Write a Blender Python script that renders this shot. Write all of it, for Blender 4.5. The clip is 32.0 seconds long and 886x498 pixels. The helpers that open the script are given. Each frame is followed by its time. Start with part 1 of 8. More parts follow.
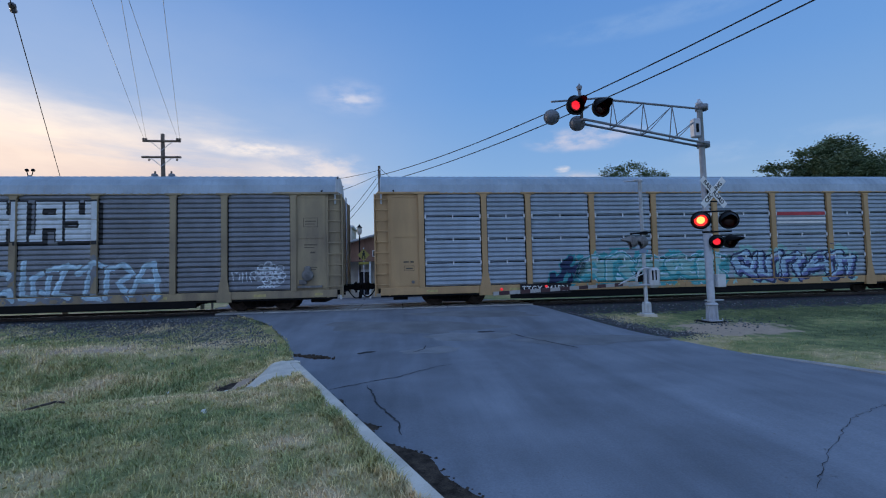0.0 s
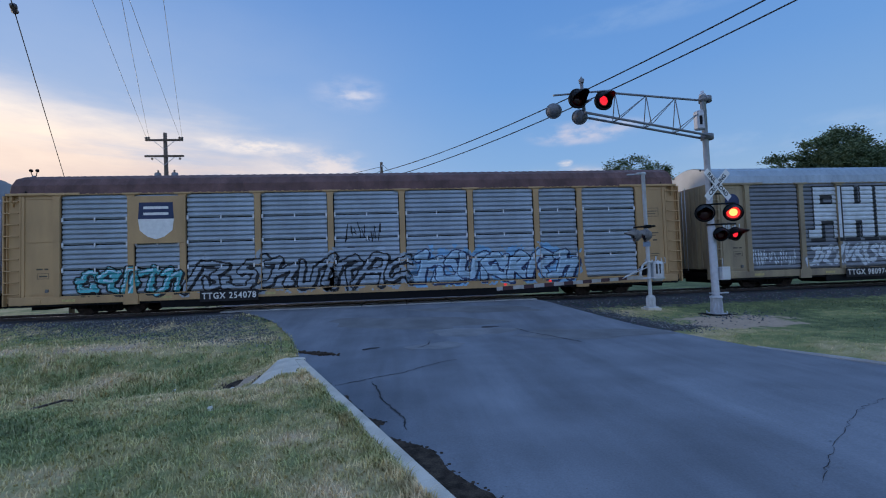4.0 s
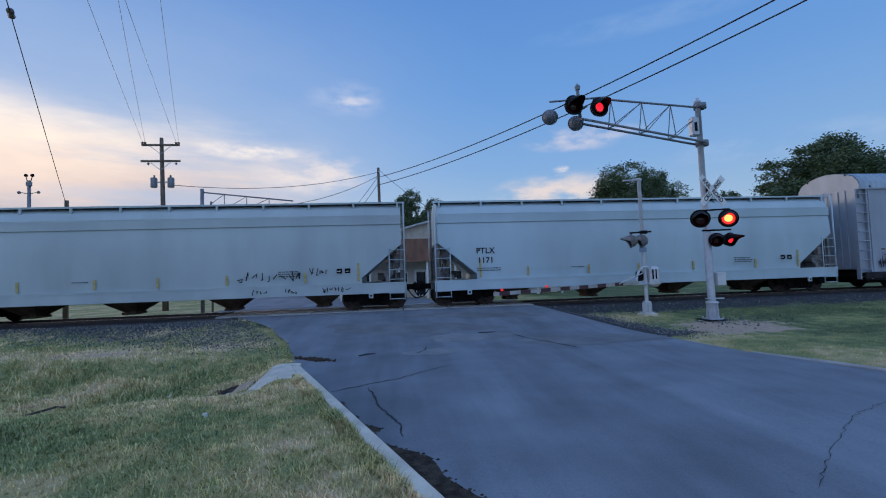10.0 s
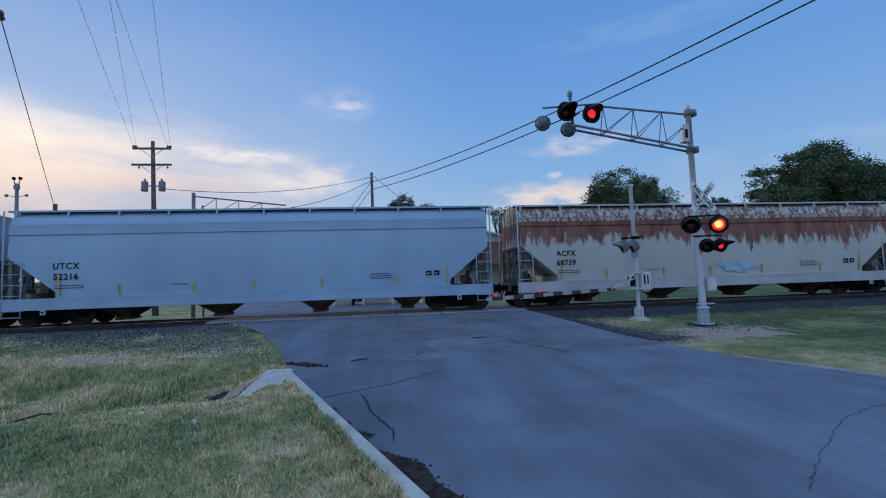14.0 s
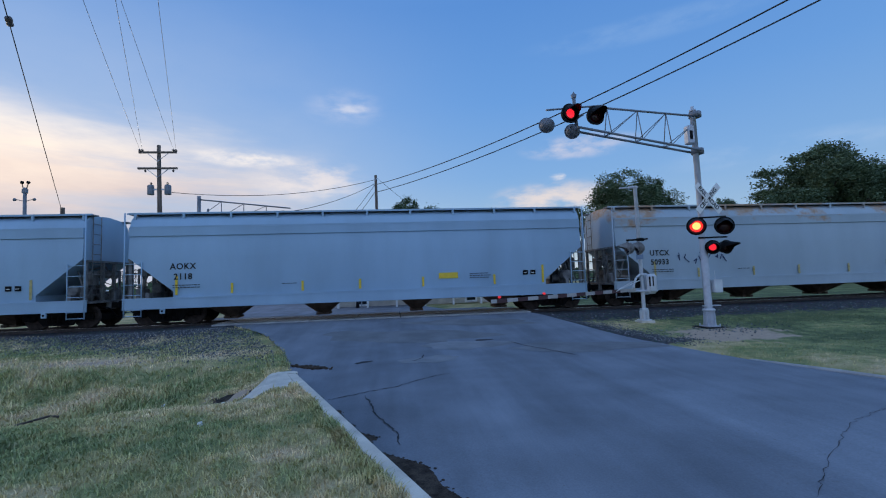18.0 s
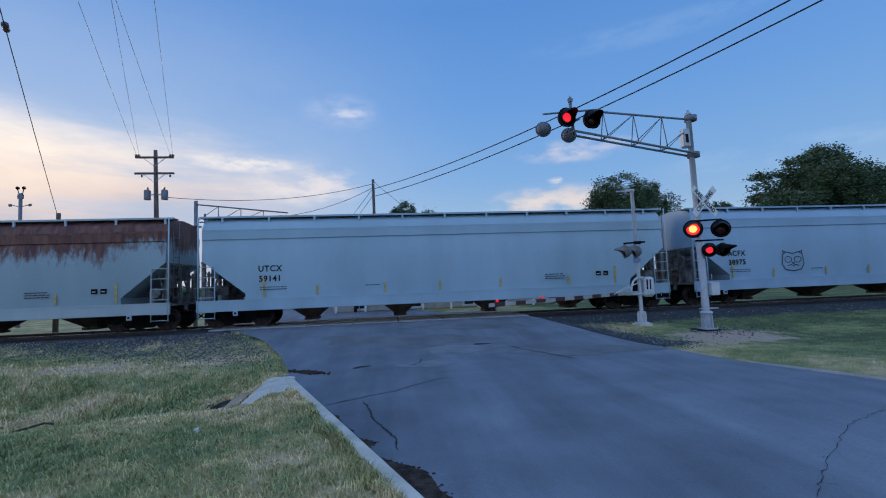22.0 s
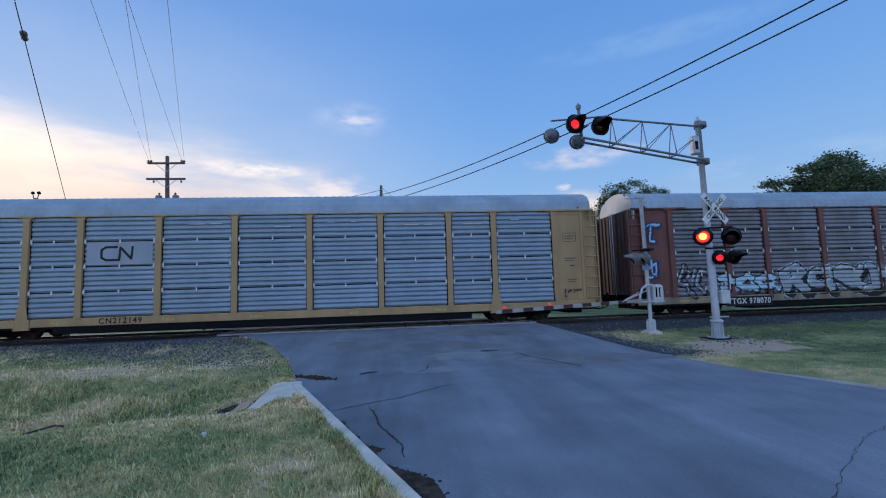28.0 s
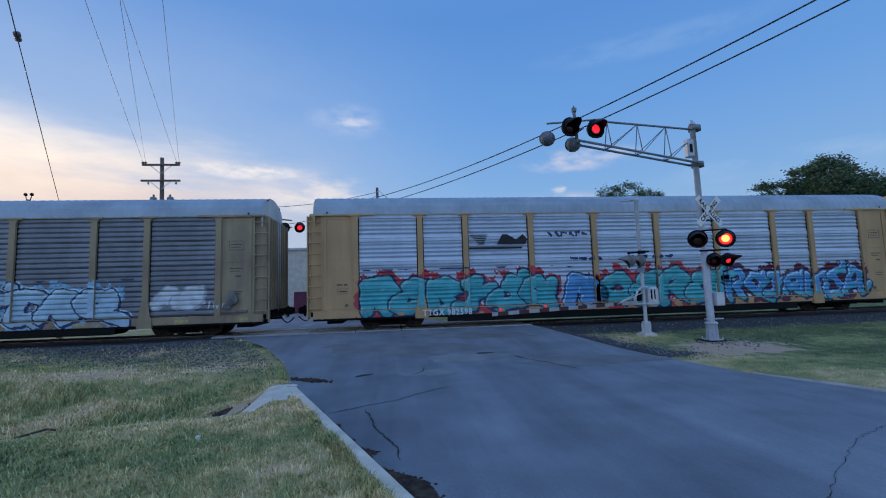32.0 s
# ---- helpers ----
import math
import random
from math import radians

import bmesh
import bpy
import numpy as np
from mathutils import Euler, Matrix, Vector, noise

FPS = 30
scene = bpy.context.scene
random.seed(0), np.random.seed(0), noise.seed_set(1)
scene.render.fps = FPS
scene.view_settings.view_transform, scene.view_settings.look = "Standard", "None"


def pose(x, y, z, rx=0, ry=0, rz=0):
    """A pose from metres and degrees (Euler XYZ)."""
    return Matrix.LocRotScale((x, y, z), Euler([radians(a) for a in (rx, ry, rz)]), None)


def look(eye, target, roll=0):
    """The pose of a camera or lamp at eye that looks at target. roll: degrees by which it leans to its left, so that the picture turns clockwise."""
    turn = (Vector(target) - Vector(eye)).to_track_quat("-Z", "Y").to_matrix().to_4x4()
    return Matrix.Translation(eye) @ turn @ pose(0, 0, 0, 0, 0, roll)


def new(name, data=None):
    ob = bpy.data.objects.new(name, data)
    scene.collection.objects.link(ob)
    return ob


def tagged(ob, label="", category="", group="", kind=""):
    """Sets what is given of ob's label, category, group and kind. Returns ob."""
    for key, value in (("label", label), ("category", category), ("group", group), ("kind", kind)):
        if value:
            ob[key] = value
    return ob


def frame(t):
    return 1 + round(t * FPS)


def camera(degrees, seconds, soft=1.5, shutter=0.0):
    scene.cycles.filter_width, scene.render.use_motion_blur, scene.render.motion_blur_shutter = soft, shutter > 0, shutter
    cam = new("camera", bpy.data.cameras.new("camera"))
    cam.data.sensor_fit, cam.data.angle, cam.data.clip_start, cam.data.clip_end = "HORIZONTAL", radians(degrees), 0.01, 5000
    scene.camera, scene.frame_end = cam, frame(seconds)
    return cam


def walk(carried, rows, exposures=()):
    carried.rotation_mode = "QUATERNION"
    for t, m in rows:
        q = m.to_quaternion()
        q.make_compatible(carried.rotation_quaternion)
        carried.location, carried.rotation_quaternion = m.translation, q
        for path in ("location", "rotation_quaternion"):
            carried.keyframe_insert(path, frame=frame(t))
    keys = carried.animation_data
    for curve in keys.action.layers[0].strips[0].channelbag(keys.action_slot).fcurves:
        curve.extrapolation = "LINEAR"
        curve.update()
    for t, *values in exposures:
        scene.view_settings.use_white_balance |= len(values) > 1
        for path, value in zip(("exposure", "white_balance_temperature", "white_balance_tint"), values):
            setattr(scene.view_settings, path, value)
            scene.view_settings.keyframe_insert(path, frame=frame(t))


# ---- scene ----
FOV = 90.0
EYE = Vector((0.0, 0.0, 1.5))


def aim(yaw, pitch, roll):
    """Camera pose at the eye: degrees to the right of the track's normal, up, and lean."""
    a, b = radians(yaw), radians(pitch)
    way = Vector((math.sin(a) * math.cos(b), math.cos(a) * math.cos(b), math.sin(b)))
    return look(EYE, EYE + way, roll)


cam = camera(FOV, 32.0, soft=1.1, shutter=0.0)
walk(cam, [
    (0, aim(6.27, 2.73, -1.3)),
    (0.5, aim(6.23, 2.75, -1.5)),
    (1, aim(6.13, 2.7, -1.59)),
    (1.5, aim(6.05, 2.56, -1.6)),
    (2, aim(6.05, 2.37, -1.3)),
    (2.5, aim(5.99, 2.31, -1.2)),
    (3, aim(6.08, 2.27, -1.34)),
    (3.5, aim(6.06, 2.14, -1.71)),
    (5.5, aim(5.39, 2.54, -2.25)),
    (6, aim(5.34, 2.6, -2.46)),
    (6.5, aim(5.39, 2.68, -2.58)),
    (7, aim(5.53, 2.81, -2.46)),
    (7.5, aim(5.66, 2.89, -2.17)),
    (8, aim(5.87, 2.93, -2)),
    (8.5, aim(6.14, 2.86, -1.75)),
    (9, aim(6.21, 2.78, -1.68)),
    (9.5, aim(6.09, 2.85, -1.77)),
    (10, aim(6.29, 2.87, -1.87)),
    (10.5, aim(6.42, 2.92, -2.03)),
    (11, aim(6.44, 3.05, -2.25)),
    (11.5, aim(6.51, 3.12, -2.32)),
    (12, aim(6.52, 3.19, -2.32)),
    (12.5, aim(6.69, 3.29, -2.3)),
    (13, aim(6.72, 3.16, -2.17)),
    (13.5, aim(7.03, 3.39, -2.16)),
    (14, aim(7.2, 3.48, -1.78)),
    (14.5, aim(7.5, 3.5, -1.45)),
    (16.5, aim(7.05, 3.63, -2.19)),
    (17, aim(6.7, 3.72, -1.83)),
    (17.5, aim(6.64, 3.68, -1.83)),
    (18, aim(6.67, 3.8, -1.9)),
    (18.5, aim(6.84, 3.9, -2.23)),
    (19, aim(6.79, 3.88, -2.17)),
    (19.5, aim(6.67, 3.72, -2.26)),
    (20, aim(6.71, 3.73, -2.45)),
    (20.5, aim(6.81, 3.85, -2.32)),
    (21, aim(6.86, 3.96, -2.27)),
    (21.5, aim(6.9, 4.08, -2.31)),
    (22, aim(7, 4.3, -2.17)),
    (22.5, aim(7.37, 4.44, -1.99)),
    (23, aim(7.68, 4.62, -2.03)),
    (23.5, aim(7.76, 4.69, -2.1)),
    (24, aim(7.66, 4.72, -2.13)),
    (24.5, aim(7.56, 4.61, -2.15)),
    (25, aim(7.35, 4.56, -2.34)),
    (25.5, aim(7.16, 4.7, -2.46)),
    (27.5, aim(6.18, 5.08, -1.91)),
    (28, aim(6.06, 5.13, -1.78)),
    (28.5, aim(5.91, 5.14, -1.75)),
    (29, aim(5.62, 5.05, -1.64)),
    (29.5, aim(5.28, 5.18, -1.61)),
    (30, aim(5.18, 5.17, -1.66)),
    (30.5, aim(5.26, 5.32, -1.81)),
    (31, aim(5.54, 5.38, -2.05)),
    (31.5, aim(5.99, 5.36, -2.06)),
    (32, aim(6.59, 5.4, -1.79)),
], exposures=[(0.0, 0.0, 6720, 12), (13.5, 0.0, 6640, 11), (18.0, 0.0, 6500, 10), (24.6, 0.0, 6530, 10), (25.6, 0.09, 6640, 11), (27.6, 0.17, 6700, 12), (28.1, 0.17, 6700, 12), (28.9, 0.0, 6650, 12), (32.0, 0.0, 6450, 10)])

# ---- plan ----
TRACK_Y = 19.9      # centre line of the track, parallel to x
GROUND = -0.5       # verge below the rail heads, which are at z = 0


def travel(t):
    """How far the train has rolled to +x after t seconds."""
    return 10.75 * t + 0.00375 * t * t


def smooth(a, b, v):
    k = min(1.0, max(0.0, (v - a) / (b - a)))
    return k * k * (3 - 2 * k)


# ---- light ----
world = bpy.data.worlds.new("evening_sky")
scene.world = world
world.use_nodes = True



def build_sky(nt):
    """Blue evening sky: a Nishita base, a hand-mixed fall of blue to a pale horizon, and a bank of sunlit cloud low in the west."""
    nt.nodes.clear()
    N, L = nt.nodes.new, nt.links.new

    def link(v, socket):
        if isinstance(v, (int, float)):
            socket.default_value = v
        elif isinstance(v, tuple):
            socket.default_value = (*v, 1)
        else:
            L(v, socket)

    def op(kind, a, b=0.0, clamp=False):
        n = N("ShaderNodeMath")
        n.operation, n.use_clamp = kind, clamp
        link(a, n.inputs[0])
        link(b, n.inputs[1])
        return n.outputs[0]

    def mix(k, a, b, blend="MIX"):
        n = N("ShaderNodeMixRGB")
        n.blend_type = blend
        link(k, n.inputs[0])
        link(a, n.inputs[1])
        link(b, n.inputs[2])
        return n.outputs[0]

    def ease(v, a, b):
        n = N("ShaderNodeMapRange")
        n.interpolation_type = "SMOOTHSTEP"
        link(v, n.inputs["Value"])
        n.inputs["From Min"].default_value, n.inputs["From Max"].default_value = a, b
        return n.outputs[0]

    out, bg = N("ShaderNodeOutputWorld"), N("ShaderNodeBackground")
    tc, sp = N("ShaderNodeTexCoord"), N("ShaderNodeSeparateXYZ")
    L(tc.outputs["Generated"], sp.inputs[0])
    az = op("MULTIPLY", op("ARCTAN2", sp.outputs[0], sp.outputs[1]), 57.2958)
    el = op("MULTIPLY", op("ARCSINE", sp.outputs[2]), 57.2958)
    sky = N("ShaderNodeTexSky")
    sky.sky_type, sky.sun_disc = "NISHITA", False
    sky.sun_elevation, sky.sun_rotation = radians(8), radians(-48)
    sky.air_density, sky.dust_density, sky.ozone_density = 1.0, 0.5, 3.0
    # clear blue, paler and warmer towards the horizon and away from the west
    ramp = N("ShaderNodeValToRGB")
    L(op("DIVIDE", el, 90.0, True), ramp.inputs[0])
    # the last two stops, above the view, rise again as added fill light
    stops = ((0.0, (0.52, 0.62, 0.72)), (0.07, (0.36, 0.54, 0.76)), (0.14, (0.235, 0.45, 0.8)), (0.24, (0.155, 0.37, 0.79)), (0.36, (0.11, 0.3, 0.73)), (0.6, (0.17, 0.37, 0.8)), (1.0, (0.3, 0.5, 0.9)))
    els = ramp.color_ramp.elements
    while len(els) < len(stops):
        els.new(0.5)
    for e, (p, c) in zip(els, stops):
        e.position, e.color = p, (*c, 1)
    blue = mix(0.12, ramp.outputs[0], mix(1.0, sky.outputs[0], (0.12, 0.12, 0.12), "MULTIPLY"))

    def cloud(scale, sx, sz, seed, detail=8.0):
        mp, nz, cb = N("ShaderNodeMapping"), N("ShaderNodeTexNoise"), N("ShaderNodeCombineXYZ")
        L(az, cb.inputs[0])
        L(el, cb.inputs[1])
        mp.inputs["Scale"].default_value, mp.inputs["Location"].default_value = (sx, sz, 1), (seed, seed * 1.7, seed * 0.3)
        L(cb.outputs[0], mp.inputs[0])
        L(mp.outputs[0], nz.inputs["Vector"])
        nz.inputs["Scale"].default_value, nz.inputs["Detail"].default_value, nz.inputs["Roughness"].default_value = scale, detail, 0.58
        return nz.outputs[0]

    # milky veil rising towards the west
    west = ease(az, 16.0, -26.0)
    veil = op("MULTIPLY", west, ease(el, 40.0, 9.0))
    n1 = cloud(0.05, 0.8, 1.8, 3.1)
    veil = op("MULTIPLY", veil, op("ADD", 0.22, op("MULTIPLY", n1, 0.85)), True)
    col = mix(veil, blue, (0.49, 0.59, 0.78))
    # the bank: bright cream above, peach, then lilac grey near the ground
    n2 = cloud(0.085, 0.55, 1.6, 7.7)
    top = op("ADD", op("MULTIPLY", az, -0.1), 11.8)
    n4 = cloud(0.16, 0.45, 1.9, 5.0, 10.0)
    n2 = op("ADD", op("MULTIPLY", n2, 0.6), op("MULTIPLY", n4, 0.4))
    edge = op("SUBTRACT", op("ADD", top, op("MULTIPLY", op("SUBTRACT", n2, 0.5), 15.0)), el)
    n5 = cloud(0.11, 0.28, 2.6, 9.3, 10.0)
    streaks = op("ADD", 0.3, op("MULTIPLY", ease(n5, 0.36, 0.6), 0.7))
    streaks = mix(ease(az, -26.0, -44.0), streaks, (0.95, 0.95, 0.95))
    bank = op("MULTIPLY", op("MULTIPLY", ease(edge, -5.0, 4.0), ease(az, -1.0, -22.0)), streaks)
    tone = N("ShaderNodeValToRGB")
    L(op("DIVIDE", op("ADD", el, op("MULTIPLY", op("SUBTRACT", n2, 0.5), 16.0)), 24.0, True), tone.inputs[0])
    ts = ((0.0, (0.45, 0.45, 0.52)), (0.3, (0.52, 0.5, 0.56)), (0.42, (0.84, 0.68, 0.6)), (0.58, (1.08, 0.9, 0.74)), (0.72, (1.2, 1.05, 0.86)), (1.0, (0.9, 0.86, 0.84)))
    els = tone.color_ramp.elements
    while len(els) < len(ts):
        els.new(0.5)
    for e, (p, c) in zip(els, ts):
        e.position, e.color = p, (*c, 1)
    far_west = ease(az, -14.0, -44.0)
    warm = mix(far_west, mix(0.4, tone.outputs[0], (0.62, 0.62, 0.72)), mix(1.0, tone.outputs[0], (1.08, 1.05, 1.03), "MULTIPLY"))
    col = mix(op("MULTIPLY", bank, 0.92), col, warm)
    # single wisps
    n3 = cloud(0.3, 0.6, 1.5, 2.2, 10.0)
    for a, e, wa, we, c, k in ((-5.4, 21.4, 4.4, 1.9, (0.6, 0.66, 0.84), 0.36), (-4.9, 21.3, 2.2, 0.5, (0.86, 0.84, 0.88), 0.5), (24.4, 15.6, 6.0, 1.3, (0.66, 0.66, 0.78), 0.8), (21.6, 12.2, 0.9, 0.42, (0.95, 0.88, 0.84), 1.2),
                               (21.0, 9.2, 7.0, 2.2, (0.86, 0.75, 0.7), 0.85), (-10.0, 12.6, 6.0, 2.4, (0.9, 0.82, 0.8), 0.75), (-17.5, 14.8, 5.0, 0.9, (1.02, 0.94, 0.88), 1.0), (33.0, 27.0, 12.0, 1.2, (0.3, 0.48, 0.78), 0.3), (45.0, 12.0, 10.0, 1.3, (0.4, 0.56, 0.8), 0.4)):
        u, v = op("DIVIDE", op("SUBTRACT", az, a), wa), op("DIVIDE", op("SUBTRACT", el, e), we)
        d = op("ADD", op("MULTIPLY", u, u), op("MULTIPLY", v, v))
        m = op("MULTIPLY", op("MULTIPLY", ease(d, 1.9, 0.0), ease(n3, 0.36, 0.66)), k, True)
        col = mix(m, col, c)
    # the east, never in view, is brightened as added fill for train and ground
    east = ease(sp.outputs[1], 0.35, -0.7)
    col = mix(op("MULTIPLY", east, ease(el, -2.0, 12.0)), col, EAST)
    L(col, bg.inputs[0])
    bg.inputs["Strength"].default_value = 1.0
    L(bg.outputs[0], out.inputs[0])


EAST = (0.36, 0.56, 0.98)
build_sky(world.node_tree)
sun = new("sun", bpy.data.lights.new("sun", "SUN"))
sun.data.energy, sun.data.angle, sun.data.color = 0.5, radians(12), (1.0, 0.84, 0.66)
sun.matrix_basis = look((-66, 60, 13), (0, 0, 0))


# ---- mesh building ----
class Geo:
    """Collects vertices and faces, with a material slot for each face."""

    def __init__(self):
        self.v, self.f, self.m, self.s = [], [], [], []

    def add(self, verts, faces, slot=0, soft=False):
        n = len(self.v)
        self.v += [tuple(p) for p in verts]
        self.f += [tuple(i + n for i in f) for f in faces]
        self.m += [slot] * len(faces)
        self.s += [soft] * len(faces)
        return self

    def box(self, a, b, slot=0, bev=0.0):
        (x0, y0, z0), (x1, y1, z1) = a, b
        if bev <= 0:
            vs = [(x, y, z) for z in (z0, z1) for y in (y0, y1) for x in (x0, x1)]
            return self.add(vs, [(0, 2, 3, 1), (4, 5, 7, 6), (0, 1, 5, 4), (2, 6, 7, 3), (0, 4, 6, 2), (1, 3, 7, 5)], slot)
        bm = bmesh.new()
        bmesh.ops.create_cube(bm, size=1)
        for p in bm.verts:
            p.co = ((x0 + x1) / 2 + p.co.x * (x1 - x0), (y0 + y1) / 2 + p.co.y * (y1 - y0), (z0 + z1) / 2 + p.co.z * (z1 - z0))
        bmesh.ops.bevel(bm, geom=bm.edges[:], offset=bev, segments=1, affect="EDGES")
        bm.verts.index_update()
        self.add([p.co for p in bm.verts], [[p.index for p in f.verts] for f in bm.faces], slot)
        bm.free()
        return self

    def tube(self, a, b, r0, r1=None, n=8, slot=0, caps=True):
        a, b = Vector(a), Vector(b)
        r1 = r0 if r1 is None else r1
        w = (b - a).normalized()
        u = w.cross(Vector((0, 0, 1)) if abs(w.z) < 0.9 else Vector((1, 0, 0))).normalized()
        k = w.cross(u)
        vs = []
        for p, r in ((a, r0), (b, r1)):
            for i in range(n):
                q = 2 * math.pi * (i + 0.5) / n
                vs.append(p + (u * math.cos(q) + k * math.sin(q)) * r)
        self.add(vs, [(i, (i + 1) % n, n + (i + 1) % n, n + i) for i in range(n)], slot, n > 5)
        if caps:
            self.f += [tuple(len(self.v) - 2 * n + i for i in reversed(range(n))), tuple(len(self.v) - n + i for i in range(n))]
            self.m += [slot] * 2
            self.s += [False] * 2
        return self

    def path(self, pts, r, n=6, slot=0):
        for a, b in zip(pts, pts[1:]):
            self.tube(a, b, r, r, n, slot)
        return self

    def hose(self, pts, r, n=6, slot=0):
        """One unbroken bent tube along points."""
        pts = [Vector(p) for p in pts]
        m = len(pts)
        vs = []
        for i, p in enumerate(pts):
            w = (pts[min(i + 1, m - 1)] - pts[max(i - 1, 0)]).normalized()
            u = w.cross(Vector((0, 0, 1)) if abs(w.z) < 0.95 else Vector((1, 0, 0))).normalized()
            k = w.cross(u)
            vs += [p + (u * math.cos(2 * math.pi * j / n) + k * math.sin(2 * math.pi * j / n)) * r for j in range(n)]
        self.add(vs, [(i * n + j, i * n + (j + 1) % n, (i + 1) * n + (j + 1) % n, (i + 1) * n + j) for i in range(m - 1) for j in range(n)], slot, True)
        return self

    def prism(self, prof, axis, a, b, slot=0):
        """A closed outline of (p, q) pairs pushed along an axis from a to b. The outline lies in the other two axes."""
        def at(p, q, s):
            return {"x": (s, p, q), "y": (p, s, q), "z": (p, q, s)}[axis]
        n = len(prof)
        vs = [at(p, q, a) for p, q in prof] + [at(p, q, b) for p, q in prof]
        fs = [(i, (i + 1) % n, n + (i + 1) % n, n + i) for i in range(n)] + [tuple(range(n))[::-1], tuple(range(n, 2 * n))]
        return self.add(vs, fs, slot)

    def sheet(self, xs, ys, fn, slot=0, soft=True):
        """A grid of points fn(x, y)."""
        vs = [fn(x, y) for y in ys for x in xs]
        w = len(xs)
        fs = [(j * w + i, j * w + i + 1, (j + 1) * w + i + 1, (j + 1) * w + i) for j in range(len(ys) - 1) for i in range(w - 1)]
        return self.add(vs, fs, slot, soft)

    def lathe(self, prof, base, way, n=16, slot=0):
        """Turns (radius, height) pairs about the axis way through base."""
        base, w = Vector(base), Vector(way).normalized()
        u = w.cross(Vector((0, 0, 1)) if abs(w.z) < 0.9 else Vector((1, 0, 0))).normalized()
        k = w.cross(u)
        vs = [base + w * h + (u * math.cos(2 * math.pi * i / n) + k * math.sin(2 * math.pi * i / n)) * r for r, h in prof for i in range(n)]
        fs = [(j * n + i, j * n + (i + 1) % n, (j + 1) * n + (i + 1) % n, (j + 1) * n + i) for j in range(len(prof) - 1) for i in range(n)]
        return self.add(vs, fs, slot, True)

    def mesh(self, name, *mats):
        me = bpy.data.meshes.new(name)
        me.from_pydata(self.v, [], self.f)
        for m in mats:
            me.materials.append(m)
        me.polygons.foreach_set("material_index", self.m)
        me.polygons.foreach_set("use_smooth", self.s)
        bm = bmesh.new()
        bm.from_mesh(me)
        bmesh.ops.recalc_face_normals(bm, faces=bm.faces[:])
        bm.to_mesh(me)
        bm.free()
        me.update()
        return me


def part(name, geo, material, parent, label=""):
    """Links a Geo, or a ready mesh, as one mesh object under a thing or a part."""
    me = geo if isinstance(geo, bpy.types.Mesh) else geo.mesh(name, *(material if isinstance(material, (list, tuple)) else (material,)))
    ob = new(name, me)
    ob.parent = parent
    if label:
        ob["label"] = label
    return ob


def thing(name, m, label, category, group=""):
    """An empty at a thing's base, to carry its parts."""
    ob = new(name)
    ob.empty_display_size = 0.1
    ob.matrix_basis = m
    return tagged(ob, label, category, group)


def single(name, geo, material, label, category, kind="", m=None, group=""):
    me = geo.mesh(name, *(material if isinstance(material, (list, tuple)) else (material,)))
    ob = new(name, me)
    if m is not None:
        ob.matrix_basis = m
    return tagged(ob, label, category, group, kind)


# ---- materials ----
def mat(name, colour, rough=0.7, metal=0.0, spread=0.15, grain=8.0, bump=0.1, fine=60.0, tint=None, streak=1.0, emit=0.0, vary=0.0):
    """A surface with mottling at a large and a fine scale and a fine relief. streak < 1 draws the mottling out vertically."""
    m = bpy.data.materials.new(name)
    m.use_nodes = True
    nt = m.node_tree
    N, L = nt.nodes.new, nt.links.new
    bs = nt.nodes["Principled BSDF"]
    bs.inputs["Roughness"].default_value, bs.inputs["Metallic"].default_value = rough, metal
    tc, mp = N("ShaderNodeTexCoord"), N("ShaderNodeMapping")
    mp.inputs["Scale"].default_value = (1, 1, streak)
    L(tc.outputs["Object"], mp.inputs[0])
    n1, n2 = N("ShaderNodeTexNoise"), N("ShaderNodeTexNoise")
    n1.inputs["Scale"].default_value, n1.inputs["Detail"].default_value = grain, 5
    n2.inputs["Scale"].default_value, n2.inputs["Detail"].default_value = fine, 3
    L(mp.outputs[0], n1.inputs["Vector"])
    L(tc.outputs["Object"], n2.inputs["Vector"])
    rp = N("ShaderNodeValToRGB")
    dark = [c * (1 - spread) for c in colour] if tint is None else tint
    lite = [min(1, c * (1 + spread)) for c in colour]
    rp.color_ramp.elements[0].position, rp.color_ramp.elements[1].position = 0.32, 0.68
    rp.color_ramp.elements[0].color, rp.color_ramp.elements[1].color = (*dark, 1), (*lite, 1)
    L(n1.outputs[0], rp.inputs[0])
    mx = N("ShaderNodeMixRGB")
    mx.blend_type = "OVERLAY"
    mx.inputs[0].default_value = min(1.0, spread * 1.5)
    L(rp.outputs[0], mx.inputs[1])
    L(n2.outputs[0], mx.inputs[2])
    last = mx.outputs[0]
    if vary:
        oi, mr, mu = N("ShaderNodeObjectInfo"), N("ShaderNodeMapRange"), N("ShaderNodeMixRGB")
        mu.blend_type, mu.inputs[0].default_value = "MULTIPLY", 1.0
        mr.inputs["To Min"].default_value, mr.inputs["To Max"].default_value = 1 - vary, 1 + vary
        L(oi.outputs["Random"], mr.inputs["Value"])
        L(last, mu.inputs[1])
        L(mr.outputs[0], mu.inputs[2])
        last = mu.outputs[0]
    L(last, bs.inputs["Base Color"])
    if bump:
        b = N("ShaderNodeBump")
        b.inputs["Strength"].default_value, b.inputs["Distance"].default_value = bump, 0.02
        L(n2.outputs[0], b.inputs["Height"])
        L(b.outputs[0], bs.inputs["Normal"])
    if emit:
        bs.inputs["Emission Color"].default_value = (*colour, 1)
        bs.inputs["Emission Strength"].default_value = emit
    return m


M_ASPHALT = mat("asphalt", (0.187, 0.207, 0.24), 0.85, spread=0.15, grain=0.8, fine=45, bump=0.25)


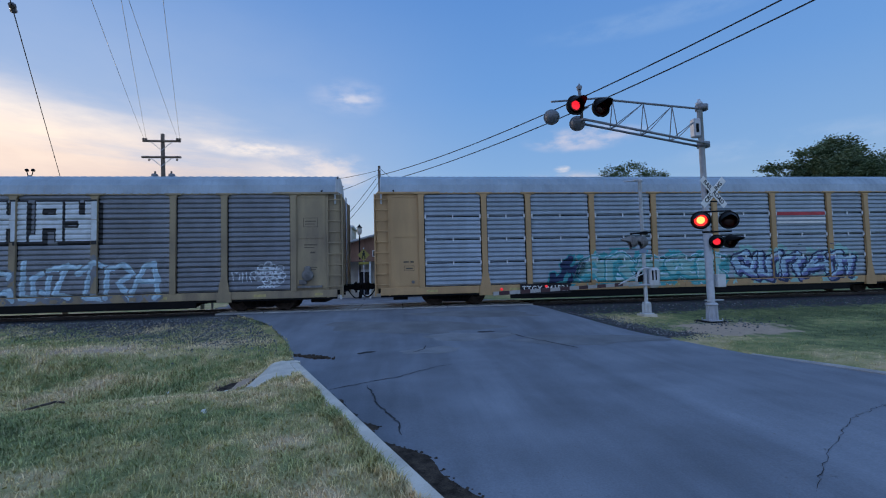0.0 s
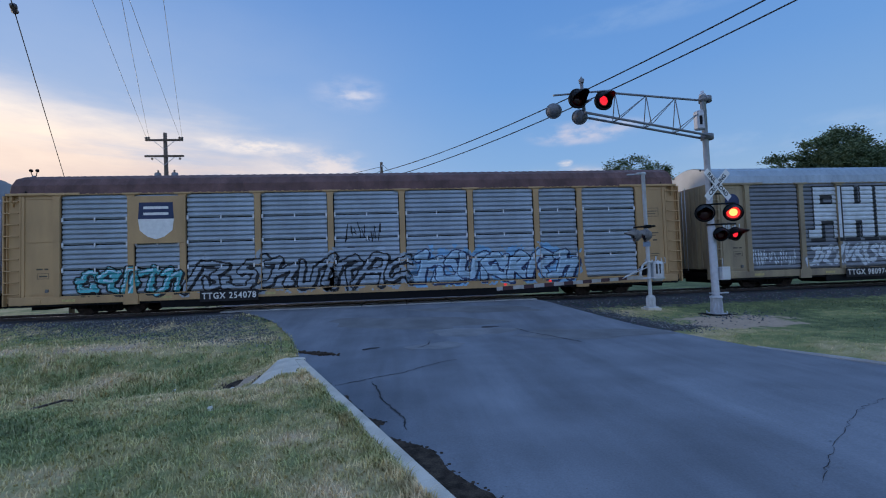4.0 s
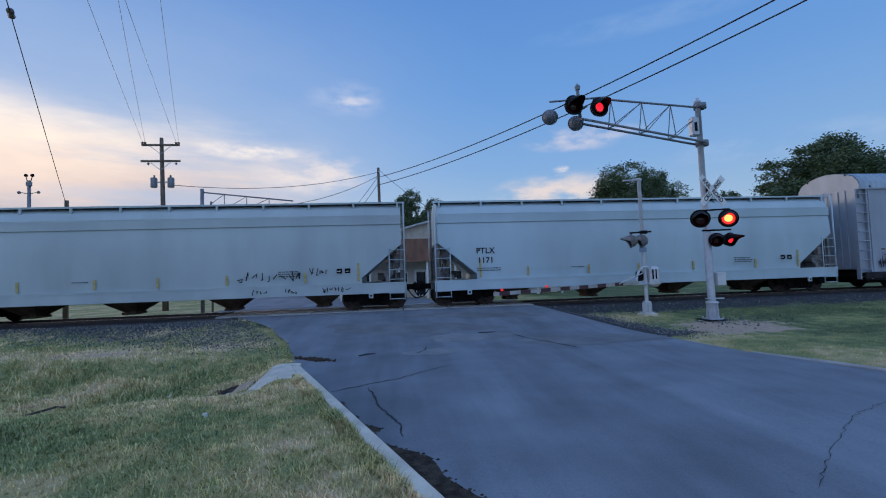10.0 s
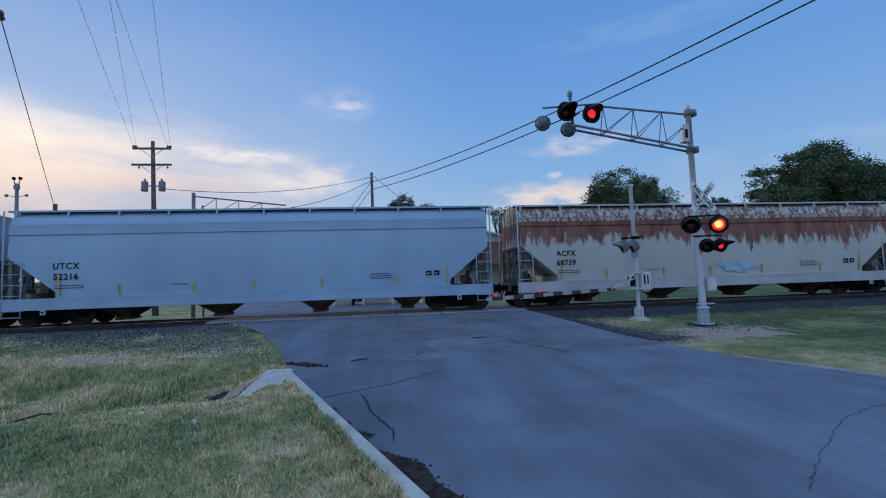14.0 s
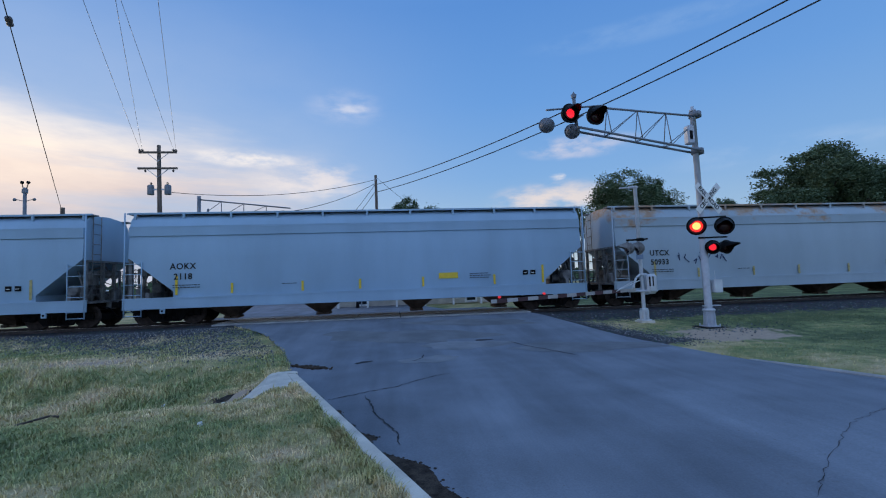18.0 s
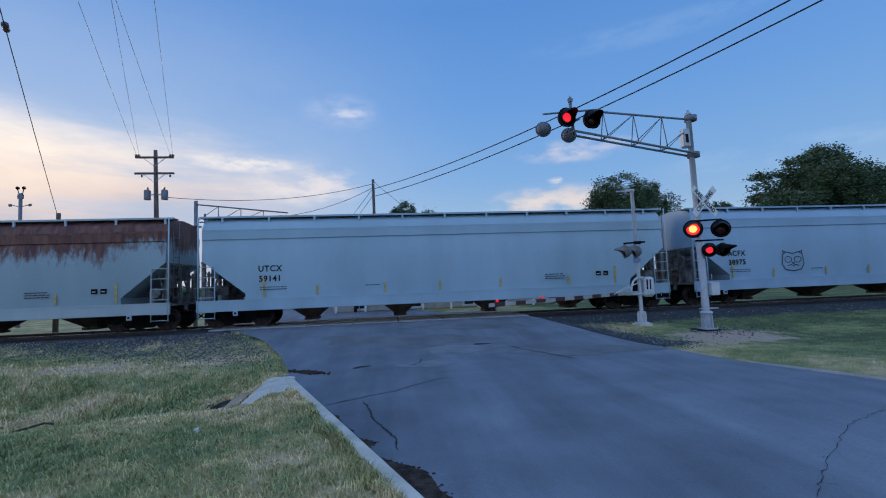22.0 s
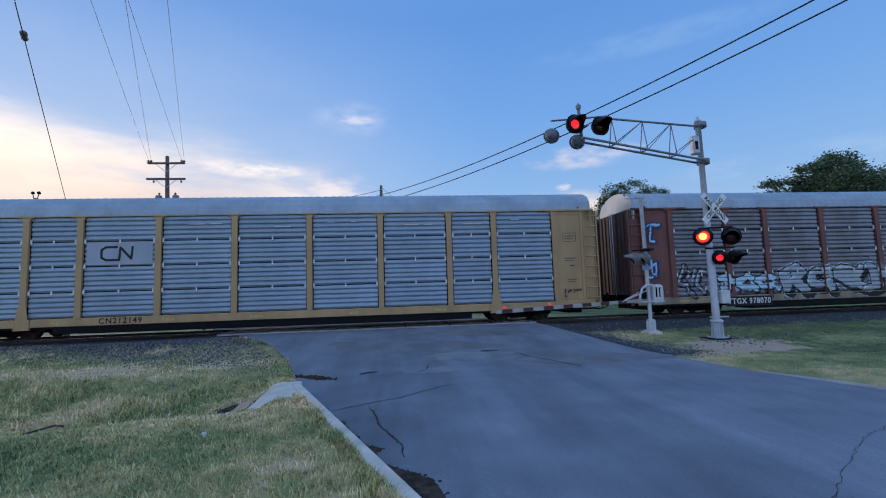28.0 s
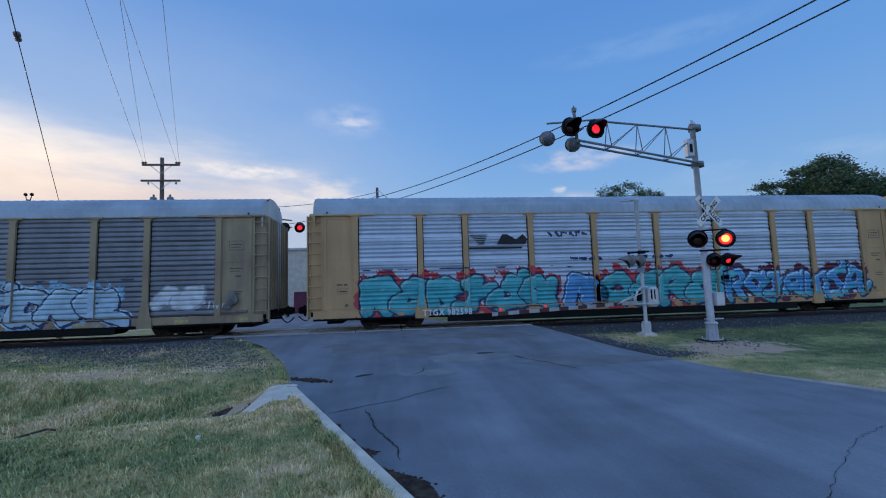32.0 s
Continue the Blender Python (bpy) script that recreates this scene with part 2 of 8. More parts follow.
def wheel_worn(m, turn, across, lengthwise, amount):
    """Mottles a surface in long streaks along the road."""
    nt = m.node_tree
    N, L = nt.nodes.new, nt.links.new
    bs = nt.nodes["Principled BSDF"]
    base = bs.inputs["Base Color"].links[0].from_socket
    tc, mp, nz, mr, mx = N("ShaderNodeTexCoord"), N("ShaderNodeMapping"), N("ShaderNodeTexNoise"), N("ShaderNodeMapRange"), N("ShaderNodeMixRGB")
    mp.inputs["Rotation"].default_value, mp.inputs["Scale"].default_value = (0, 0, radians(turn)), (across, lengthwise, 1)
    L(tc.outputs["Object"], mp.inputs[0])
    L(mp.outputs[0], nz.inputs["Vector"])
    nz.inputs["Scale"].default_value, nz.inputs["Detail"].default_value = 1.0, 5
    mr.inputs["From Min"].default_value, mr.inputs["From Max"].default_value = 0.3, 0.7
    mr.inputs["To Min"].default_value, mr.inputs["To Max"].default_value = 1 - amount, 1 + amount
    L(nz.outputs[0], mr.inputs["Value"])
    mx.blend_type, mx.inputs[0].default_value = "MULTIPLY", 1.0
    L(base, mx.inputs[1])
    L(mr.outputs[0], mx.inputs[2])
    L(mx.outputs[0], bs.inputs["Base Color"])


M_ASPHALT.node_tree.nodes["Principled BSDF"].inputs["Specular IOR Level"].default_value = 0.2
wheel_worn(M_ASPHALT, -22, 0.9, 0.12, 0.2)
wheel_worn(M_ASPHALT, -22, 3.5, 0.2, 0.07)
M_ASPHALT_PALE = mat("pale_asphalt", (0.215, 0.226, 0.243), 0.85, spread=0.2, grain=1.5, fine=60, bump=0.25)
M_ASPHALT_DARK = mat("dark_asphalt", (0.165, 0.174, 0.188), 0.85, spread=0.2, grain=1.2, fine=60, bump=0.25)
M_CRACK = mat("crack", (0.05, 0.051, 0.056), 0.95, spread=0.3, grain=9, bump=0.3)
M_SOIL = mat("soil", (0.06, 0.045, 0.035), 0.95, spread=0.5, grain=9, bump=0.5)
M_PANEL = mat("crossing_concrete", (0.36, 0.36, 0.35), 0.85, spread=0.2, grain=3, fine=50, bump=0.15, vary=0.1)
# dark stone, taken near black to hold the shade under the train
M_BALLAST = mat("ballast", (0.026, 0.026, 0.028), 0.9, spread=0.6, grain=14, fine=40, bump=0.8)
M_CONCRETE = mat("concrete", (0.62, 0.56, 0.475), 0.85, spread=0.18, grain=2.5, fine=60, bump=0.15)
M_KERB_LOW = mat("grimy_concrete", (0.33, 0.33, 0.33), 0.9, spread=0.25, grain=2.5, fine=60, bump=0.15)
M_STEEL_GALV = mat("galvanised_steel", (0.5, 0.53, 0.58), 0.5, 0.25, spread=0.12, grain=5, bump=0.04)
# galvanised steel again, darkened in colour to read as silhouette against the sky
M_TRUSS = mat("dark_galvanised_steel", (0.2, 0.215, 0.24), 0.55, 0.25, spread=0.15, grain=5, bump=0.04)
M_ALUMINIUM = mat("aluminium_paint", (0.62, 0.64, 0.66), 0.42, 0.2, spread=0.1, grain=4, bump=0.03)
M_BLACK = mat("black_paint", (0.007, 0.007, 0.008), 0.5, spread=0.2, bump=0.03)
M_INK = mat("black_lettering", (0.014, 0.015, 0.018), 0.7, spread=0.3, grain=5, bump=0)
M_FAINT = mat("faded_lettering", (0.11, 0.085, 0.06), 0.7, spread=0.3, grain=5, bump=0)
M_DARK_IRON = mat("dark_iron", (0.011, 0.0095, 0.009), 0.8, 0.2, spread=0.4, grain=6, bump=0.2)
M_WHEEL = mat("wheel_steel", (0.06, 0.045, 0.038), 0.65, 0.4, spread=0.4, grain=6, bump=0.1)
M_RAIL = mat("rail_steel", (0.07, 0.055, 0.048), 0.6, 0.5, spread=0.3, grain=5)
M_RAIL_TOP = mat("rail_head", (0.6, 0.6, 0.6), 0.25, 1.0, spread=0.1)
M_YELLOW = mat("yellow_paint", (0.5, 0.31, 0.145), 0.55, spread=0.14, grain=1.5, bump=0.05, streak=0.3)
M_YELLOW_OLD = mat("weathered_yellow_paint", (0.33, 0.255, 0.15), 0.65, spread=0.25, grain=1.8, bump=0.06, streak=0.3, tint=(0.23, 0.18, 0.125))
M_YELLOW_PALE = mat("pale_yellow_paint", (0.48, 0.385, 0.22), 0.55, spread=0.12, grain=1.5, bump=0.05, streak=0.3)
M_BROWN = mat("brown_paint", (0.2, 0.07, 0.055), 0.6, spread=0.25, grain=1.5, bump=0.05, streak=0.3)
M_BROWN_DARK = mat("dark_brown_paint", (0.085, 0.042, 0.04), 0.6, spread=0.3, grain=1.5, bump=0.05, streak=0.3)
SHEET = dict(rough=0.5, metal=0.3, grain=1.3, bump=0.05, streak=0.3, vary=0.07)
M_SHEET_MID = mat("galvanised_sheet", (0.34, 0.4, 0.46), spread=0.2, **SHEET)
M_SHEET_DARK = mat("weathered_sheet", (0.2, 0.215, 0.245), spread=0.25, **SHEET)
M_SHEET_LIGHT = mat("bright_sheet", (0.54, 0.62, 0.71), spread=0.12, **SHEET)
M_SHEET_BLUE = mat("blue_grey_sheet", (0.31, 0.385, 0.455), spread=0.12, **SHEET)
M_SHEET_RUSTY = mat("stained_sheet", (0.23, 0.24, 0.275), spread=0.3, tint=(0.17, 0.145, 0.145), **SHEET)
M_ROOF_SHEET = mat("roof_sheet", (0.32, 0.385, 0.44), 0.45, 0.3, spread=0.15, grain=1.0)
M_ROOF_RUST = mat("rusty_roof_sheet", (0.14, 0.075, 0.07), 0.75, 0.1, spread=0.35, grain=1.5)
M_RACK_SILVER = mat("silver_rack_paint", (0.36, 0.4, 0.46), 0.5, 0.2, spread=0.12, grain=1.5, streak=0.3)
M_TAB = mat("hinge_steel", (0.72, 0.74, 0.76), 0.5, 0.3, spread=0.1)
M_SILL_BLACK = mat("black_sill", (0.03, 0.028, 0.03), 0.6, spread=0.3, grain=3)
M_HOPPER = mat("hopper_pale_grey", (0.45, 0.57, 0.62), 0.5, spread=0.09, grain=0.7, bump=0.03, streak=0.25)
M_HOPPER_GREEN = mat("hopper_grey_green", (0.42, 0.5, 0.52), 0.5, spread=0.1, grain=0.7, bump=0.03, streak=0.25)
M_HOPPER_BLUE = mat("hopper_blue_grey", (0.31, 0.452, 0.58), 0.5, spread=0.09, grain=0.7, bump=0.03, streak=0.25)
M_HOPPER_TEAL = mat("hopper_teal_grey", (0.355, 0.495, 0.575), 0.5, spread=0.09, grain=0.7, bump=0.03, streak=0.25)
M_HOPPER_WHITE = mat("hopper_dirty_white", (0.48, 0.5, 0.5), 0.55, spread=0.12, grain=1.2, bump=0.03, streak=0.25)
M_END_GEAR = mat("end_gear_paint", (0.19, 0.185, 0.18), 0.7, spread=0.35, grain=4)
M_WALK = mat("walkway_grating", (0.16, 0.17, 0.19), 0.6, 0.4, spread=0.2, grain=4)
M_CHUTE = mat("rusty_chute", (0.11, 0.075, 0.055), 0.85, spread=0.4, grain=3)
M_STRIPE = mat("yellow_stripe", (0.8, 0.55, 0.04), 0.5, spread=0.08)
M_STRIPE_OLD = mat("faded_stripe", (0.5, 0.4, 0.16), 0.6, spread=0.25, grain=6)
M_TIE = mat("timber_tie", (0.055, 0.045, 0.04), 0.9, spread=0.4, grain=9)
M_WOOD = mat("pole_wood", (0.14, 0.105, 0.08), 0.9, spread=0.35, grain=10, streak=0.15)
M_BARK = mat("bark", (0.09, 0.07, 0.055), 0.95, spread=0.4, grain=10, streak=0.3)
M_WHITE = mat("white_paint", (0.78, 0.78, 0.76), 0.5, spread=0.08, grain=6)
for dull in (M_BLACK, M_DARK_IRON, M_SILL_BLACK, M_WHEEL, M_BALLAST, M_TIE, M_CRACK, M_SOIL, M_CHUTE, M_END_GEAR):
    dull.node_tree.nodes["Principled BSDF"].inputs["Specular IOR Level"].default_value = 0.12
SPRAY = dict(rough=0.6, spread=0.16, grain=2.5, bump=0)
M_TEAL = mat("teal_spray", (0.07, 0.42, 0.46), **SPRAY)
M_TEAL_DARK = mat("dark_teal_spray", (0.05, 0.33, 0.36), **SPRAY)
M_MINT = mat("mint_spray", (0.28, 0.52, 0.5), **SPRAY)
M_NAVY = mat("navy_spray", (0.02, 0.035, 0.1), **SPRAY)
M_ICE = mat("ice_spray", (0.5, 0.68, 0.78), **SPRAY)
M_SKY = mat("sky_spray", (0.22, 0.45, 0.66), **SPRAY)
M_SKY_BLUE = mat("blue_spray", (0.1, 0.33, 0.62), **SPRAY)
M_SPRAY_BLUE = mat("faded_blue_spray", (0.36, 0.52, 0.64), **SPRAY)
M_INDIGO = mat("indigo_spray", (0.17, 0.2, 0.42), **SPRAY)
M_SILVER = mat("silver_spray", (0.58, 0.63, 0.68), **SPRAY)
M_SILVER_DULL = mat("dull_silver_spray", (0.38, 0.42, 0.46), **SPRAY)
M_LIME = mat("lime_spray", (0.42, 0.55, 0.18), **SPRAY)
M_RED = mat("red_spray", (0.5, 0.05, 0.06), **SPRAY)
M_RED_DARK = mat("dark_red_paint", (0.12, 0.02, 0.05), **SPRAY)
M_MAROON = mat("maroon_paint", (0.14, 0.02, 0.045), **SPRAY)


def fade(name, low, high, z0, z1):
    """Spray paint that runs from one colour to another with height."""
    m = mat(name, low, 0.6, spread=0.1, grain=2.5, bump=0)
    nt = m.node_tree
    N, L = nt.nodes.new, nt.links.new
    tc, sp, mr, mx = N("ShaderNodeTexCoord"), N("ShaderNodeSeparateXYZ"), N("ShaderNodeMapRange"), N("ShaderNodeMixRGB")
    L(tc.outputs["Object"], sp.inputs[0])
    L(sp.outputs["Z"], mr.inputs["Value"])
    mr.inputs["From Min"].default_value, mr.inputs["From Max"].default_value = z0, z1
    mx.inputs[1].default_value, mx.inputs[2].default_value = (*low, 1), (*high, 1)
    L(mr.outputs[0], mx.inputs[0])
    L(mx.outputs[0], nt.nodes["Principled BSDF"].inputs["Base Color"])
    return m


M_AQUA_LIME = fade("aqua_lime_spray", (0.3, 0.44, 0.14), (0.13, 0.5, 0.68), 0.9, 1.6)


def rusted(name, paint, rust, rust2, line, ragged, top_band=False, spots=0.0, drip=1.0, crisp=4.0):
    """Paint with rust that runs down from the top in ragged streaks; line is the height where half is gone."""
    m = mat(name, paint, 0.6, spread=0.08, grain=0.8, bump=0.05, streak=0.25)
    nt = m.node_tree
    N, L = nt.nodes.new, nt.links.new
    bs = nt.nodes["Principled BSDF"]
    base = bs.inputs["Base Color"].links[0].from_socket

    def math_(op, a, b=None):
        n = N("ShaderNodeMath")
        n.operation = op
        for i, v in enumerate((a, b)):
            if v is None:
                continue
            if isinstance(v, (int, float)):
                n.inputs[i].default_value = v
            else:
                L(v, n.inputs[i])
        return n.outputs[0]

    def wave(scale, sx, sz, detail=6):
        mp, nz = N("ShaderNodeMapping"), N("ShaderNodeTexNoise")
        mp.inputs["Scale"].default_value = (sx, sx, sz)
        L(tc.outputs["Object"], mp.inputs[0])
        L(mp.outputs[0], nz.inputs["Vector"])
        nz.inputs["Scale"].default_value, nz.inputs["Detail"].default_value, nz.inputs["Roughness"].default_value = scale, detail, 0.65
        return nz.outputs[0]
    tc, sp = N("ShaderNodeTexCoord"), N("ShaderNodeSeparateXYZ")
    L(tc.outputs["Object"], sp.inputs[0])
    z = sp.outputs["Z"]
    if spots:
        cov = math_("ADD", math_("MULTIPLY", math_("SUBTRACT", wave(0.55, 1, 1.6), 0.54), 9.0), math_("MULTIPLY", math_("SUBTRACT", z, line), 1.6))
    else:
        n = math_("ADD", math_("MULTIPLY", math_("SUBTRACT", wave(1.0, 2.6, 0.35), 0.5), ragged * 2.2 * drip), math_("MULTIPLY", math_("SUBTRACT", wave(2.0, 3.5, 1.2), 0.5), ragged * 1.2))
        n = math_("ADD", n, math_("MULTIPLY", math_("SUBTRACT", wave(0.45, 1.0, 0.5, 3), 0.5), ragged * 1.8))
        cov = math_("MULTIPLY", math_("ADD", math_("SUBTRACT", z, line), n), crisp)
        if top_band:
            upper = N("ShaderNodeClamp")
            L(math_("MULTIPLY", math_("SUBTRACT", z, 3.6), 7.0), upper.inputs[0])
            upper = upper.outputs[0]
            drips = math_("ADD", math_("MULTIPLY", math_("SUBTRACT", wave(1.7, 3.4, 0.3), 0.5), 7.0), math_("MULTIPLY", math_("SUBTRACT", wave(3.0, 2.0, 1.6), 0.5), 4.0))
            cov = math_("ADD", math_("MULTIPLY", cov, math_("SUBTRACT", 1.0, upper)), math_("MULTIPLY", upper, math_("ADD", drips, 0.55)))
    n = N("ShaderNodeClamp")
    L(cov, n.inputs[0])
    rmix, out = N("ShaderNodeMixRGB"), N("ShaderNodeMixRGB")
    rmix.inputs[1].default_value, rmix.inputs[2].default_value = (*rust, 1), (*rust2, 1)
    L(math_("MULTIPLY", math_("SUBTRACT", wave(1.6, 2.4, 0.4), 0.38), 3.2), rmix.inputs[0])
    rmix.use_clamp = True
    L(n.outputs[0], out.inputs[0])
    L(base, out.inputs[1])
    L(rmix.outputs[0], out.inputs[2])
    L(out.outputs[0], bs.inputs["Base Color"])
    return m


M_HOPPER_RUST = rusted("rust_streaked_white", (0.52, 0.52, 0.47), (0.16, 0.046, 0.036), (0.33, 0.15, 0.09), 2.72, 1.0, top_band=True)
M_HOPPER_RUST_B = rusted("rust_topped_grey_green", (0.31, 0.405, 0.44), (0.098, 0.033, 0.033), (0.25, 0.115, 0.075), 2.95, 1.3, drip=0.22, crisp=2.2)
M_HOPPER_SPOT = rusted("rust_spotted_grey", (0.37, 0.45, 0.51), (0.4, 0.24, 0.14), (0.46, 0.36, 0.28), 3.85, 0.4, spots=1.0)


def leafy(name, low, mid, high, size, rough=0.7):
    """Blades and leaves: three tones by clump and by single blade, a little translucent."""
    m = mat(name, mid, rough, spread=0.3, grain=size, bump=0)
    nt = m.node_tree
    N, L = nt.nodes.new, nt.links.new
    geo, rp, mx = N("ShaderNodeNewGeometry"), N("ShaderNodeValToRGB"), N("ShaderNodeMixRGB")
    els = rp.color_ramp.elements
    els.new(0.5)
    for e, (p, c) in zip(els, ((0.0, low), (0.5, mid), (1.0, high))):
        e.position, e.color = p, (*c, 1)
    bs = nt.nodes["Principled BSDF"]
    base = bs.inputs["Base Color"].links[0].from_socket
    L(geo.outputs["Random Per Island"], rp.inputs[0])
    mx.inputs[0].default_value = 0.55
    L(base, mx.inputs[1])
    L(rp.outputs[0], mx.inputs[2])
    L(mx.outputs[0], bs.inputs["Base Color"])
    bs.inputs["Specular IOR Level"].default_value = 0.2
    return m




def turf(name, blades=False):
    """Mown grass: green, olive and straw in patches of a metre or two and in finer tufts. The ground takes gravel and pale dirt where the sheet says so."""
    m = bpy.data.materials.new(name)
    m.use_nodes = True
    nt = m.node_tree
    N, L = nt.nodes.new, nt.links.new
    bs = nt.nodes["Principled BSDF"]
    bs.inputs["Roughness"].default_value, bs.inputs["Specular IOR Level"].default_value = 0.9, 0.15
    tc = N("ShaderNodeTexCoord")

    def grain(scale, detail=4.0, rough=0.6):
        n = N("ShaderNodeTexNoise")
        n.inputs["Scale"].default_value, n.inputs["Detail"].default_value, n.inputs["Roughness"].default_value = scale, detail, rough
        L(tc.outputs["Object"], n.inputs["Vector"])
        return n.outputs[0]

    def op(kind, a, b, clamp=False):
        n = N("ShaderNodeMath")
        n.operation, n.use_clamp = kind, clamp
        for i, v in enumerate((a, b)):
            if isinstance(v, (int, float)):
                n.inputs[i].default_value = v
            else:
                L(v, n.inputs[i])
        return n.outputs[0]

    def mix(k, a, b, blend="MIX"):
        n = N("ShaderNodeMixRGB")
        n.blend_type = blend
        for i, v in enumerate((k, a, b)):
            if isinstance(v, (int, float)):
                n.inputs[i].default_value = v
            elif isinstance(v, tuple):
                n.inputs[i].default_value = (*v, 1)
            else:
                L(v, n.inputs[i])
        return n.outputs[0]

    def layer(word):
        n = N("ShaderNodeAttribute")
        n.attribute_name = word
        return n.outputs["Fac"]
    patch = op("ADD", op("MULTIPLY", grain(0.5, 3.0), 0.8), op("MULTIPLY", op("SUBTRACT", grain(2.6, 5.0), 0.38), 0.55))
    patch = op("ADD", patch, op("MULTIPLY", layer("straw"), 0.19))
    rp = N("ShaderNodeValToRGB")
    els = rp.color_ramp.elements
    for _ in range(3):
        els.new(0.5)
    for e, (p, c) in zip(els, ((0.2, (0.15, 0.185, 0.085)), (0.36, (0.3, 0.34, 0.145)), (0.47, (0.5, 0.44, 0.2)), (0.57, (0.71, 0.56, 0.31)), (0.7, (0.86, 0.64, 0.42)))):
        e.position, e.color = p, (*c, 1)
    L(patch, rp.inputs[0])
    col = rp.outputs[0]
    if blades:
        tuft = N("ShaderNodeMapRange")
        tuft.inputs["From Min"].default_value, tuft.inputs["From Max"].default_value = 0.3, 0.7
        tuft.inputs["To Min"].default_value, tuft.inputs["To Max"].default_value = 0.62, 1.4
        L(grain(4.5, 3.0, 0.7), tuft.inputs["Value"])
        col = mix(1.0, col, tuft.outputs[0], "MULTIPLY")
        geo, mr = N("ShaderNodeNewGeometry"), N("ShaderNodeMapRange")
        mr.inputs["To Min"].default_value, mr.inputs["To Max"].default_value = 0.74, 1.36
        L(geo.outputs["Random Per Island"], mr.inputs["Value"])
        col = mix(1.0, col, mr.outputs[0], "MULTIPLY")
        col = mix(op("MULTIPLY", op("GREATER_THAN", geo.outputs["Random Per Island"], 0.82), 0.45), col, (0.5, 0.42, 0.24))
    else:
        fine = grain(26.0, 4.0, 0.7)
        col = mix(1.0, mix(0.7, col, fine, "OVERLAY"), (0.72, 0.72, 0.72), "MULTIPLY")
        # pale dirt, then crushed stone
        k = op("MULTIPLY", op("ADD", op("SUBTRACT", layer("dirt"), 0.5), op("MULTIPLY", op("SUBTRACT", grain(1.3, 6.0), 0.5), 2.2)), 5.0, True)
        col = mix(k, col, mix(grain(9.0), (0.34, 0.25, 0.18), (0.62, 0.46, 0.34)))
        k = op("MULTIPLY", op("ADD", op("SUBTRACT", layer("gravel"), 0.5), op("MULTIPLY", op("SUBTRACT", grain(1.6, 6.0, 0.7), 0.5), 1.5)), 4.0, True)
        v = N("ShaderNodeTexVoronoi")
        v.inputs["Scale"].default_value = 17.0
        L(tc.outputs["Object"], v.inputs["Vector"])
        stone = mix(v.outputs["Distance"], (0.098, 0.104, 0.112), (0.02, 0.021, 0.023))
        col = mix(k, col, mix(0.35, stone, v.outputs["Color"], "SOFT_LIGHT"))
        b = N("ShaderNodeBump")
        b.inputs["Strength"].default_value, b.inputs["Distance"].default_value = 0.6, 0.02
        L(fine, b.inputs["Height"])
        L(b.outputs[0], bs.inputs["Normal"])
    L(col, bs.inputs["Base Color"])
    return m


M_STONE = leafy("crushed_stone", (0.033, 0.035, 0.039), (0.08, 0.085, 0.092), (0.42, 0.43, 0.43), 3.0, 0.9)
M_GRASS_GROUND = turf("turf")
M_BLADE = turf("mown_blades", True)
M_LEAF = leafy("tree_leaves", (0.055, 0.082, 0.045), (0.095, 0.138, 0.072), (0.165, 0.215, 0.11), 0.5)
M_DIRT = mat("bare_dirt", (0.36, 0.3, 0.23), 0.95, spread=0.3, grain=2, fine=30, bump=0.5)
M_INSULATOR = mat("brown_glaze", (0.1, 0.07, 0.06), 0.3, spread=0.2)
M_WIRE = mat("bare_wire", (0.22, 0.22, 0.23), 0.5, 0.3, spread=0.1, bump=0)
M_CABLE = mat("cable_black", (0.02, 0.02, 0.022), 0.6, spread=0.1, bump=0)
M_BOARDS = mat("brown_boards", (0.24, 0.13, 0.09), 0.8, spread=0.25, grain=3, streak=0.3)
M_CREAM = mat("cream_paint", (0.55, 0.5, 0.42), 0.7, spread=0.15, grain=2)
M_ROOF_PALE = mat("pale_roof_metal", (0.5, 0.52, 0.54), 0.5, 0.3, spread=0.12, grain=1)
M_GLASS_DARK = mat("dark_glass", (0.02, 0.024, 0.03), 0.08, spread=0.1, bump=0)
M_CAR_WHITE = mat("white_car_paint", (0.75, 0.76, 0.78), 0.25, spread=0.05)
M_SIGN_YELLOW = mat("sign_yellow", (0.34, 0.28, 0.06), 0.5, spread=0.1)
M_BLUE_SIGN = mat("blue_sign", (0.22, 0.3, 0.42), 0.4, spread=0.1)
M_GATE_WHITE = mat("gate_white", (0.4, 0.38, 0.36), 0.6, spread=0.15, grain=5)
M_GATE_RED = mat("gate_red", (0.06, 0.02, 0.024), 0.5, spread=0.15)
M_LENS_DARK = mat("dark_red_lens", (0.035, 0.008, 0.008), 0.2, spread=0.1, bump=0)
M_LENS_BLOOM = mat("lens_bloom", (0.12, 0.008, 0.008), 0.3, spread=0.1, bump=0, emit=0.3)


def glow(name, colour, strength):
    m = bpy.data.materials.new(name)
    m.use_nodes = True
    bs = m.node_tree.nodes["Principled BSDF"]
    bs.inputs["Base Color"].default_value = (0.3, 0.02, 0.02, 1)
    bs.inputs["Emission Color"].default_value, bs.inputs["Emission Strength"].default_value = (*colour, 1), strength
    return m


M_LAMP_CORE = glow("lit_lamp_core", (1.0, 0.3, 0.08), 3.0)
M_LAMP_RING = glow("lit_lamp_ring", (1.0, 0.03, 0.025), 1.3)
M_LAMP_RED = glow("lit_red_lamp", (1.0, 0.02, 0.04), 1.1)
M_ARM_LAMP = glow("lit_arm_lamp", (1.0, 0.04, 0.05), 0.6)


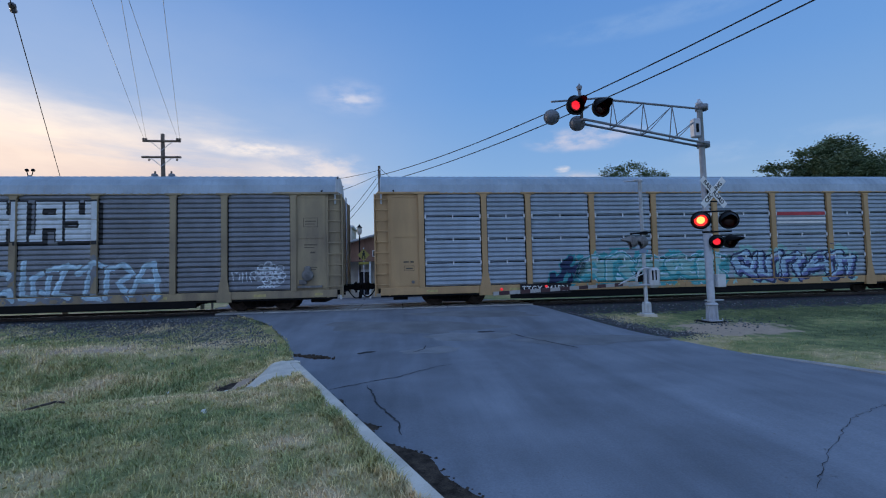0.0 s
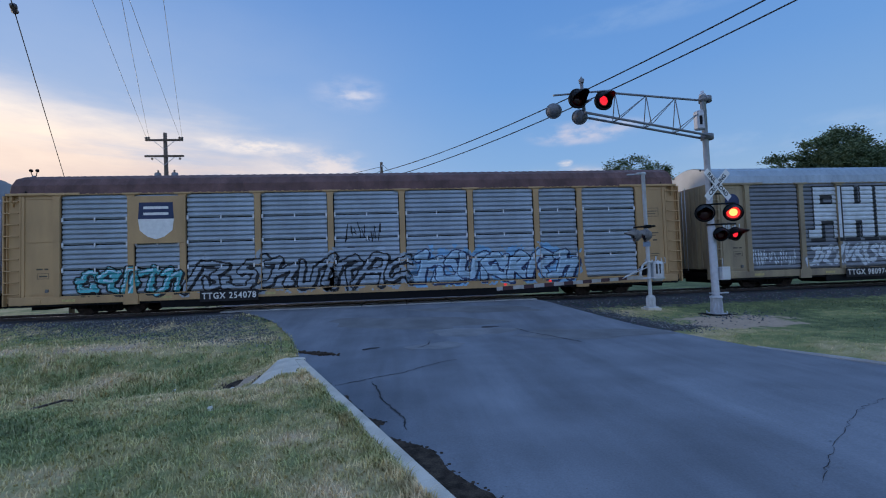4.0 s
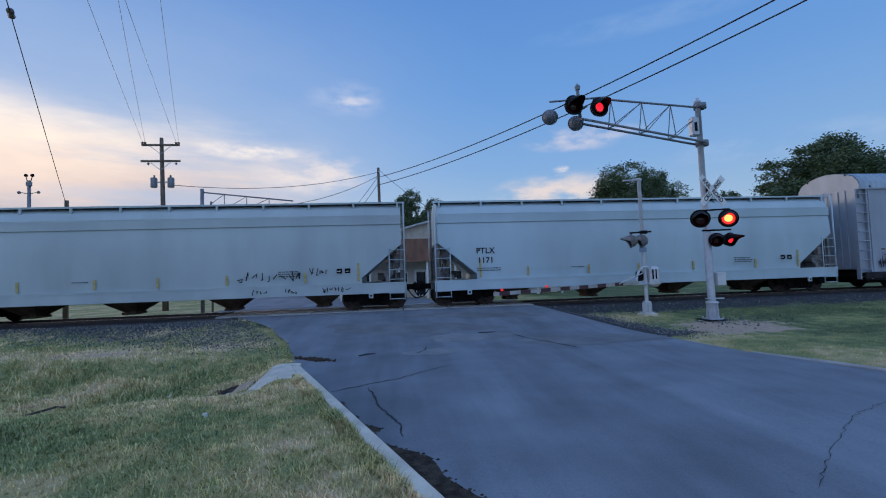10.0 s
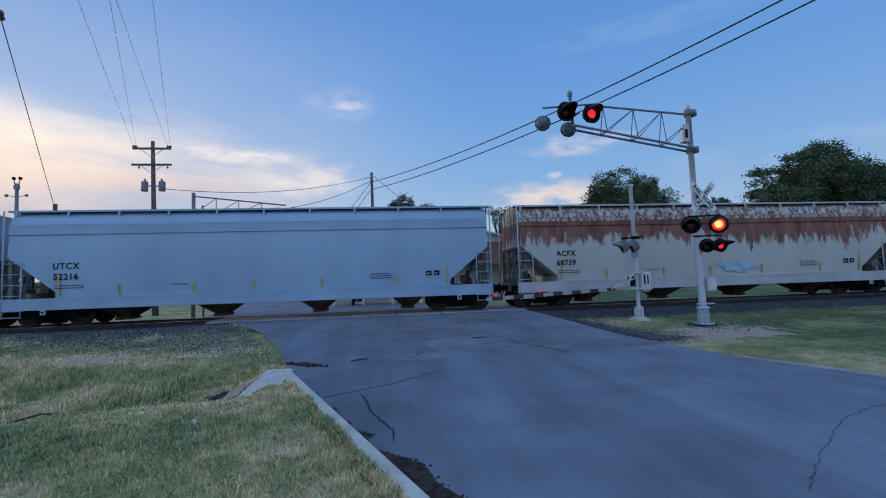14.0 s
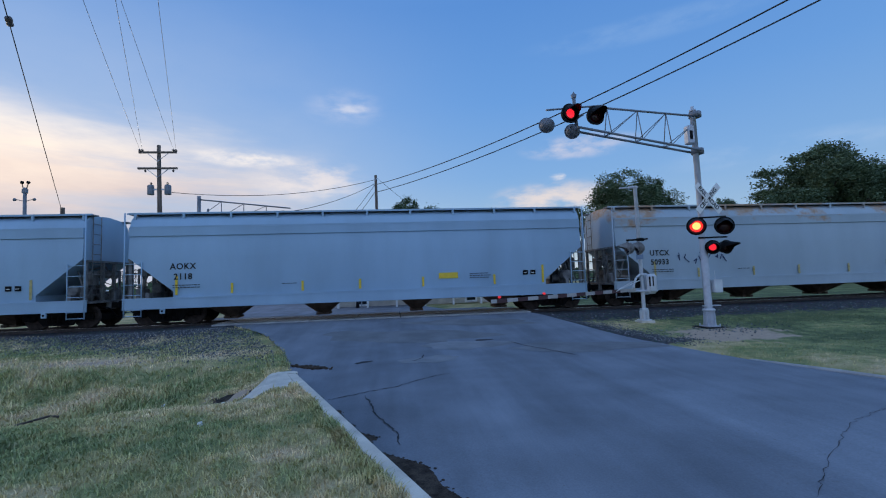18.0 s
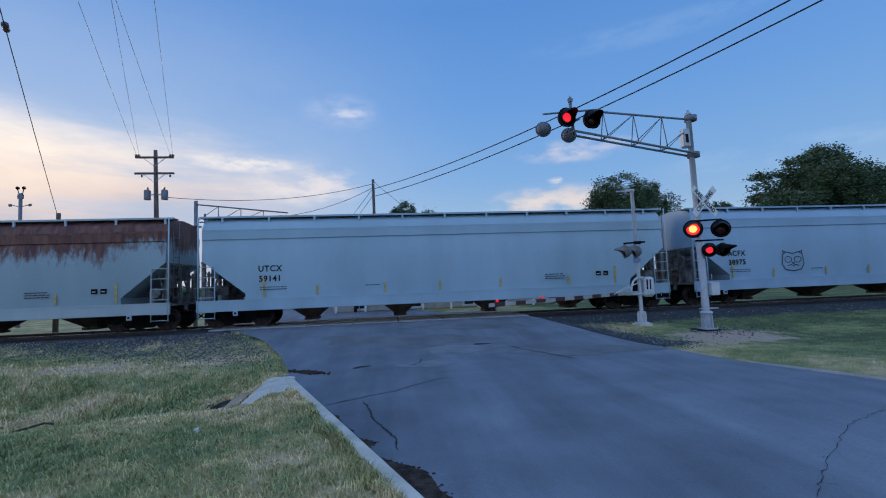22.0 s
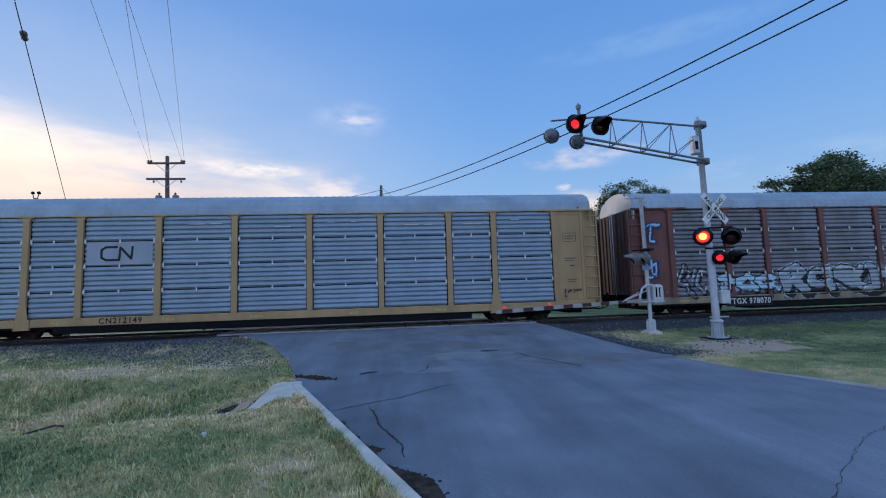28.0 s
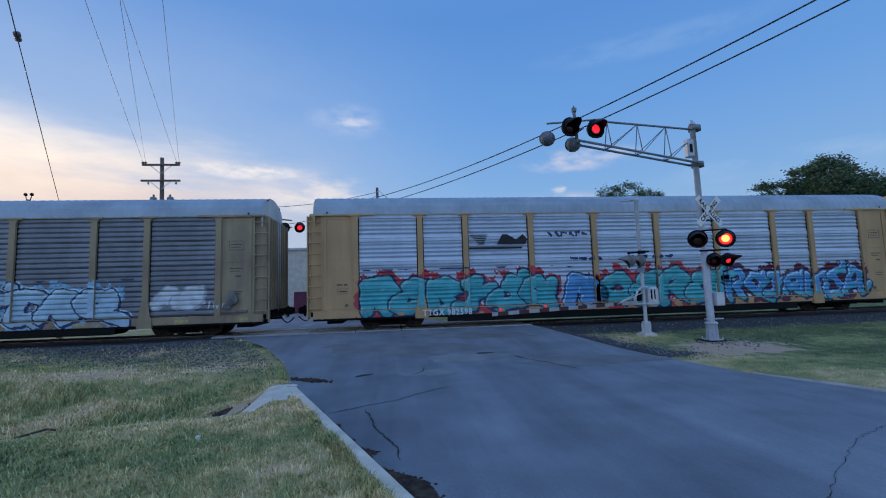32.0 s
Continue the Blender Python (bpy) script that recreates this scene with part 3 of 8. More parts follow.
# ---- ground, road, track ----
def along(stops, y):
    """Linear reading of (y, x) stops."""
    for (a, p), (b, q) in zip(stops, stops[1:]):
        if y <= b:
            return p + (q - p) * (y - a) / (b - a)
    return stops[-1][1]


def ROAD_L(y):
    return along(((-60, 26.2), (10.6, -2.39), (11.7, -2.66), (13.5, -3.2), (15.7, -4.3), (18.2, -6.3), (21.6, -8.2), (26, -9.6), (60, -19)), y)


def ROAD_R(y):
    return along(((-60, 31.5), (7, 8.6), (9.25, 7.85), (12, 7.45), (13.9, 6.9), (16.2, 6.15), (19.5, 5.45), (22, 4.9), (60, -5)), y)


def road_z(y):
    z = GROUND + 0.46 * smooth(12.0, 18.2, y) if y < 20 else -0.04 - 0.4 * smooth(21.6, 29, y)
    return z - 0.1 * smooth(18.25, 18.35, y) * smooth(21.55, 21.45, y)


def verge_z(x, y):
    z = GROUND + 0.14 * smooth(11, 16.5, y) if y < TRACK_Y else GROUND + 0.14 - 0.1 * smooth(22, 30, y)
    z += 0.14 * smooth(8.3 + 0.2 * (x + 2.7), 7.0 + 0.2 * (x + 2.7), y) * smooth(3.0, 1.0, x)
    z -= 0.36 * smooth(7.7 + 0.15 * (x + 2.7), 9.0, y) * smooth(12.6, 10.2, y) * (1 - 0.42 * smooth(-5.0, -3.7, x)) * smooth(-2.55, -3.1, x) * smooth(-30, -16, x)
    return z + 0.24 * smooth(3.6, 2.1, abs(y - TRACK_Y))


def ground_z(x, y):
    l, r = ROAD_L(y), ROAD_R(y)
    lump = 0.05 * noise.noise((x * 0.35, y * 0.35, 0)) + 0.025 * noise.noise((x * 1.3, y * 1.3, 5))
    z = verge_z(x, y) + lump * smooth(2.2, 4.5, abs(y - TRACK_Y))
    if y < 9.75:
        top = GROUND + 0.13
        z = z + (top - z) * smooth(l - 2.2, l - 0.3, x) * smooth(l + 0.1, l, x) * smooth(-2.6, -2.3, x)
    if 11.5 < y < TRACK_Y:
        z += max(0.0, road_z(min(y, 18.2)) - 0.03 - z) * smooth(l - 3.8, l - 0.3, x) * smooth(r, l, x)
    k = smooth(l - 0.25, l + 0.05, x) * smooth(r + 1.1, r - 0.05, x)
    if y < 10.4:
        k = max(k, smooth(l - 0.2, l - 0.1, x) * smooth(r + 0.2, r + 0.1, x))
        return z * (1 - k) + (GROUND - 0.14) * k
    return z * (1 - k) + (road_z(y) - 0.012 - 0.03 * smooth(16, 10, y) - 0.06 * smooth(l, l + 0.3, x) * smooth(r, r - 0.3, x)) * k


def lines(stops):
    """Coordinates with the given spacing between stops: (from, spacing), ..., (end, 0)."""
    out = []
    for (a, d), (b, _) in zip(stops, stops[1:]):
        n = max(1, round((b - a) / d))
        out += [a + (b - a) * i / n for i in range(n)]
    return out + [stops[-1][0]]


g = Geo()
g.sheet(lines([(-2500, 400), (-300, 40), (-60, 3), (-20, 0.35), (16, 0.8), (30, 4), (60, 40), (300, 400), (2500, 0)]),
        lines([(-300, 60), (-20, 1.5), (-4, 0.5), (1.5, 0.25), (19, 0.4), (26, 1.5), (50, 10), (200, 100), (3000, 0)]), lambda x, y: (x, y, ground_z(x, y)))
ground = single("ground", g, M_GRASS_GROUND, "dry mown grass ground with gravel and bare patches", "ground", "structure")


def gravel_at(x, y):
    """How far crushed stone has spread from the track, 0 to 1."""
    if y > TRACK_Y:
        return smooth(24.5, 22.6, y)
    if x < 0:
        edge = along(((-60, 17.6), (-13.5, 16.8), (-8, 15.0), (-5, 13.4), (-3, 12.8)), x)
        return 0.52 * smooth(edge - 1.8, edge + 0.6, y) + 0.48 * smooth(16.0, 17.6, y + 0.1 * min(0, x + 6))
    return max(smooth(15.6, 17.2, y), 0.95 * smooth(ROAD_R(y) + 2.2, ROAD_R(y) + 0.4, x) * smooth(10.6, 12.4, y))


def dirt_at(x, y):
    """Pale bare dirt, 0 to 1."""
    d = math.hypot((x - 10.2) / 2.5, (y - 12.6) / 2.2)
    e = math.hypot((x + 3.15) / 0.8, (y - 9.3) / 1.1)
    return max(0.95 * smooth(1.15, 0.35, d), 0.85 * smooth(1.2, 0.5, e), 0.62 * math.exp(-((y - 13.0) / 0.35) ** 2) * smooth(-4, -6, x) * smooth(-16, -12, x))


def straw_at(x, y):
    """Where the grass has dried, -1 to 1."""
    k = ROAD_L(y) - x if y < 9.8 else 9.0
    near_kerb = math.exp(-((k - 1.1) / 0.75) ** 2) * smooth(2.0, 4.5, y)
    strip = 0.75 * math.exp(-((y - 13.0) / 0.7) ** 2) * smooth(-3.5, -6, x)
    wet = 0.75 * math.exp(-(((x + 3.9) / 1.5) ** 2 + ((y - 6.0) / 0.9) ** 2)) + 0.9 * math.exp(-(((x + 4.3) / 0.8) ** 2 + ((y - 9.6) / 0.9) ** 2)) + 0.5 * math.exp(-(((x + 2.3) / 0.6) ** 2 + ((y - 4.9) / 0.8) ** 2))
    pale = 0.5 * math.exp(-(((x + 5.0) / 1.6) ** 2 + ((y - 7.9) / 0.45) ** 2)) + 0.6 * math.exp(-(((x + 6.9) / 1.6) ** 2 + ((y - 9.4) / 1.3) ** 2)) + 0.9 * math.exp(-(((x + 3.2) / 0.6) ** 2 + ((y - 9.8) / 0.8) ** 2))
    right = 1.2 * smooth(9.0, 11.5, x)
    return max(-1.6, min(1.0, 0.32 * near_kerb + strip + pale - wet - right + 1.0 * smooth(-2.8, -3.6, x) * smooth(5.2, 4.5, y)))


for word, rule in (("gravel", gravel_at), ("dirt", dirt_at), ("straw", straw_at)):
    lay = ground.data.attributes.new(word, "FLOAT", "POINT")
    lay.data.foreach_set("value", [rule(p.co.x, p.co.y) if abs(p.co.x) < 70 and 0 < p.co.y < 60 else 0.0 for p in ground.data.vertices])

g = Geo()
ys = lines([(-30, 2), (0, 0.4), (18.2, 0.08), (18.4, 0.6), (21.4, 0.08), (21.6, 0.6), (32, 3), (62, 0)])
g.sheet([i / 14 for i in range(15)], ys, lambda k, y: (ROAD_L(y) + (ROAD_R(y) - ROAD_L(y)) * k, y, road_z(y) - 0.03 * (2 * k - 1) ** 2 * smooth(16, 10, y)))
road = single("road", g, M_ASPHALT, "worn blue-grey asphalt road with cracks and patches", "road", "structure")


def on_road(x, y, up=0.004):
    k = (x - ROAD_L(y)) / (ROAD_R(y) - ROAD_L(y))
    return (x, y, road_z(y) - 0.03 * (2 * k - 1) ** 2 * smooth(16, 10, y) + up)


def road_blot(cx, cy, rx, ry, turn, seed, n=26):
    """An uneven flat patch lying on the road."""
    rnd = random.Random(seed)
    c, s = math.cos(radians(turn)), math.sin(radians(turn))
    rim = []
    ph = [rnd.uniform(0, 6.28) for _ in range(4)]
    for i in range(n):
        a = 2 * math.pi * i / n
        k = 1 + 0.14 * math.sin(2 * a + ph[0]) + 0.12 * math.sin(3 * a + ph[1]) + 0.1 * math.sin(5 * a + ph[2]) + 0.07 * math.sin(9 * a + ph[3])
        u, v = rx * k * math.cos(a), ry * k * math.sin(a)
        rim.append((cx + u * c - v * s, cy + u * s + v * c))
    g = Geo()
    g.add([on_road(cx, cy, 0.006)] + [on_road(x, y, 0.005) for x, y in rim], [(0, 1 + i, 1 + (i + 1) % n) for i in range(n)], 0, True)
    return g


def road_crack(pts, w, seed):
    """A ragged open crack along points on the road."""
    rnd = random.Random(seed)
    fine = []
    for (ax, ay), (bx, by) in zip(pts, pts[1:]):
        n = max(2, int(math.hypot(bx - ax, by - ay) / 0.07))
        fine += [(ax + (bx - ax) * i / n + rnd.gauss(0, 0.012), ay + (by - ay) * i / n + rnd.gauss(0, 0.012)) for i in range(n)]
    fine.append(pts[-1])
    g = Geo()
    vs = []
    for i, (x, y) in enumerate(fine):
        x2, y2 = fine[min(i + 1, len(fine) - 1)]
        x1, y1 = fine[max(i - 1, 0)]
        d = math.hypot(x2 - x1, y2 - y1) or 1
        k = w * rnd.uniform(0.35, 1.1) * min(1, (min(i, len(fine) - 1 - i) + 1) / 4)
        vs += [on_road(x - (y2 - y1) / d * k, y + (x2 - x1) / d * k, 0.007), on_road(x + (y2 - y1) / d * k, y - (x2 - x1) / d * k, 0.007)]
    g.add(vs, [(2 * i, 2 * i + 1, 2 * i + 3, 2 * i + 2) for i in range(len(fine) - 1)])
    return g


for seed, (pts, w) in enumerate((
        ([(6.77, 5.57), (5.92, 5.23), (5.5, 4.98), (5.09, 4.68), (4.49, 4.29), (4.06, 3.96), (3.62, 3.59)], 0.0045),
        ([(-0.54, 8.08), (-0.43, 7.72), (-0.31, 6.95), (-0.1, 6.37), (0.02, 6.04), (0.05, 5.6)], 0.016),
        ([(-1.2, 7.95), (-0.63, 8.26), (0.04, 8.6), (0.87, 9.33), (1.2, 9.45)], 0.015),
        ([(3.45, 13.2), (3.75, 12.5), (4.05, 11.9), (4.3, 11.2), (4.52, 10.6)], 0.03),
        ([(0.4, 11.0), (0.7, 11.4), (0.8, 12.0)], 0.02),
        ([(6.5, 5.5), (7.2, 5.6), (7.9, 6.1)], 0.006))):
    part("crack", road_crack(pts, w, seed), M_CRACK, road)
for seed, (cx, cy, rx, ry, turn, m) in enumerate((
        (2.75, 13.55, 0.28, 0.1, 10, M_CRACK), (-0.75, 11.3, 0.22, 0.12, 30, M_CRACK), (2.1, 13.0, 1.3, 0.55, -10, M_ASPHALT_PALE), (0.9, 11.2, 0.8, 0.4, 20, M_ASPHALT_PALE),
        (5.3, 11.9, 2.2, 0.75, -12, M_ASPHALT_DARK), (0.4, 14.6, 2.6, 0.9, -14, M_ASPHALT_DARK), (2.9, 16.3, 2.3, 0.6, -14, M_ASPHALT_DARK))):
    part("patch", road_blot(cx, cy, rx, ry, turn, seed + 50), m, road)
g = Geo()
rnd = random.Random(9)
for _ in range(260):
    x, y = rnd.uniform(0.4, 5.5), rnd.uniform(2.6, 7.5)
    r = rnd.uniform(0.005, 0.013)
    a = rnd.uniform(0, 3)
    g.add([on_road(x + r * math.cos(a + q), y + r * 1.3 * math.sin(a + q), 0.005) for q in (0, 1.3, 2.6, 4.2)], [(0, 1, 2, 3)])
tagged(part("pitting", g, M_ASPHALT_DARK, road), kind="stuff")

# kerb with its turned-down end, and the low kerb across the road
g = Geo()
KERB = [(ROAD_L(y), y) for y in lines([(-6, 0.5), (9.6, 0)])]


def kerb_run(g, pts, tops, bases, width):
    n = len(pts)
    vs = []
    for i, (x, y) in enumerate(pts):
        x2, y2 = pts[min(i + 1, n - 1)]
        x1, y1 = pts[max(i - 1, 0)]
        d = math.hypot(x2 - x1, y2 - y1)
        nx, ny = -(y2 - y1) / d, (x2 - x1) / d
        for off, z in ((0.0, bases[i] - 0.25), (0.015, tops[i] - 0.03), (0.045, tops[i]), (width - 0.03, tops[i]), (width, tops[i] - 0.03), (width + 0.01, bases[i] - 0.25)):
            vs.append((x + nx * off, y + ny * off, z))
    fs = [(i * 6 + j, i * 6 + j + 1, i * 6 + 7 + j, i * 6 + 6 + j) for i in range(n - 1) for j in range(5)]
    g.add(vs, fs + [(0, 1, 2, 3, 4, 5), tuple((n - 1) * 6 + j for j in range(6))])


tops = [GROUND + 0.15] * len(KERB)
kerb_run(g, KERB, tops, [GROUND - 0.1] * len(KERB), 0.23)
# the nose widens, turns back and slopes down into the ditch
K = GROUND + 0.152
NOSE = [(-1.99, 9.6, K), (-2.02, 9.76, K), (-2.13, 9.85, K), (-2.42, 9.84, K), (-2.56, 9.68, K - 0.005), (-2.63, 8.9, K - 0.1), (-2.74, 8.1, K - 0.21),
        (-2.52, 7.82, K - 0.19), (-2.36, 8.2, K - 0.06), (-2.16, 8.42, K), (-1.78, 8.42, K), (-2.2, 9.6, K)]
n = len(NOSE)
rim = [(x * 0.985 - 0.033, y * 0.985 + 0.135, z) for x, y, z in NOSE]
low = [(x, y, z - 0.02) for x, y, z in NOSE]
deep = [(x, y, GROUND - 0.5) for x, y, z in NOSE]
fs = [(0, 1, 11), (1, 2, 11), (2, 3, 9, 11), (11, 9, 10), (3, 4, 8, 9), (4, 5, 8), (5, 6, 7, 8)]
fs += [(a + k, a + (k + 1) % n, a + n + (k + 1) % n, a + n + k) for a in (0, n) for k in range(n)]
g.add(rim + low + deep, fs)
single("kerb", g, M_CONCRETE, "worn concrete kerb with a turned-down end", "kerb", "structure")
g = Geo()
pts = [(ROAD_R(9.2 - 0.5 * i), 9.2 - 0.5 * i) for i in range(46)]
kerb_run(g, pts, [GROUND - 0.02 + 0.035 * min(1, i / 3) for i in range(46)], [GROUND - 0.05] * 46, 0.13)
single("kerb", g, M_KERB_LOW, "low worn concrete kerb", "kerb", "structure")

# soil washed into the gutter
g = Geo()
rnd = random.Random(4)
def silt(y):
    """Width of the soil strip along the kerb."""
    w = 0.4 * smooth(5.7, 4.9, y) * (1.0 + 0.3 * noise.noise((y * 1.7, 0, 4))) + 0.2 * smooth(8.6, 8.0, y) * smooth(5.2, 6.0, y) * max(0.15, 0.6 + 1.4 * noise.noise((y * 2.6, 3, 4)))
    return max(0.004, w + 0.035 * noise.noise((y * 9, 1, 1)))


ys = lines([(-2, 0.3), (1.5, 0.04), (8.7, 0)])
g.sheet([0.0, 0.5, 0.85, 1.0], ys, lambda k, y: on_road(ROAD_L(y) - 0.02 + k * (silt(y) + 0.02), y, 0.005 + 0.02 * (1 - k) * min(1, silt(y) / 0.1)))
for _ in range(900):
    y = rnd.uniform(1.8, 8.3)
    if silt(y) < 0.03:
        continue
    x = ROAD_L(y) + rnd.random() ** 1.3 * silt(y) * 1.15 + 0.01
    r = rnd.uniform(0.008, 0.026)
    c = on_road(x, y, 0)
    g.lathe([(r, 0.0), (r * 0.8, r * 0.35), (0.001, r * 0.5)], c, (0, 0, 1), 5)
single("gutter_soil", g, M_SOIL, "dark soil and leaf litter in the gutter", "soil", "stuff")
g = Geo()
for k in range(130):
    k = rnd.gauss(0, 0.24)
    x, y = -1.98 + k, 11.02 - 0.62 * k + rnd.gauss(0, 0.07)
    r = rnd.uniform(0.02, 0.055)
    g.lathe([(r, -0.02), (r * 0.8, r * 0.35), (0.001, r * 0.5)], (x, y, max(road_z(y), ground_z(x, y)) + 0.0), (0, 0, 1), 5)
single("soil_clods", g, M_SOIL, "dark soil clods at the road edge", "soil", "stuff")

# track
track = thing("track", pose(0, TRACK_Y, 0), "railway track with worn rails on timber ties", "track")
tagged(track, kind="structure")


def rail_mesh(g):
    g.prism([(-0.07, -0.17), (-0.07, -0.155), (-0.012, -0.13), (-0.012, -0.045), (-0.036, -0.03), (-0.036, -0.005), (0.036, -0.005), (0.036, -0.03), (0.012, -0.045), (0.012, -0.13), (0.07, -0.155), (0.07, -0.17)], "x", -150, 150)
    g.box((-150, -0.03, -0.005), (150, 0.03, 0.0), 1)


for s in (-0.755, 0.755):
    g = Geo()
    rail_mesh(g)
    ob = part("rail", g, (M_RAIL, M_RAIL_TOP), track, "steel rail with a polished head")
    ob.location = (0, s, 0)
g = Geo()
g.box((-0.11, -1.3, -0.33), (0.11, 1.3, -0.17), bev=0.012)
tie = g.mesh("tie", M_TIE)
rnd = random.Random(8)
for i in range(132):
    x = -34 + 0.52 * i
    if ROAD_L(TRACK_Y) - 0.2 < x < ROAD_R(TRACK_Y) + 0.2:
        continue
    ob = part("tie", tie, None, track)
    ob.matrix_basis = pose(x + rnd.gauss(0, 0.015), rnd.gauss(0, 0.03), 0, 0, 0, rnd.gauss(0, 0.6))
# concrete panels at the crossing
for y0, y1 in ((-1.55, -0.83), (-0.66, 0.66), (0.83, 1.55)):
    g = Geo()
    g.box((0.01, y0, -0.14), (1.82, y1, -0.012), bev=0.012)
    g.box((0.0, y0, -0.014), (0.03, y1, -0.009), 1)
    me = g.mesh("crossing_panel", M_PANEL, M_RAIL)
    x = ROAD_L(TRACK_Y) + 0.2
    while x < ROAD_R(TRACK_Y) - 1.2:
        ob = part("crossing_panel", me, None, track)
        ob.location = (x, 0, 0.004 * rnd.random())
        x += 1.84

# ballast: a shaped bed and loose stones
g = Geo()


def bed(k, side):
    """Cross-section of the ballast bed by k from 0 to 1."""
    return ((-3.3, -0.42), (-2.5, -0.27), (-1.7, -0.2), (-1.3, -0.185), (0.0, -0.2), (1.3, -0.185), (1.7, -0.2), (2.5, -0.27), (3.3, -0.42))[k]


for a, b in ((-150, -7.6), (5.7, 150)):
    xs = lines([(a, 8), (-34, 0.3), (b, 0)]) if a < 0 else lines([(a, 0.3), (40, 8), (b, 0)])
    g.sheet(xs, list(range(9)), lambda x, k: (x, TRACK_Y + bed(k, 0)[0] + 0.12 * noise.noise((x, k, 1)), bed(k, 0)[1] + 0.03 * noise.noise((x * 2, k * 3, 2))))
single("ballast_bed", g, M_BALLAST, "dark crushed stone ballast bed with shade in its colour", "ballast", "structure")


def stones(g, n, spot, seed, r0, r1):
    rnd = random.Random(seed)
    for _ in range(n):
        x, y = spot(rnd)
        z = ground_z(x, y)
        d = abs(y - TRACK_Y)
        if d < 3.3:
            z = max(z, along(((0, -0.2), (1.3, -0.185), (1.7, -0.2), (2.5, -0.27), (3.3, -0.42)), d))
        r = rnd.uniform(r0, r1)
        q = [rnd.uniform(0.6, 1.25) * r for _ in range(6)]
        g.add([(x - q[0], y, z), (x, y - q[1], z), (x + q[2], y, z), (x, y + q[3], z), (x + rnd.uniform(-0.4, 0.4) * r, y + rnd.uniform(-0.4, 0.4) * r, z + q[4])],
              [(0, 1, 4), (1, 2, 4), (2, 3, 4), (3, 0, 4)])


g = Geo()


def loose(x0, x1, y0, y1):
    """A spot where stones lie, the likelier the nearer the track."""
    def spot(r):
        while True:
            x, y = r.uniform(x0, x1), r.uniform(y0, y1)
            if not ROAD_L(y) - 0.3 < x < ROAD_R(y) + 0.3 and r.random() < gravel_at(x, y) ** 1.5 + 0.004:
                return x, y
    return spot


stones(g, 9000, loose(-13, -2.4, 11.5, 17.7), 1, 0.015, 0.036)
stones(g, 3000, loose(-34, -13, 14, 17.7), 5, 0.02, 0.045)
stones(g, 1300, loose(6, 26, 15, 17.7), 2, 0.018, 0.04)
stones(g, 1800, loose(6, 11, 11, 16.5), 3, 0.015, 0.036)
stones(g, 220, lambda r: (10.9 + r.gauss(0, 0.8), 13.6 + r.gauss(0, 0.55)), 4, 0.015, 0.05)
single("ballast_stones", g, M_STONE, "loose grey crushed stones", "gravel", "stuff")

# bare ground
def bare(name, cx, cy, rx, ry, seed, material, label):
    rnd = random.Random(seed)
    ph = [rnd.uniform(0, 6.28) for _ in range(3)]
    g = Geo()
    n, rings = 40, 7
    vs = []
    for j in range(rings + 1):
        for i in range(n):
            a = 2 * math.pi * i / n
            k = (1 + 0.16 * math.sin(2 * a + ph[0]) + 0.12 * math.sin(5 * a + ph[1]) + 0.08 * math.sin(9 * a + ph[2])) * j / rings
            x, y = cx + rx * k * math.cos(a), cy + ry * k * math.sin(a)
            vs.append((x, y, ground_z(x, y) + 0.014 * (1 - 0.9 * (j / rings) ** 2)))
    g.add(vs, [(j * n + i, j * n + (i + 1) % n, (j + 1) * n + (i + 1) % n, (j + 1) * n + i) for j in range(rings) for i in range(n)], 0, True)
    return single(name, g, material, label, "soil", "structure")


bare("bare_dirt", -3.1, 9.0, 0.44, 0.68, 2, M_SOIL, "dark bare soil at the drain")

# grass
def blades(name, n, spot, seed, h0, h1, material, label, w=0.006):
    rnd = random.Random(seed)
    verts, faces = [], []
    for _ in range(n):
        x, y, k = spot(rnd)
        if k <= 0 or rnd.random() > k:
            continue
        z = ground_z(x, y) - 0.008
        a, h = rnd.uniform(0, 6.283), rnd.uniform(h0, h1) * (0.65 + 0.5 * k)
        c, s = math.cos(a), math.sin(a)
        b = rnd.uniform(0.3, 1.3) * h
        ww = w * (0.6 + 0.11 * math.hypot(x, y))
        i = len(verts)
        verts += [(x - s * ww, y + c * ww, z), (x + s * ww, y - c * ww, z), (x + c * b * 0.4 + s * ww * 0.7, y + s * b * 0.4 - c * ww * 0.7, z + h * 0.7), (x + c * b * 0.4 - s * ww * 0.7, y + s * b * 0.4 + c * ww * 0.7, z + h * 0.7), (x + c * b, y + s * b, z + h)]
        faces += [(i, i + 1, i + 2, i + 3), (i + 3, i + 2, i + 4)]
    me = bpy.data.meshes.new(name)
    me.from_pydata(verts, [], faces)
    me.materials.append(material)
    lay = me.attributes.new("straw", "FLOAT", "POINT")
    lay.data.foreach_set("value", [v for p in verts[::5] for v in [straw_at(p[0], p[1])] * 5])
    return tagged(new(name, me), label, "grass", "", "stuff")


def keep_off(x, y):
    """True on the kerb's nose and in the drain hole."""
    edge = -2.74 + 0.12 * (y - 7.9)
    leg = 7.75 < y < 9.9 and edge - 0.05 < x < min(-2.2, edge + 0.42 + 0.35 * max(0, y - 8.3))
    return leg or (8.4 < y < 9.95 and -2.6 < x < ROAD_L(y) + 0.1) or math.hypot((x + 3.05) / 0.34, (y - 8.95) / 0.6) < 1.0


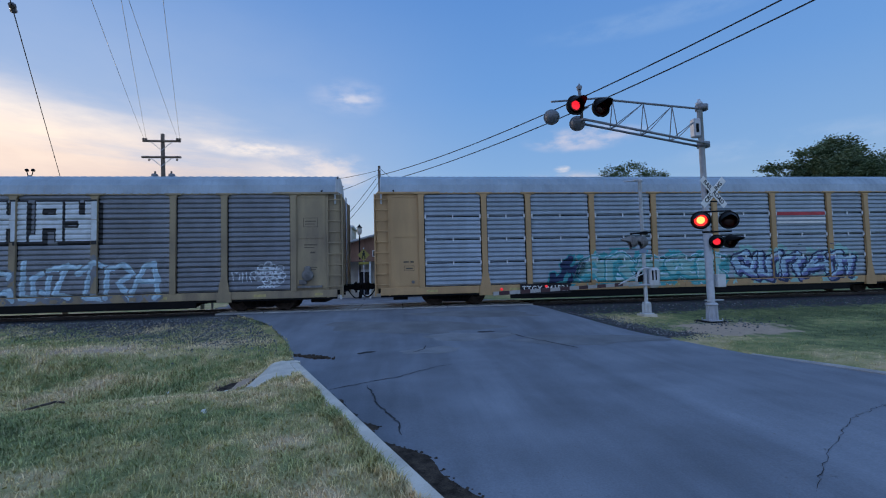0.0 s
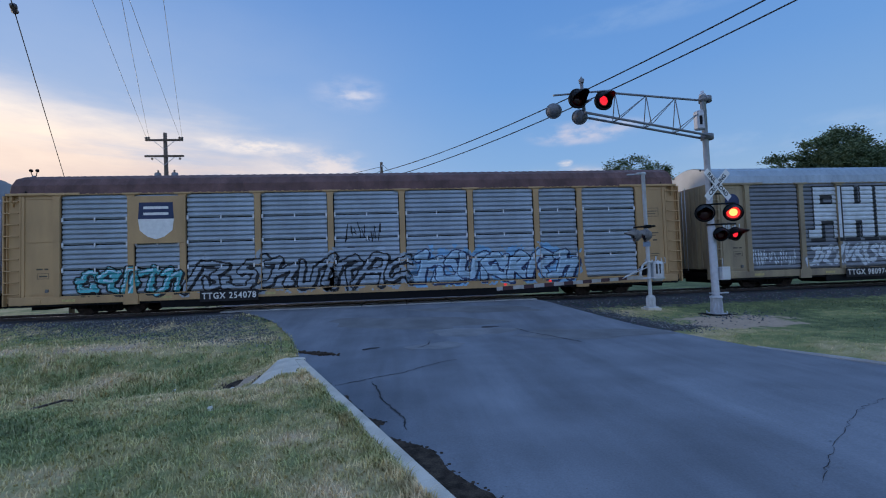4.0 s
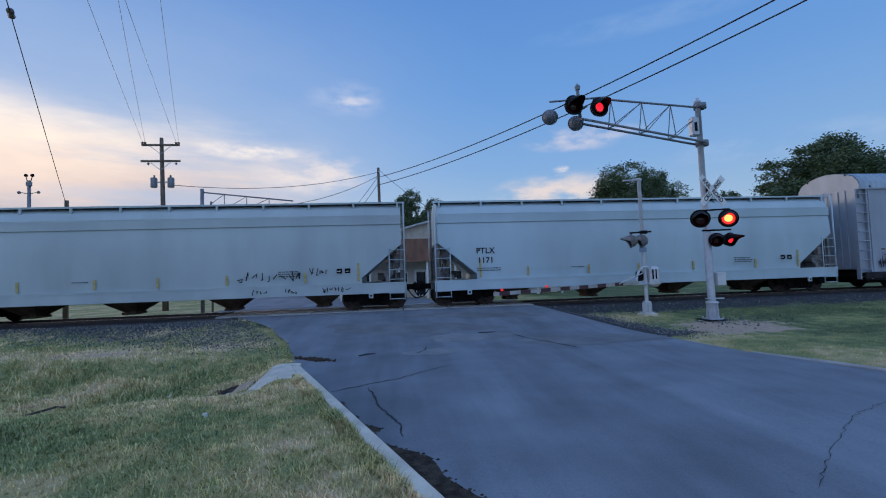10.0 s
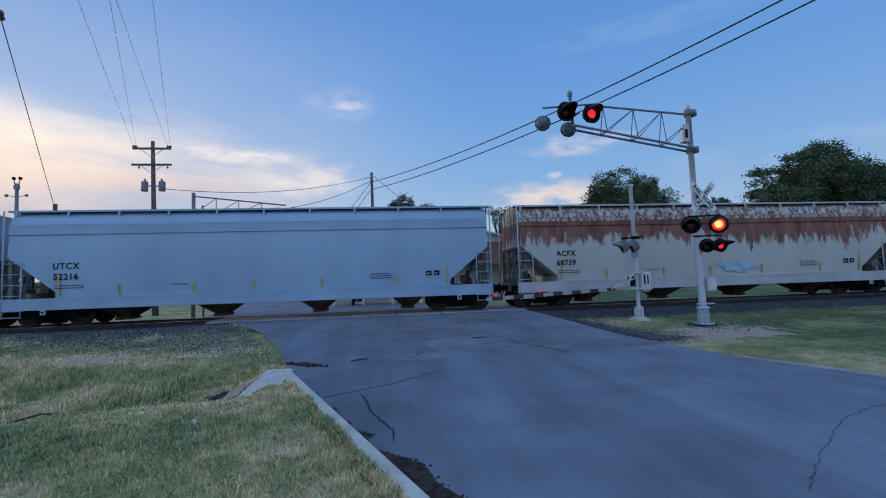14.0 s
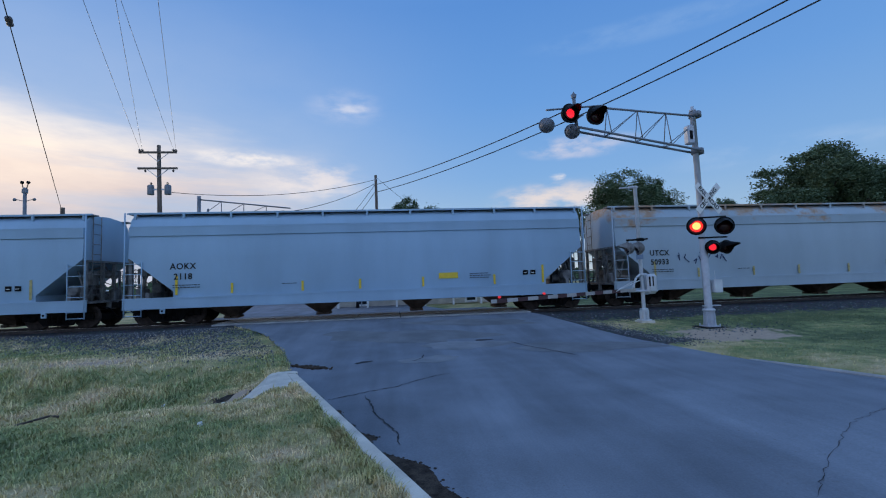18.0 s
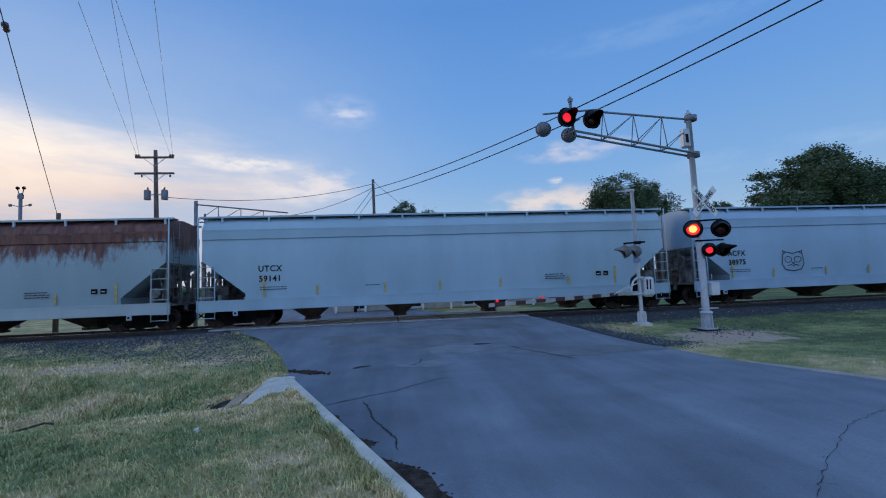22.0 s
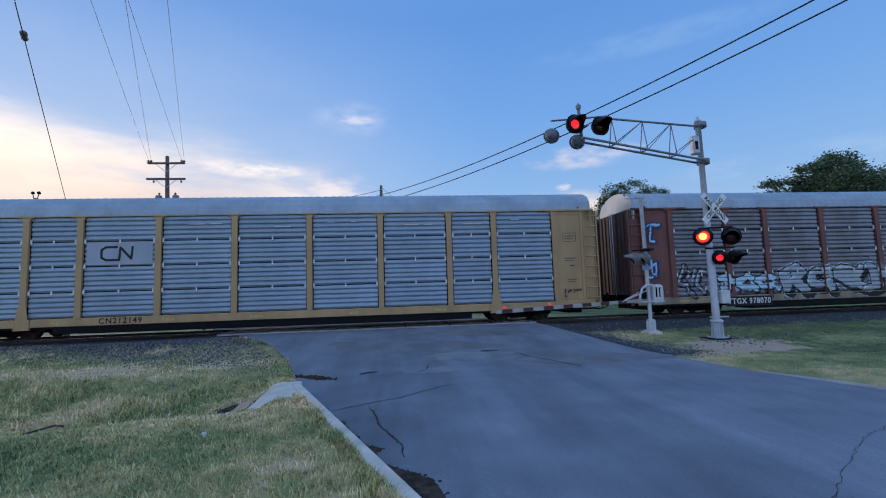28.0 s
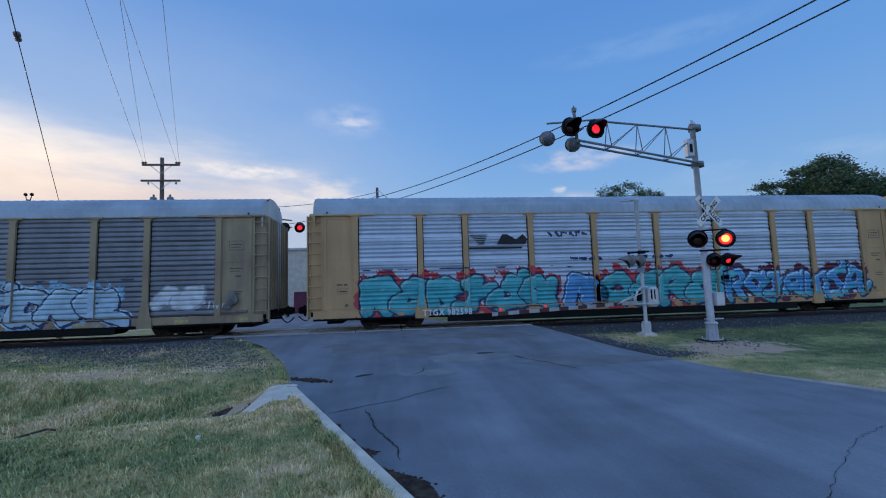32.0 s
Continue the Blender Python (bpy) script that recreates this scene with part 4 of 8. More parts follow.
def lawn(r):
    y = 0.2 + 11.0 * r.random() ** 1.3
    x = ROAD_L(y) - 0.27 - (7.5 + y * 0.6) * r.random() ** 1.15
    if keep_off(x, y):
        return x, y, 0
    return x, y, 0.55 + 0.45 * max(0.0, min(1.0, 0.5 + 1.2 * noise.noise((x * 0.6, y * 0.6, 3))))


def fringe(r):
    y = r.uniform(2.0, 8.6)
    return ROAD_L(y) - 0.23 - 0.16 * r.random() ** 2, y, 0.3 + 0.7 * max(0.0, min(1.0, 0.5 + 1.6 * noise.noise((y * 1.3, 0, 8))))


def rough(r):
    y = r.uniform(8.0, 13.8)
    x = ROAD_L(y) - 0.35 - 18 * r.random()
    if keep_off(x, y):
        return x, y, 0
    return x, y, max(0.0, min(1.0, 0.45 + 1.3 * noise.noise((x * 0.45, y * 0.7, 9)))) * smooth(13.8, 11.0, y) * (1 - 0.8 * dirt_at(x, y)) * (1 - 0.7 * gravel_at(x, y))


def thin(r):
    y = r.uniform(10.5, 17.8)
    x = ROAD_L(y) + 0.05 - 22 * r.random() ** 1.4
    return x, y, max(0.0, 0.75 - 0.75 * gravel_at(x, y) + 0.5 * noise.noise((x * 0.8, y * 0.8, 2)))


def right_verge(r):
    y = r.uniform(7.5, 17.0)
    x = ROAD_R(y) + 0.25 + 26 * r.random() ** 1.3
    return x, y, max(0.0, min(1.0, 0.85 + 0.5 * noise.noise((x * 0.4, y * 0.5, 6)) - 1.1 * dirt_at(x, y) - 1.1 * gravel_at(x, y)))


blades("lawn_grass", 165000, lawn, 1, 0.025, 0.065, M_BLADE, "short mown grass, green and straw coloured", 0.0055)
blades("kerb_grass", 5000, fringe, 6, 0.04, 0.1, M_BLADE, "longer grass fringe along the kerb", 0.006)
blades("rough_grass", 30000, rough, 2, 0.07, 0.2, M_BLADE, "tall rough grass in the ditch", 0.006)
blades("thin_grass", 34000, thin, 4, 0.03, 0.08, M_BLADE, "thin grass growing into the gravel", 0.006)
blades("verge_grass", 30000, right_verge, 3, 0.02, 0.05, M_BLADE, "short dry grass on the verge", 0.004)


# ---- rolling stock ----
CACHE = {}


def kept(key, mats, build):
    """One mesh for all parts that are alike."""
    mats = mats if isinstance(mats, (list, tuple)) else (mats,)
    k = (key, tuple(m.name for m in mats))
    if k not in CACHE:
        g = Geo()
        build(g)
        CACHE[k] = g.mesh(k[0].split("|")[0], *mats)
    return CACHE[k]


def put(name, me, parent, x=0, y=0, z=0, rz=0, label=""):
    ob = part(name, me, None, parent, label)
    ob.matrix_basis = pose(x, y, z, 0, 0, rz)
    return ob


def text_mesh(body, size, mat_, stretch=1.0, fat=0.0, spacing=1.0):
    """Flat lettering in the x-z plane that faces -y, centred on its origin."""
    cu = bpy.data.curves.new("lettering", "FONT")
    cu.body, cu.size, cu.extrude, cu.offset = body, size, 0.0015, fat
    cu.align_x, cu.align_y, cu.space_character, cu.resolution_u = "CENTER", "CENTER", spacing, 3
    ob = bpy.data.objects.new("lettering", cu)
    me = bpy.data.meshes.new_from_object(ob)
    bpy.data.objects.remove(ob)
    me.transform(Matrix.Rotation(radians(90), 4, "X") @ Matrix.Diagonal((stretch, 1, 1, 1)))
    me.materials.clear()
    me.materials.append(mat_)
    return me


def lettering(body, size, mat_, parent, x, y, z, stretch=1.0, fat=0.0, spacing=1.0, name="lettering", label=""):
    return put(name, text_mesh(body, size, mat_, stretch, fat, spacing), parent, x, y, z, 0, label)


def lift(g):
    """A hair's breadth by which each dab lies over the last."""
    return 0.0002 * (len(g.f) % 13)


def ribbon(g, pts, w, y, slot=0):
    """A brush stroke of width w along (x, z) points, lying in the plane y."""
    base = y
    for (ax, az), (bx, bz) in zip(pts, pts[1:]):
        d = math.hypot(bx - ax, bz - az) or 1e-6
        px, pz = -(bz - az) / d * w / 2, (bx - ax) / d * w / 2
        y = base - lift(g)
        g.add([(ax + px, y, az + pz), (bx + px, y, bz + pz), (bx - px, y, bz - pz), (ax - px, y, az - pz)], [(0, 1, 2, 3)], slot)
    for px, pz in pts:
        y = base - lift(g)
        g.add([(px + w / 2 * math.cos(a * math.pi / 4), y, pz + w / 2 * math.sin(a * math.pi / 4)) for a in range(8)], [tuple(range(8))], slot)


SKINS = {}


def rib_profile(height, pitch, deep):
    """Depth and height of the corners of a ribbed sheet."""
    n = max(1, round(height / pitch))
    p = height / n
    prof, flat = [], 0.0
    if deep >= 0.06:
        flat = 0.13
        n = max(1, round((height - 2 * flat) / 0.17))
        p = (height - 2 * flat) / n
        prof.append((0.0, 0.0))
    for i in range(n):
        z = flat + i * p
        if flat:
            prof += [(deep, z + p * 0.02), (deep, z + p * 0.12), (0.0, z + p * 0.5), (0.0, z + p * 0.6), (deep, z + p * 0.97)]
            continue
        prof += [(deep + 0.012, z + p * 0.02), (deep, z + p * 0.16), (0.004, z + p * 0.3), (0.0, z + p * 0.42), (0.008, z + p * 0.8), (deep * 0.7, z + p * 0.99)]
    if flat:
        prof += [(0.0, height - flat), (0.0, height)]
    return prof


class Wall:
    """A stretch of a rack car's side as fine cells that take spray paint and follow the ribs, posts and sill."""

    def __init__(self, car, x0, x1, z0, z1, dx=0.028):
        pitch, deep, seams = SKINS[car.name]
        self.car = car
        self.bands = []
        spans = [(0.52 + 0.03 * i, 0.55 + 0.03 * i, -1.617, -1.617) for i in range(9)]
        for a, b in zip(ROWS_Z, ROWS_Z[1:]):
            prof = rib_profile(b - a - (0.034 if seams else 0.012), pitch, deep)
            for (ya, za), (yb, zb) in zip(prof, prof[1:]):
                k = max(1, round((zb - za) / 0.035))
                for i in range(k):
                    spans.append((a + za + (zb - za) * i / k, a + za + (zb - za) * (i + 1) / k, -1.576 + ya + (yb - ya) * i / k, -1.576 + ya + (yb - ya) * (i + 1) / k))
        self.bands = [q for q in spans if z0 <= (q[0] + q[1]) / 2 <= z1]
        n = int((x1 - x0) / dx)
        self.edges = x0 + dx * np.arange(n + 1)
        xc = self.edges[:-1] + dx / 2
        self.X, self.Z = np.meshgrid(xc, np.array([(q[0] + q[1]) / 2 for q in self.bands]))
        self.paint, self.owner = np.full(self.X.shape, -1), np.zeros(self.X.shape, int)
        # 0: sheet, 1: post, 2: corner panel
        self.zone = np.zeros(n, int)
        for b in BAYS:
            self.zone[np.abs(xc - b) < 0.11] = 1
        self.zone[np.abs(xc) > 11.85] = 2

    def far(self, strokes):
        """How far each cell lies from the nearest stroke."""
        d = np.full(self.X.shape, 9.0)
        for pts in strokes:
            for (ax, az), (bx, bz) in zip(pts, pts[1:]):
                ux, uz = bx - ax, bz - az
                k = np.clip(((self.X - ax) * ux + (self.Z - az) * uz) / (ux * ux + uz * uz + 1e-9), 0, 1)
                d = np.minimum(d, np.hypot(self.X - ax - k * ux, self.Z - az - k * uz))
        return d

    def lay(self, mask, slot, owner):
        self.paint[mask], self.owner[mask] = slot, owner

    def finish(self, mats, name="graffiti_letter", kind=""):
        """Makes one thin mesh of paint for each owner."""
        for o in sorted(set(self.owner[self.paint >= 0].tolist())):
            g = Geo()
            for r, (za, zb, ya, yb) in enumerate(self.bands):
                key = np.where((self.owner[r] == o) & (self.paint[r] >= 0), self.paint[r] * 4 + self.zone, -1)
                cuts = [0] + (np.nonzero(np.diff(key))[0] + 1).tolist() + [len(key)]
                for i, j in zip(cuts, cuts[1:]):
                    if key[i] < 0:
                        continue
                    zone = key[i] % 4
                    y0, y1 = (ya, yb) if zone == 0 or za < 0.8 else (-1.657, -1.657) if zone == 1 else (-1.6, -1.6)
                    a, b = self.edges[i], self.edges[j]
                    g.add([(a, y0, za), (b, y0, za), (b, y1, zb), (a, y1, zb)], [(0, 1, 2, 3)], int(key[i] // 4))
            ob = part(name, g, mats, self.car)
            if kind:
                tagged(ob, kind=kind)


def arc(cx, cz, rx, rz, a0, a1, n=9):
    return [(cx + rx * math.cos(radians(a0 + (a1 - a0) * i / n)), cz + rz * math.sin(radians(a0 + (a1 - a0) * i / n))) for i in range(n + 1)]


# stroke skeletons in a unit square: letters that can be read, and wild shapes that cannot
GLYPHS = {
    "N": [[(0.1, 0.02), (0.16, 0.95), (0.84, 0.05), (0.9, 0.98)]],
    "I": [[(0.5, 0.0), (0.48, 0.62)], arc(0.5, 0.93, 0.13, 0.1, 0, 360)],
    "C": [arc(0.55, 0.5, 0.42, 0.45, 55, 310)],
    "K": [[(0.15, 0.0), (0.18, 1.15)], [(0.85, 0.85), (0.22, 0.42), (0.95, 0.0)]],
    "S": [arc(0.5, 0.72, 0.36, 0.24, 30, 265, 7) + arc(0.5, 0.26, 0.38, 0.24, 90, -150, 7)],
    "B": [[(0.15, 0.0), (0.15, 1.0), (0.7, 0.9), (0.7, 0.6), (0.2, 0.5), (0.85, 0.4), (0.8, 0.05), (0.15, 0.0)]],
    "E": [[(0.85, 1.0), (0.15, 1.0), (0.15, 0.0), (0.9, 0.0)], [(0.15, 0.5), (0.75, 0.5)]],
    "M": [[(0.05, 0.0), (0.15, 1.0), (0.5, 0.35), (0.85, 1.0), (0.95, 0.0)]],
    "a": [arc(0.45, 0.55, 0.36, 0.38, 20, 330) + [(0.9, 0.05)]],
    "b": [[(0.15, 0.05), (0.3, 0.95), (0.75, 0.9), (0.6, 0.5), (0.95, 0.3), (0.7, 0.0)]],
    "c": [[(0.05, 0.9), (0.4, 1.05), (0.45, 0.1), (0.1, 0.0)], [(0.45, 0.6), (0.95, 0.75), (0.9, 0.05)]],
    "d": [arc(0.5, 0.3, 0.4, 0.28, 160, 400) + [(0.6, 0.6), (0.3, 0.75), (0.55, 1.0), (0.95, 0.9)]],
    "e": [[(0.1, 1.0), (0.2, 0.1), (0.55, 0.05), (0.5, 0.7), (0.9, 0.95), (0.95, 0.0)]],
    "f": [[(0.05, 0.1), (0.35, 1.0), (0.65, 0.95), (0.95, 0.05)], [(0.2, 0.4), (0.85, 0.45)]],
    "g": [[(0.0, 0.8), (0.5, 1.05), (1.0, 0.85)], [(0.5, 1.0), (0.4, 0.1), (0.8, 0.0)]],
    "h": [arc(0.35, 0.65, 0.26, 0.3, 0, 300) + [(0.6, 0.2), (1.0, 0.0)], [(0.75, 0.95), (0.7, 0.4)]],
    "i": [[(0.2, 0.0), (0.15, 0.85), (0.5, 1.05), (0.85, 0.75), (0.45, 0.5), (0.9, 0.0)]],
}


def graffiti(car, x0, x1, z0, z1, word, fill, edge, glow, seed, width=0.24, lean=0.2, cloud=None, rim=None, line=0.055, shade=None):
    """Sprayed lettering: a cloud behind, swollen edged strokes, highlights along one side and a thin outer line. A number stands for that many shapes that cannot be read."""
    rnd = random.Random(seed)
    if isinstance(word, int):
        word = [rnd.choice("abcdefghi") for _ in range(word)]
    n = len(word)
    w, h = (x1 - x0) / n, z1 - z0
    wall = Wall(car, x0 - 0.5, x1 + 0.6, z0 - 0.12, z1 + 0.3)
    thick = width * min(h, w * 1.15) * 1.25
    mats = (edge, fill, glow or fill, cloud or fill, rim or edge, shade or fill)
    shapes = []
    for i, ch in enumerate(word):
        sx, sz = w * rnd.uniform(0.9, 1.04) * (1.0 if ch.isupper() else 1.15), (h - thick) * rnd.uniform(0.86, 1.0)
        ox, oz = x0 + w * i + rnd.uniform(-0.04, 0.04) * w, z0 + thick / 2 + (h - thick - sz) * rnd.uniform(0.2, 0.8)
        wild = 0.0 if ch.isupper() else 0.11

        def spot(u, v):
            return ox + (u + rnd.uniform(-wild, wild)) * sx + lean * (v - 0.5) * sz, oz + (v + rnd.uniform(-wild, wild)) * sz
        strokes = [[spot(u, v) for u, v in pts] for pts in GLYPHS[ch]]
        if ch.islower():
            # barbs and arrows off the ends
            for pts in strokes[:]:
                ax, az = pts[-1]
                if rnd.random() < 0.6:
                    strokes.append([(ax, az), (ax + rnd.uniform(-0.3, 0.4) * w, az + rnd.uniform(-0.12, 0.3) * h)])
        d = wall.far(strokes)
        d = d + 0.025 * np.sin(wall.X * 7 + i * 2.1) * np.sin(wall.Z * 9 + i) + 0.012 * np.sin(wall.X * 19 + wall.Z * 13)
        shapes.append(d)
    if cloud:
        near = np.stack(shapes)
        who, gap = near.argmin(0), near.min(0) - thick / 2 - line
        ph = seed % 7
        haze = np.sin(wall.X * 4.1 + ph) * np.sin(wall.Z * 6.3 + ph * 2) + 0.8 * np.sin(wall.X * 9.7 + wall.Z * 5 + ph) * np.sin(wall.Z * 8 - wall.X * 3) + 0.4 * np.sin(wall.X * 31) * np.sin(wall.Z * 27)
        inside = (wall.X > x0 - 0.3) & (wall.X < x1 + 0.35) & (wall.Z > z0 - 0.1)
        for i in range(n):
            wall.lay((gap < 0.1 + 0.2 * haze) & (who == i) & inside, 3, i)
    half = thick / 2
    for i, d in enumerate(shapes):
        if rim:
            wall.lay(d < half + line + 0.045, 4, i)
    for i, d in enumerate(shapes):
        dropped = np.roll(d, (-2, 2), (0, 1))
        wall.lay((d < half + line) | (dropped < half + line * 0.7), 0, i)
        wall.lay(d < half, 1, i)
        if shade:
            wall.lay((d < half) & (np.roll(d, (5, -2), (0, 1)) > half), 5, i)
        if glow:
            side = np.roll(d, (-2, 1), (0, 1))
            wall.lay((d < half - 0.03) & (side > half - 0.035), 2, i)
    wall.finish(mats, "graffiti_letter", "stuff")


def scrawl(car, x0, x1, z0, z1, n, paint, seed, w=0.03, y=-1.652, name="scrawl"):
    """Thin handwriting that cannot be read."""
    rnd = random.Random(seed)
    step = (x1 - x0) / n
    lines_ = [[(x0 + step * (i + rnd.uniform(0.05, 0.9)), rnd.uniform(z0, z1)) for _ in range(rnd.randrange(3, 6))] for i in range(n)]
    if car.name in SKINS:
        wall = Wall(car, x0 - 0.1, x1 + 0.1, z0 - 0.1, z1 + 0.1, 0.02)
        wall.lay(wall.far(lines_) < w * 0.6, 0, 0)
        wall.finish((paint,), name, "stuff")
        return
    g = Geo()
    for pts in lines_:
        ribbon(g, pts, w, y)
    return tagged(part(name, g, paint, car), kind="stuff")


# trucks
def wheelset_mesh(g):
    for s in (-1, 1):
        g.lathe([(0.08, -0.07), (0.36, -0.06), (0.42, -0.05), (0.455, -0.06), (0.455, 0.05), (0.48, 0.055), (0.48, 0.075), (0.42, 0.08), (0.36, 0.06), (0.14, 0.07), (0.12, 0.0)],
                (0, s * 0.755, 0), (0, -s, 0), 20)
    g.tube((0, -1.05, 0), (0, 1.05, 0), 0.085, n=10)


def side_frame_mesh(g):
    out = [(-1.25, 0.36), (-1.25, 0.62), (-0.95, 0.66), (-0.55, 0.74), (0.55, 0.74), (0.95, 0.66), (1.25, 0.62), (1.25, 0.36), (1.0, 0.36), (0.95, 0.5),
           (0.72, 0.4), (0.5, 0.16), (-0.5, 0.16), (-0.72, 0.4), (-0.95, 0.5), (-1.0, 0.36)]
    g.prism(out, "y", -0.06, 0.06)
    for s in (-1, 1):
        g.lathe([(0.0, -0.1), (0.13, -0.1), (0.14, 0.0), (0.14, 0.05)], (s * 0.89, -0.02, 0.46), (0, 1, 0), 10)
    for k in (-0.28, -0.09, 0.1, 0.29):
        for j in range(5):
            g.lathe([(0.06, 0.0), (0.085, 0.02), (0.06, 0.045)], (k, -0.09, 0.27 + j * 0.055), (0, 0, 1), 8)


def bolster_mesh(g):
    g.box((-0.2, -1.1, 0.36), (0.2, 1.1, 0.72), bev=0.03)
    g.box((-1.15, -0.62, 0.24), (1.15, 0.62, 0.55), bev=0.04)
    for s in (-1, 1):
        g.box((-0.42, s * 0.99 - 0.04, 0.22), (0.42, s * 0.99 + 0.04, 0.5))
    for s in (-1, 1):
        g.box((s * 0.5 - 0.05, -0.95, 0.3), (s * 0.5 + 0.05, 0.95, 0.42))


SPINNING = []


def truck(car, x):
    t = put("truck", kept("truck", M_DARK_IRON, bolster_mesh), car, x, label="dark grimy cast steel truck")
    for s in (-1, 1):
        put("side_frame", kept("side_frame", M_DARK_IRON, side_frame_mesh), t, 0, s * 0.98)
    for s in (-0.89, 0.89):
        w = put("wheelset", kept("wheelset", (M_WHEEL,), wheelset_mesh), t, s, 0, 0.457)
        SPINNING.append((w, s, car))


def coupler_mesh(g):
    g.box((-0.55, -0.12, 0.74), (0.35, 0.12, 0.98), bev=0.02)
    g.box((0.3, -0.2, 0.7), (0.62, 0.06, 1.02), bev=0.05)
    g.box((0.5, 0.04, 0.72), (0.66, 0.2, 1.0), bev=0.05)
    g.tube((0.42, -0.02, 0.6), (0.42, -0.02, 1.08), 0.045)


def hose_mesh(g):
    pts = [(0.1 + 0.62 * i / 7, -0.35 + 0.08 * math.sin(i), 0.74 - 0.36 * math.sin(math.pi * min(1, i / 7 * 0.85))) for i in range(8)]
    g.hose([(-0.7, -0.5, 0.86), (-0.2, -0.5, 0.85)] + pts, 0.028, 6)


def couplers(car, half):
    for s in (-1, 1):
        put("coupler", kept("coupler", M_DARK_IRON, coupler_mesh), car, s * half, 0, 0, 0 if s > 0 else 180)
        put("air_hose", kept("air_hose", M_BLACK, hose_mesh), car, s * half, 0, 0, 0 if s > 0 else 180, "black rubber air hose")


# autoracks
RACK_HALF = 13.65
BAYS = [-11.7, -9.05, -7.14, -4.3, -1.45, 1.45, 4.3, 7.14, 9.05, 11.7]
ROWS_Z = [0.84, 1.81, 2.78, 3.75, 4.72]
ROOF_SECTION = [(1.6, 4.72), (1.53, 5.08), (1.32, 5.36), (0.92, 5.53), (0.45, 5.65), (0.0, 5.69)]


def ribbed(width, height, pitch, deep):
    """A sheet with horizontal ribs that faces -y, its lower edge on the origin."""
    def build(g):
        prof = rib_profile(height, pitch, deep)
        m = len(prof)
        vs = [(s * width / 2, y, z) for s in (-1, 1) for y, z in prof]
        g.add(vs, [(i, i + 1, m + i + 1, m + i) for i in range(m - 1)])
    return build


def post_mesh(g, flare):
    g.prism([(-0.11, 0.8), (-0.11, 4.55), (-0.2, 4.72), (0.2, 4.72), (0.11, 4.55), (0.11, 0.8)], "y", -0.07, 0.03)
    if flare:
        g.prism([(-0.27, 0.5), (-0.13, 1.35), (0.13, 1.35), (0.27, 0.5)], "y", -0.075, -0.069)
        g.box((-0.27, -0.075, 0.42), (0.27, 0.03, 0.82))
    g.box((-0.3, -0.1, 4.67), (0.3, 0.03, 4.745), bev=0.012)


def roof_mesh(g):
    xs, fine = [], 0.0
    n = 84
    for i in range(n):
        x = -RACK_HALF + 0.3 + (2 * RACK_HALF - 0.6) * i / n
        xs += [x, x + 0.19, x + 0.215]
    xs.append(RACK_HALF - 0.3)
    sec = ROOF_SECTION + [(-a, b) for a, b in reversed(ROOF_SECTION[:-1])]
    up = [0.02 if i % 3 == 0 else 0.0 for i in range(len(xs))]
    vs = [(x, y * (1 + u * 0.5), z + u) for x, u in zip(xs, up) for y, z in sec]
    m = len(sec)
    g.add(vs, [(j * m + i, j * m + i + 1, (j + 1) * m + i + 1, (j + 1) * m + i) for j in range(len(xs) - 1) for i in range(m - 1)])
    for x in (xs[0], xs[-1]):
        g.add([(x, y, z) for y, z in sec], [tuple(range(m))])


def rack_door_mesh(g):
    """Corner panel: frame, inset sheet, latch bar and grab irons; faces -y, runs from x = 0 to 1.3."""
    g.box((0, 0.0, 0.8), (1.3, 0.05, 4.7))


def rack_trim_mesh(g):
    """Uprights and rails laid on the corner panel."""
    g.box((0.03, -0.035, 0.85), (0.12, -0.002, 4.66))
    g.box((1.14, -0.035, 0.85), (1.24, -0.002, 4.66))
    g.box((0.1, -0.02, 2.9), (1.16, -0.002, 2.97))
    g.box((0.1, -0.02, 0.9), (1.16, -0.002, 1.0))
    g.box((0.1, -0.02, 4.55), (1.16, -0.002, 4.64))


def rack_latch_mesh(g):
    """Small stirrup and catch low on the corner panel."""
    g.box((0.3, -0.05, 0.98), (0.42, -0.002, 1.1), bev=0.01)


def brake_gear_mesh(g):
    """Hand brake wheel with its gear case and bracket; stands proud of the corner panel."""
    g.box((0.2, -0.12, 1.05), (0.5, -0.002, 1.24), bev=0.02)
    g.lathe([(0.0, -0.1), (0.2, -0.1), (0.23, -0.06), (0.23, 0.0), (0.15, 0.06)], (0.54, -0.1, 1.42), (0, 1, 0), 14)
    g.box((0.42, -0.2, 1.36), (0.66, -0.02, 1.78), bev=0.05)
    g.box((0.15, -0.16, 0.92), (1.1, -0.02, 1.0))


def corner_brace_mesh(g):
    g.tube((0.62, -1.6, 4.8), (0.02, -0.95, 5.5), 0.035, n=6)


def rack_stencil_mesh(g):
    """A bordered placard and short lines of lettering too small to read."""
    for a, b, c, d in ((0.36, 3.72, 0.94, 3.74), (0.36, 3.36, 0.94, 3.38), (0.36, 3.36, 0.38, 3.74), (0.92, 3.36, 0.94, 3.74), (0.44, 3.58, 0.86, 3.62), (0.44, 3.47, 0.8, 3.5),
                       (0.4, 2.62, 0.9, 2.66), (0.4, 2.52, 0.78, 2.55), (0.62, 2.3, 0.82, 2.36), (0.5, 1.72, 0.9, 1.75), (0.5, 1.62, 0.84, 1.65)):
        g.box((a, -0.005, b), (c, -0.001, d))


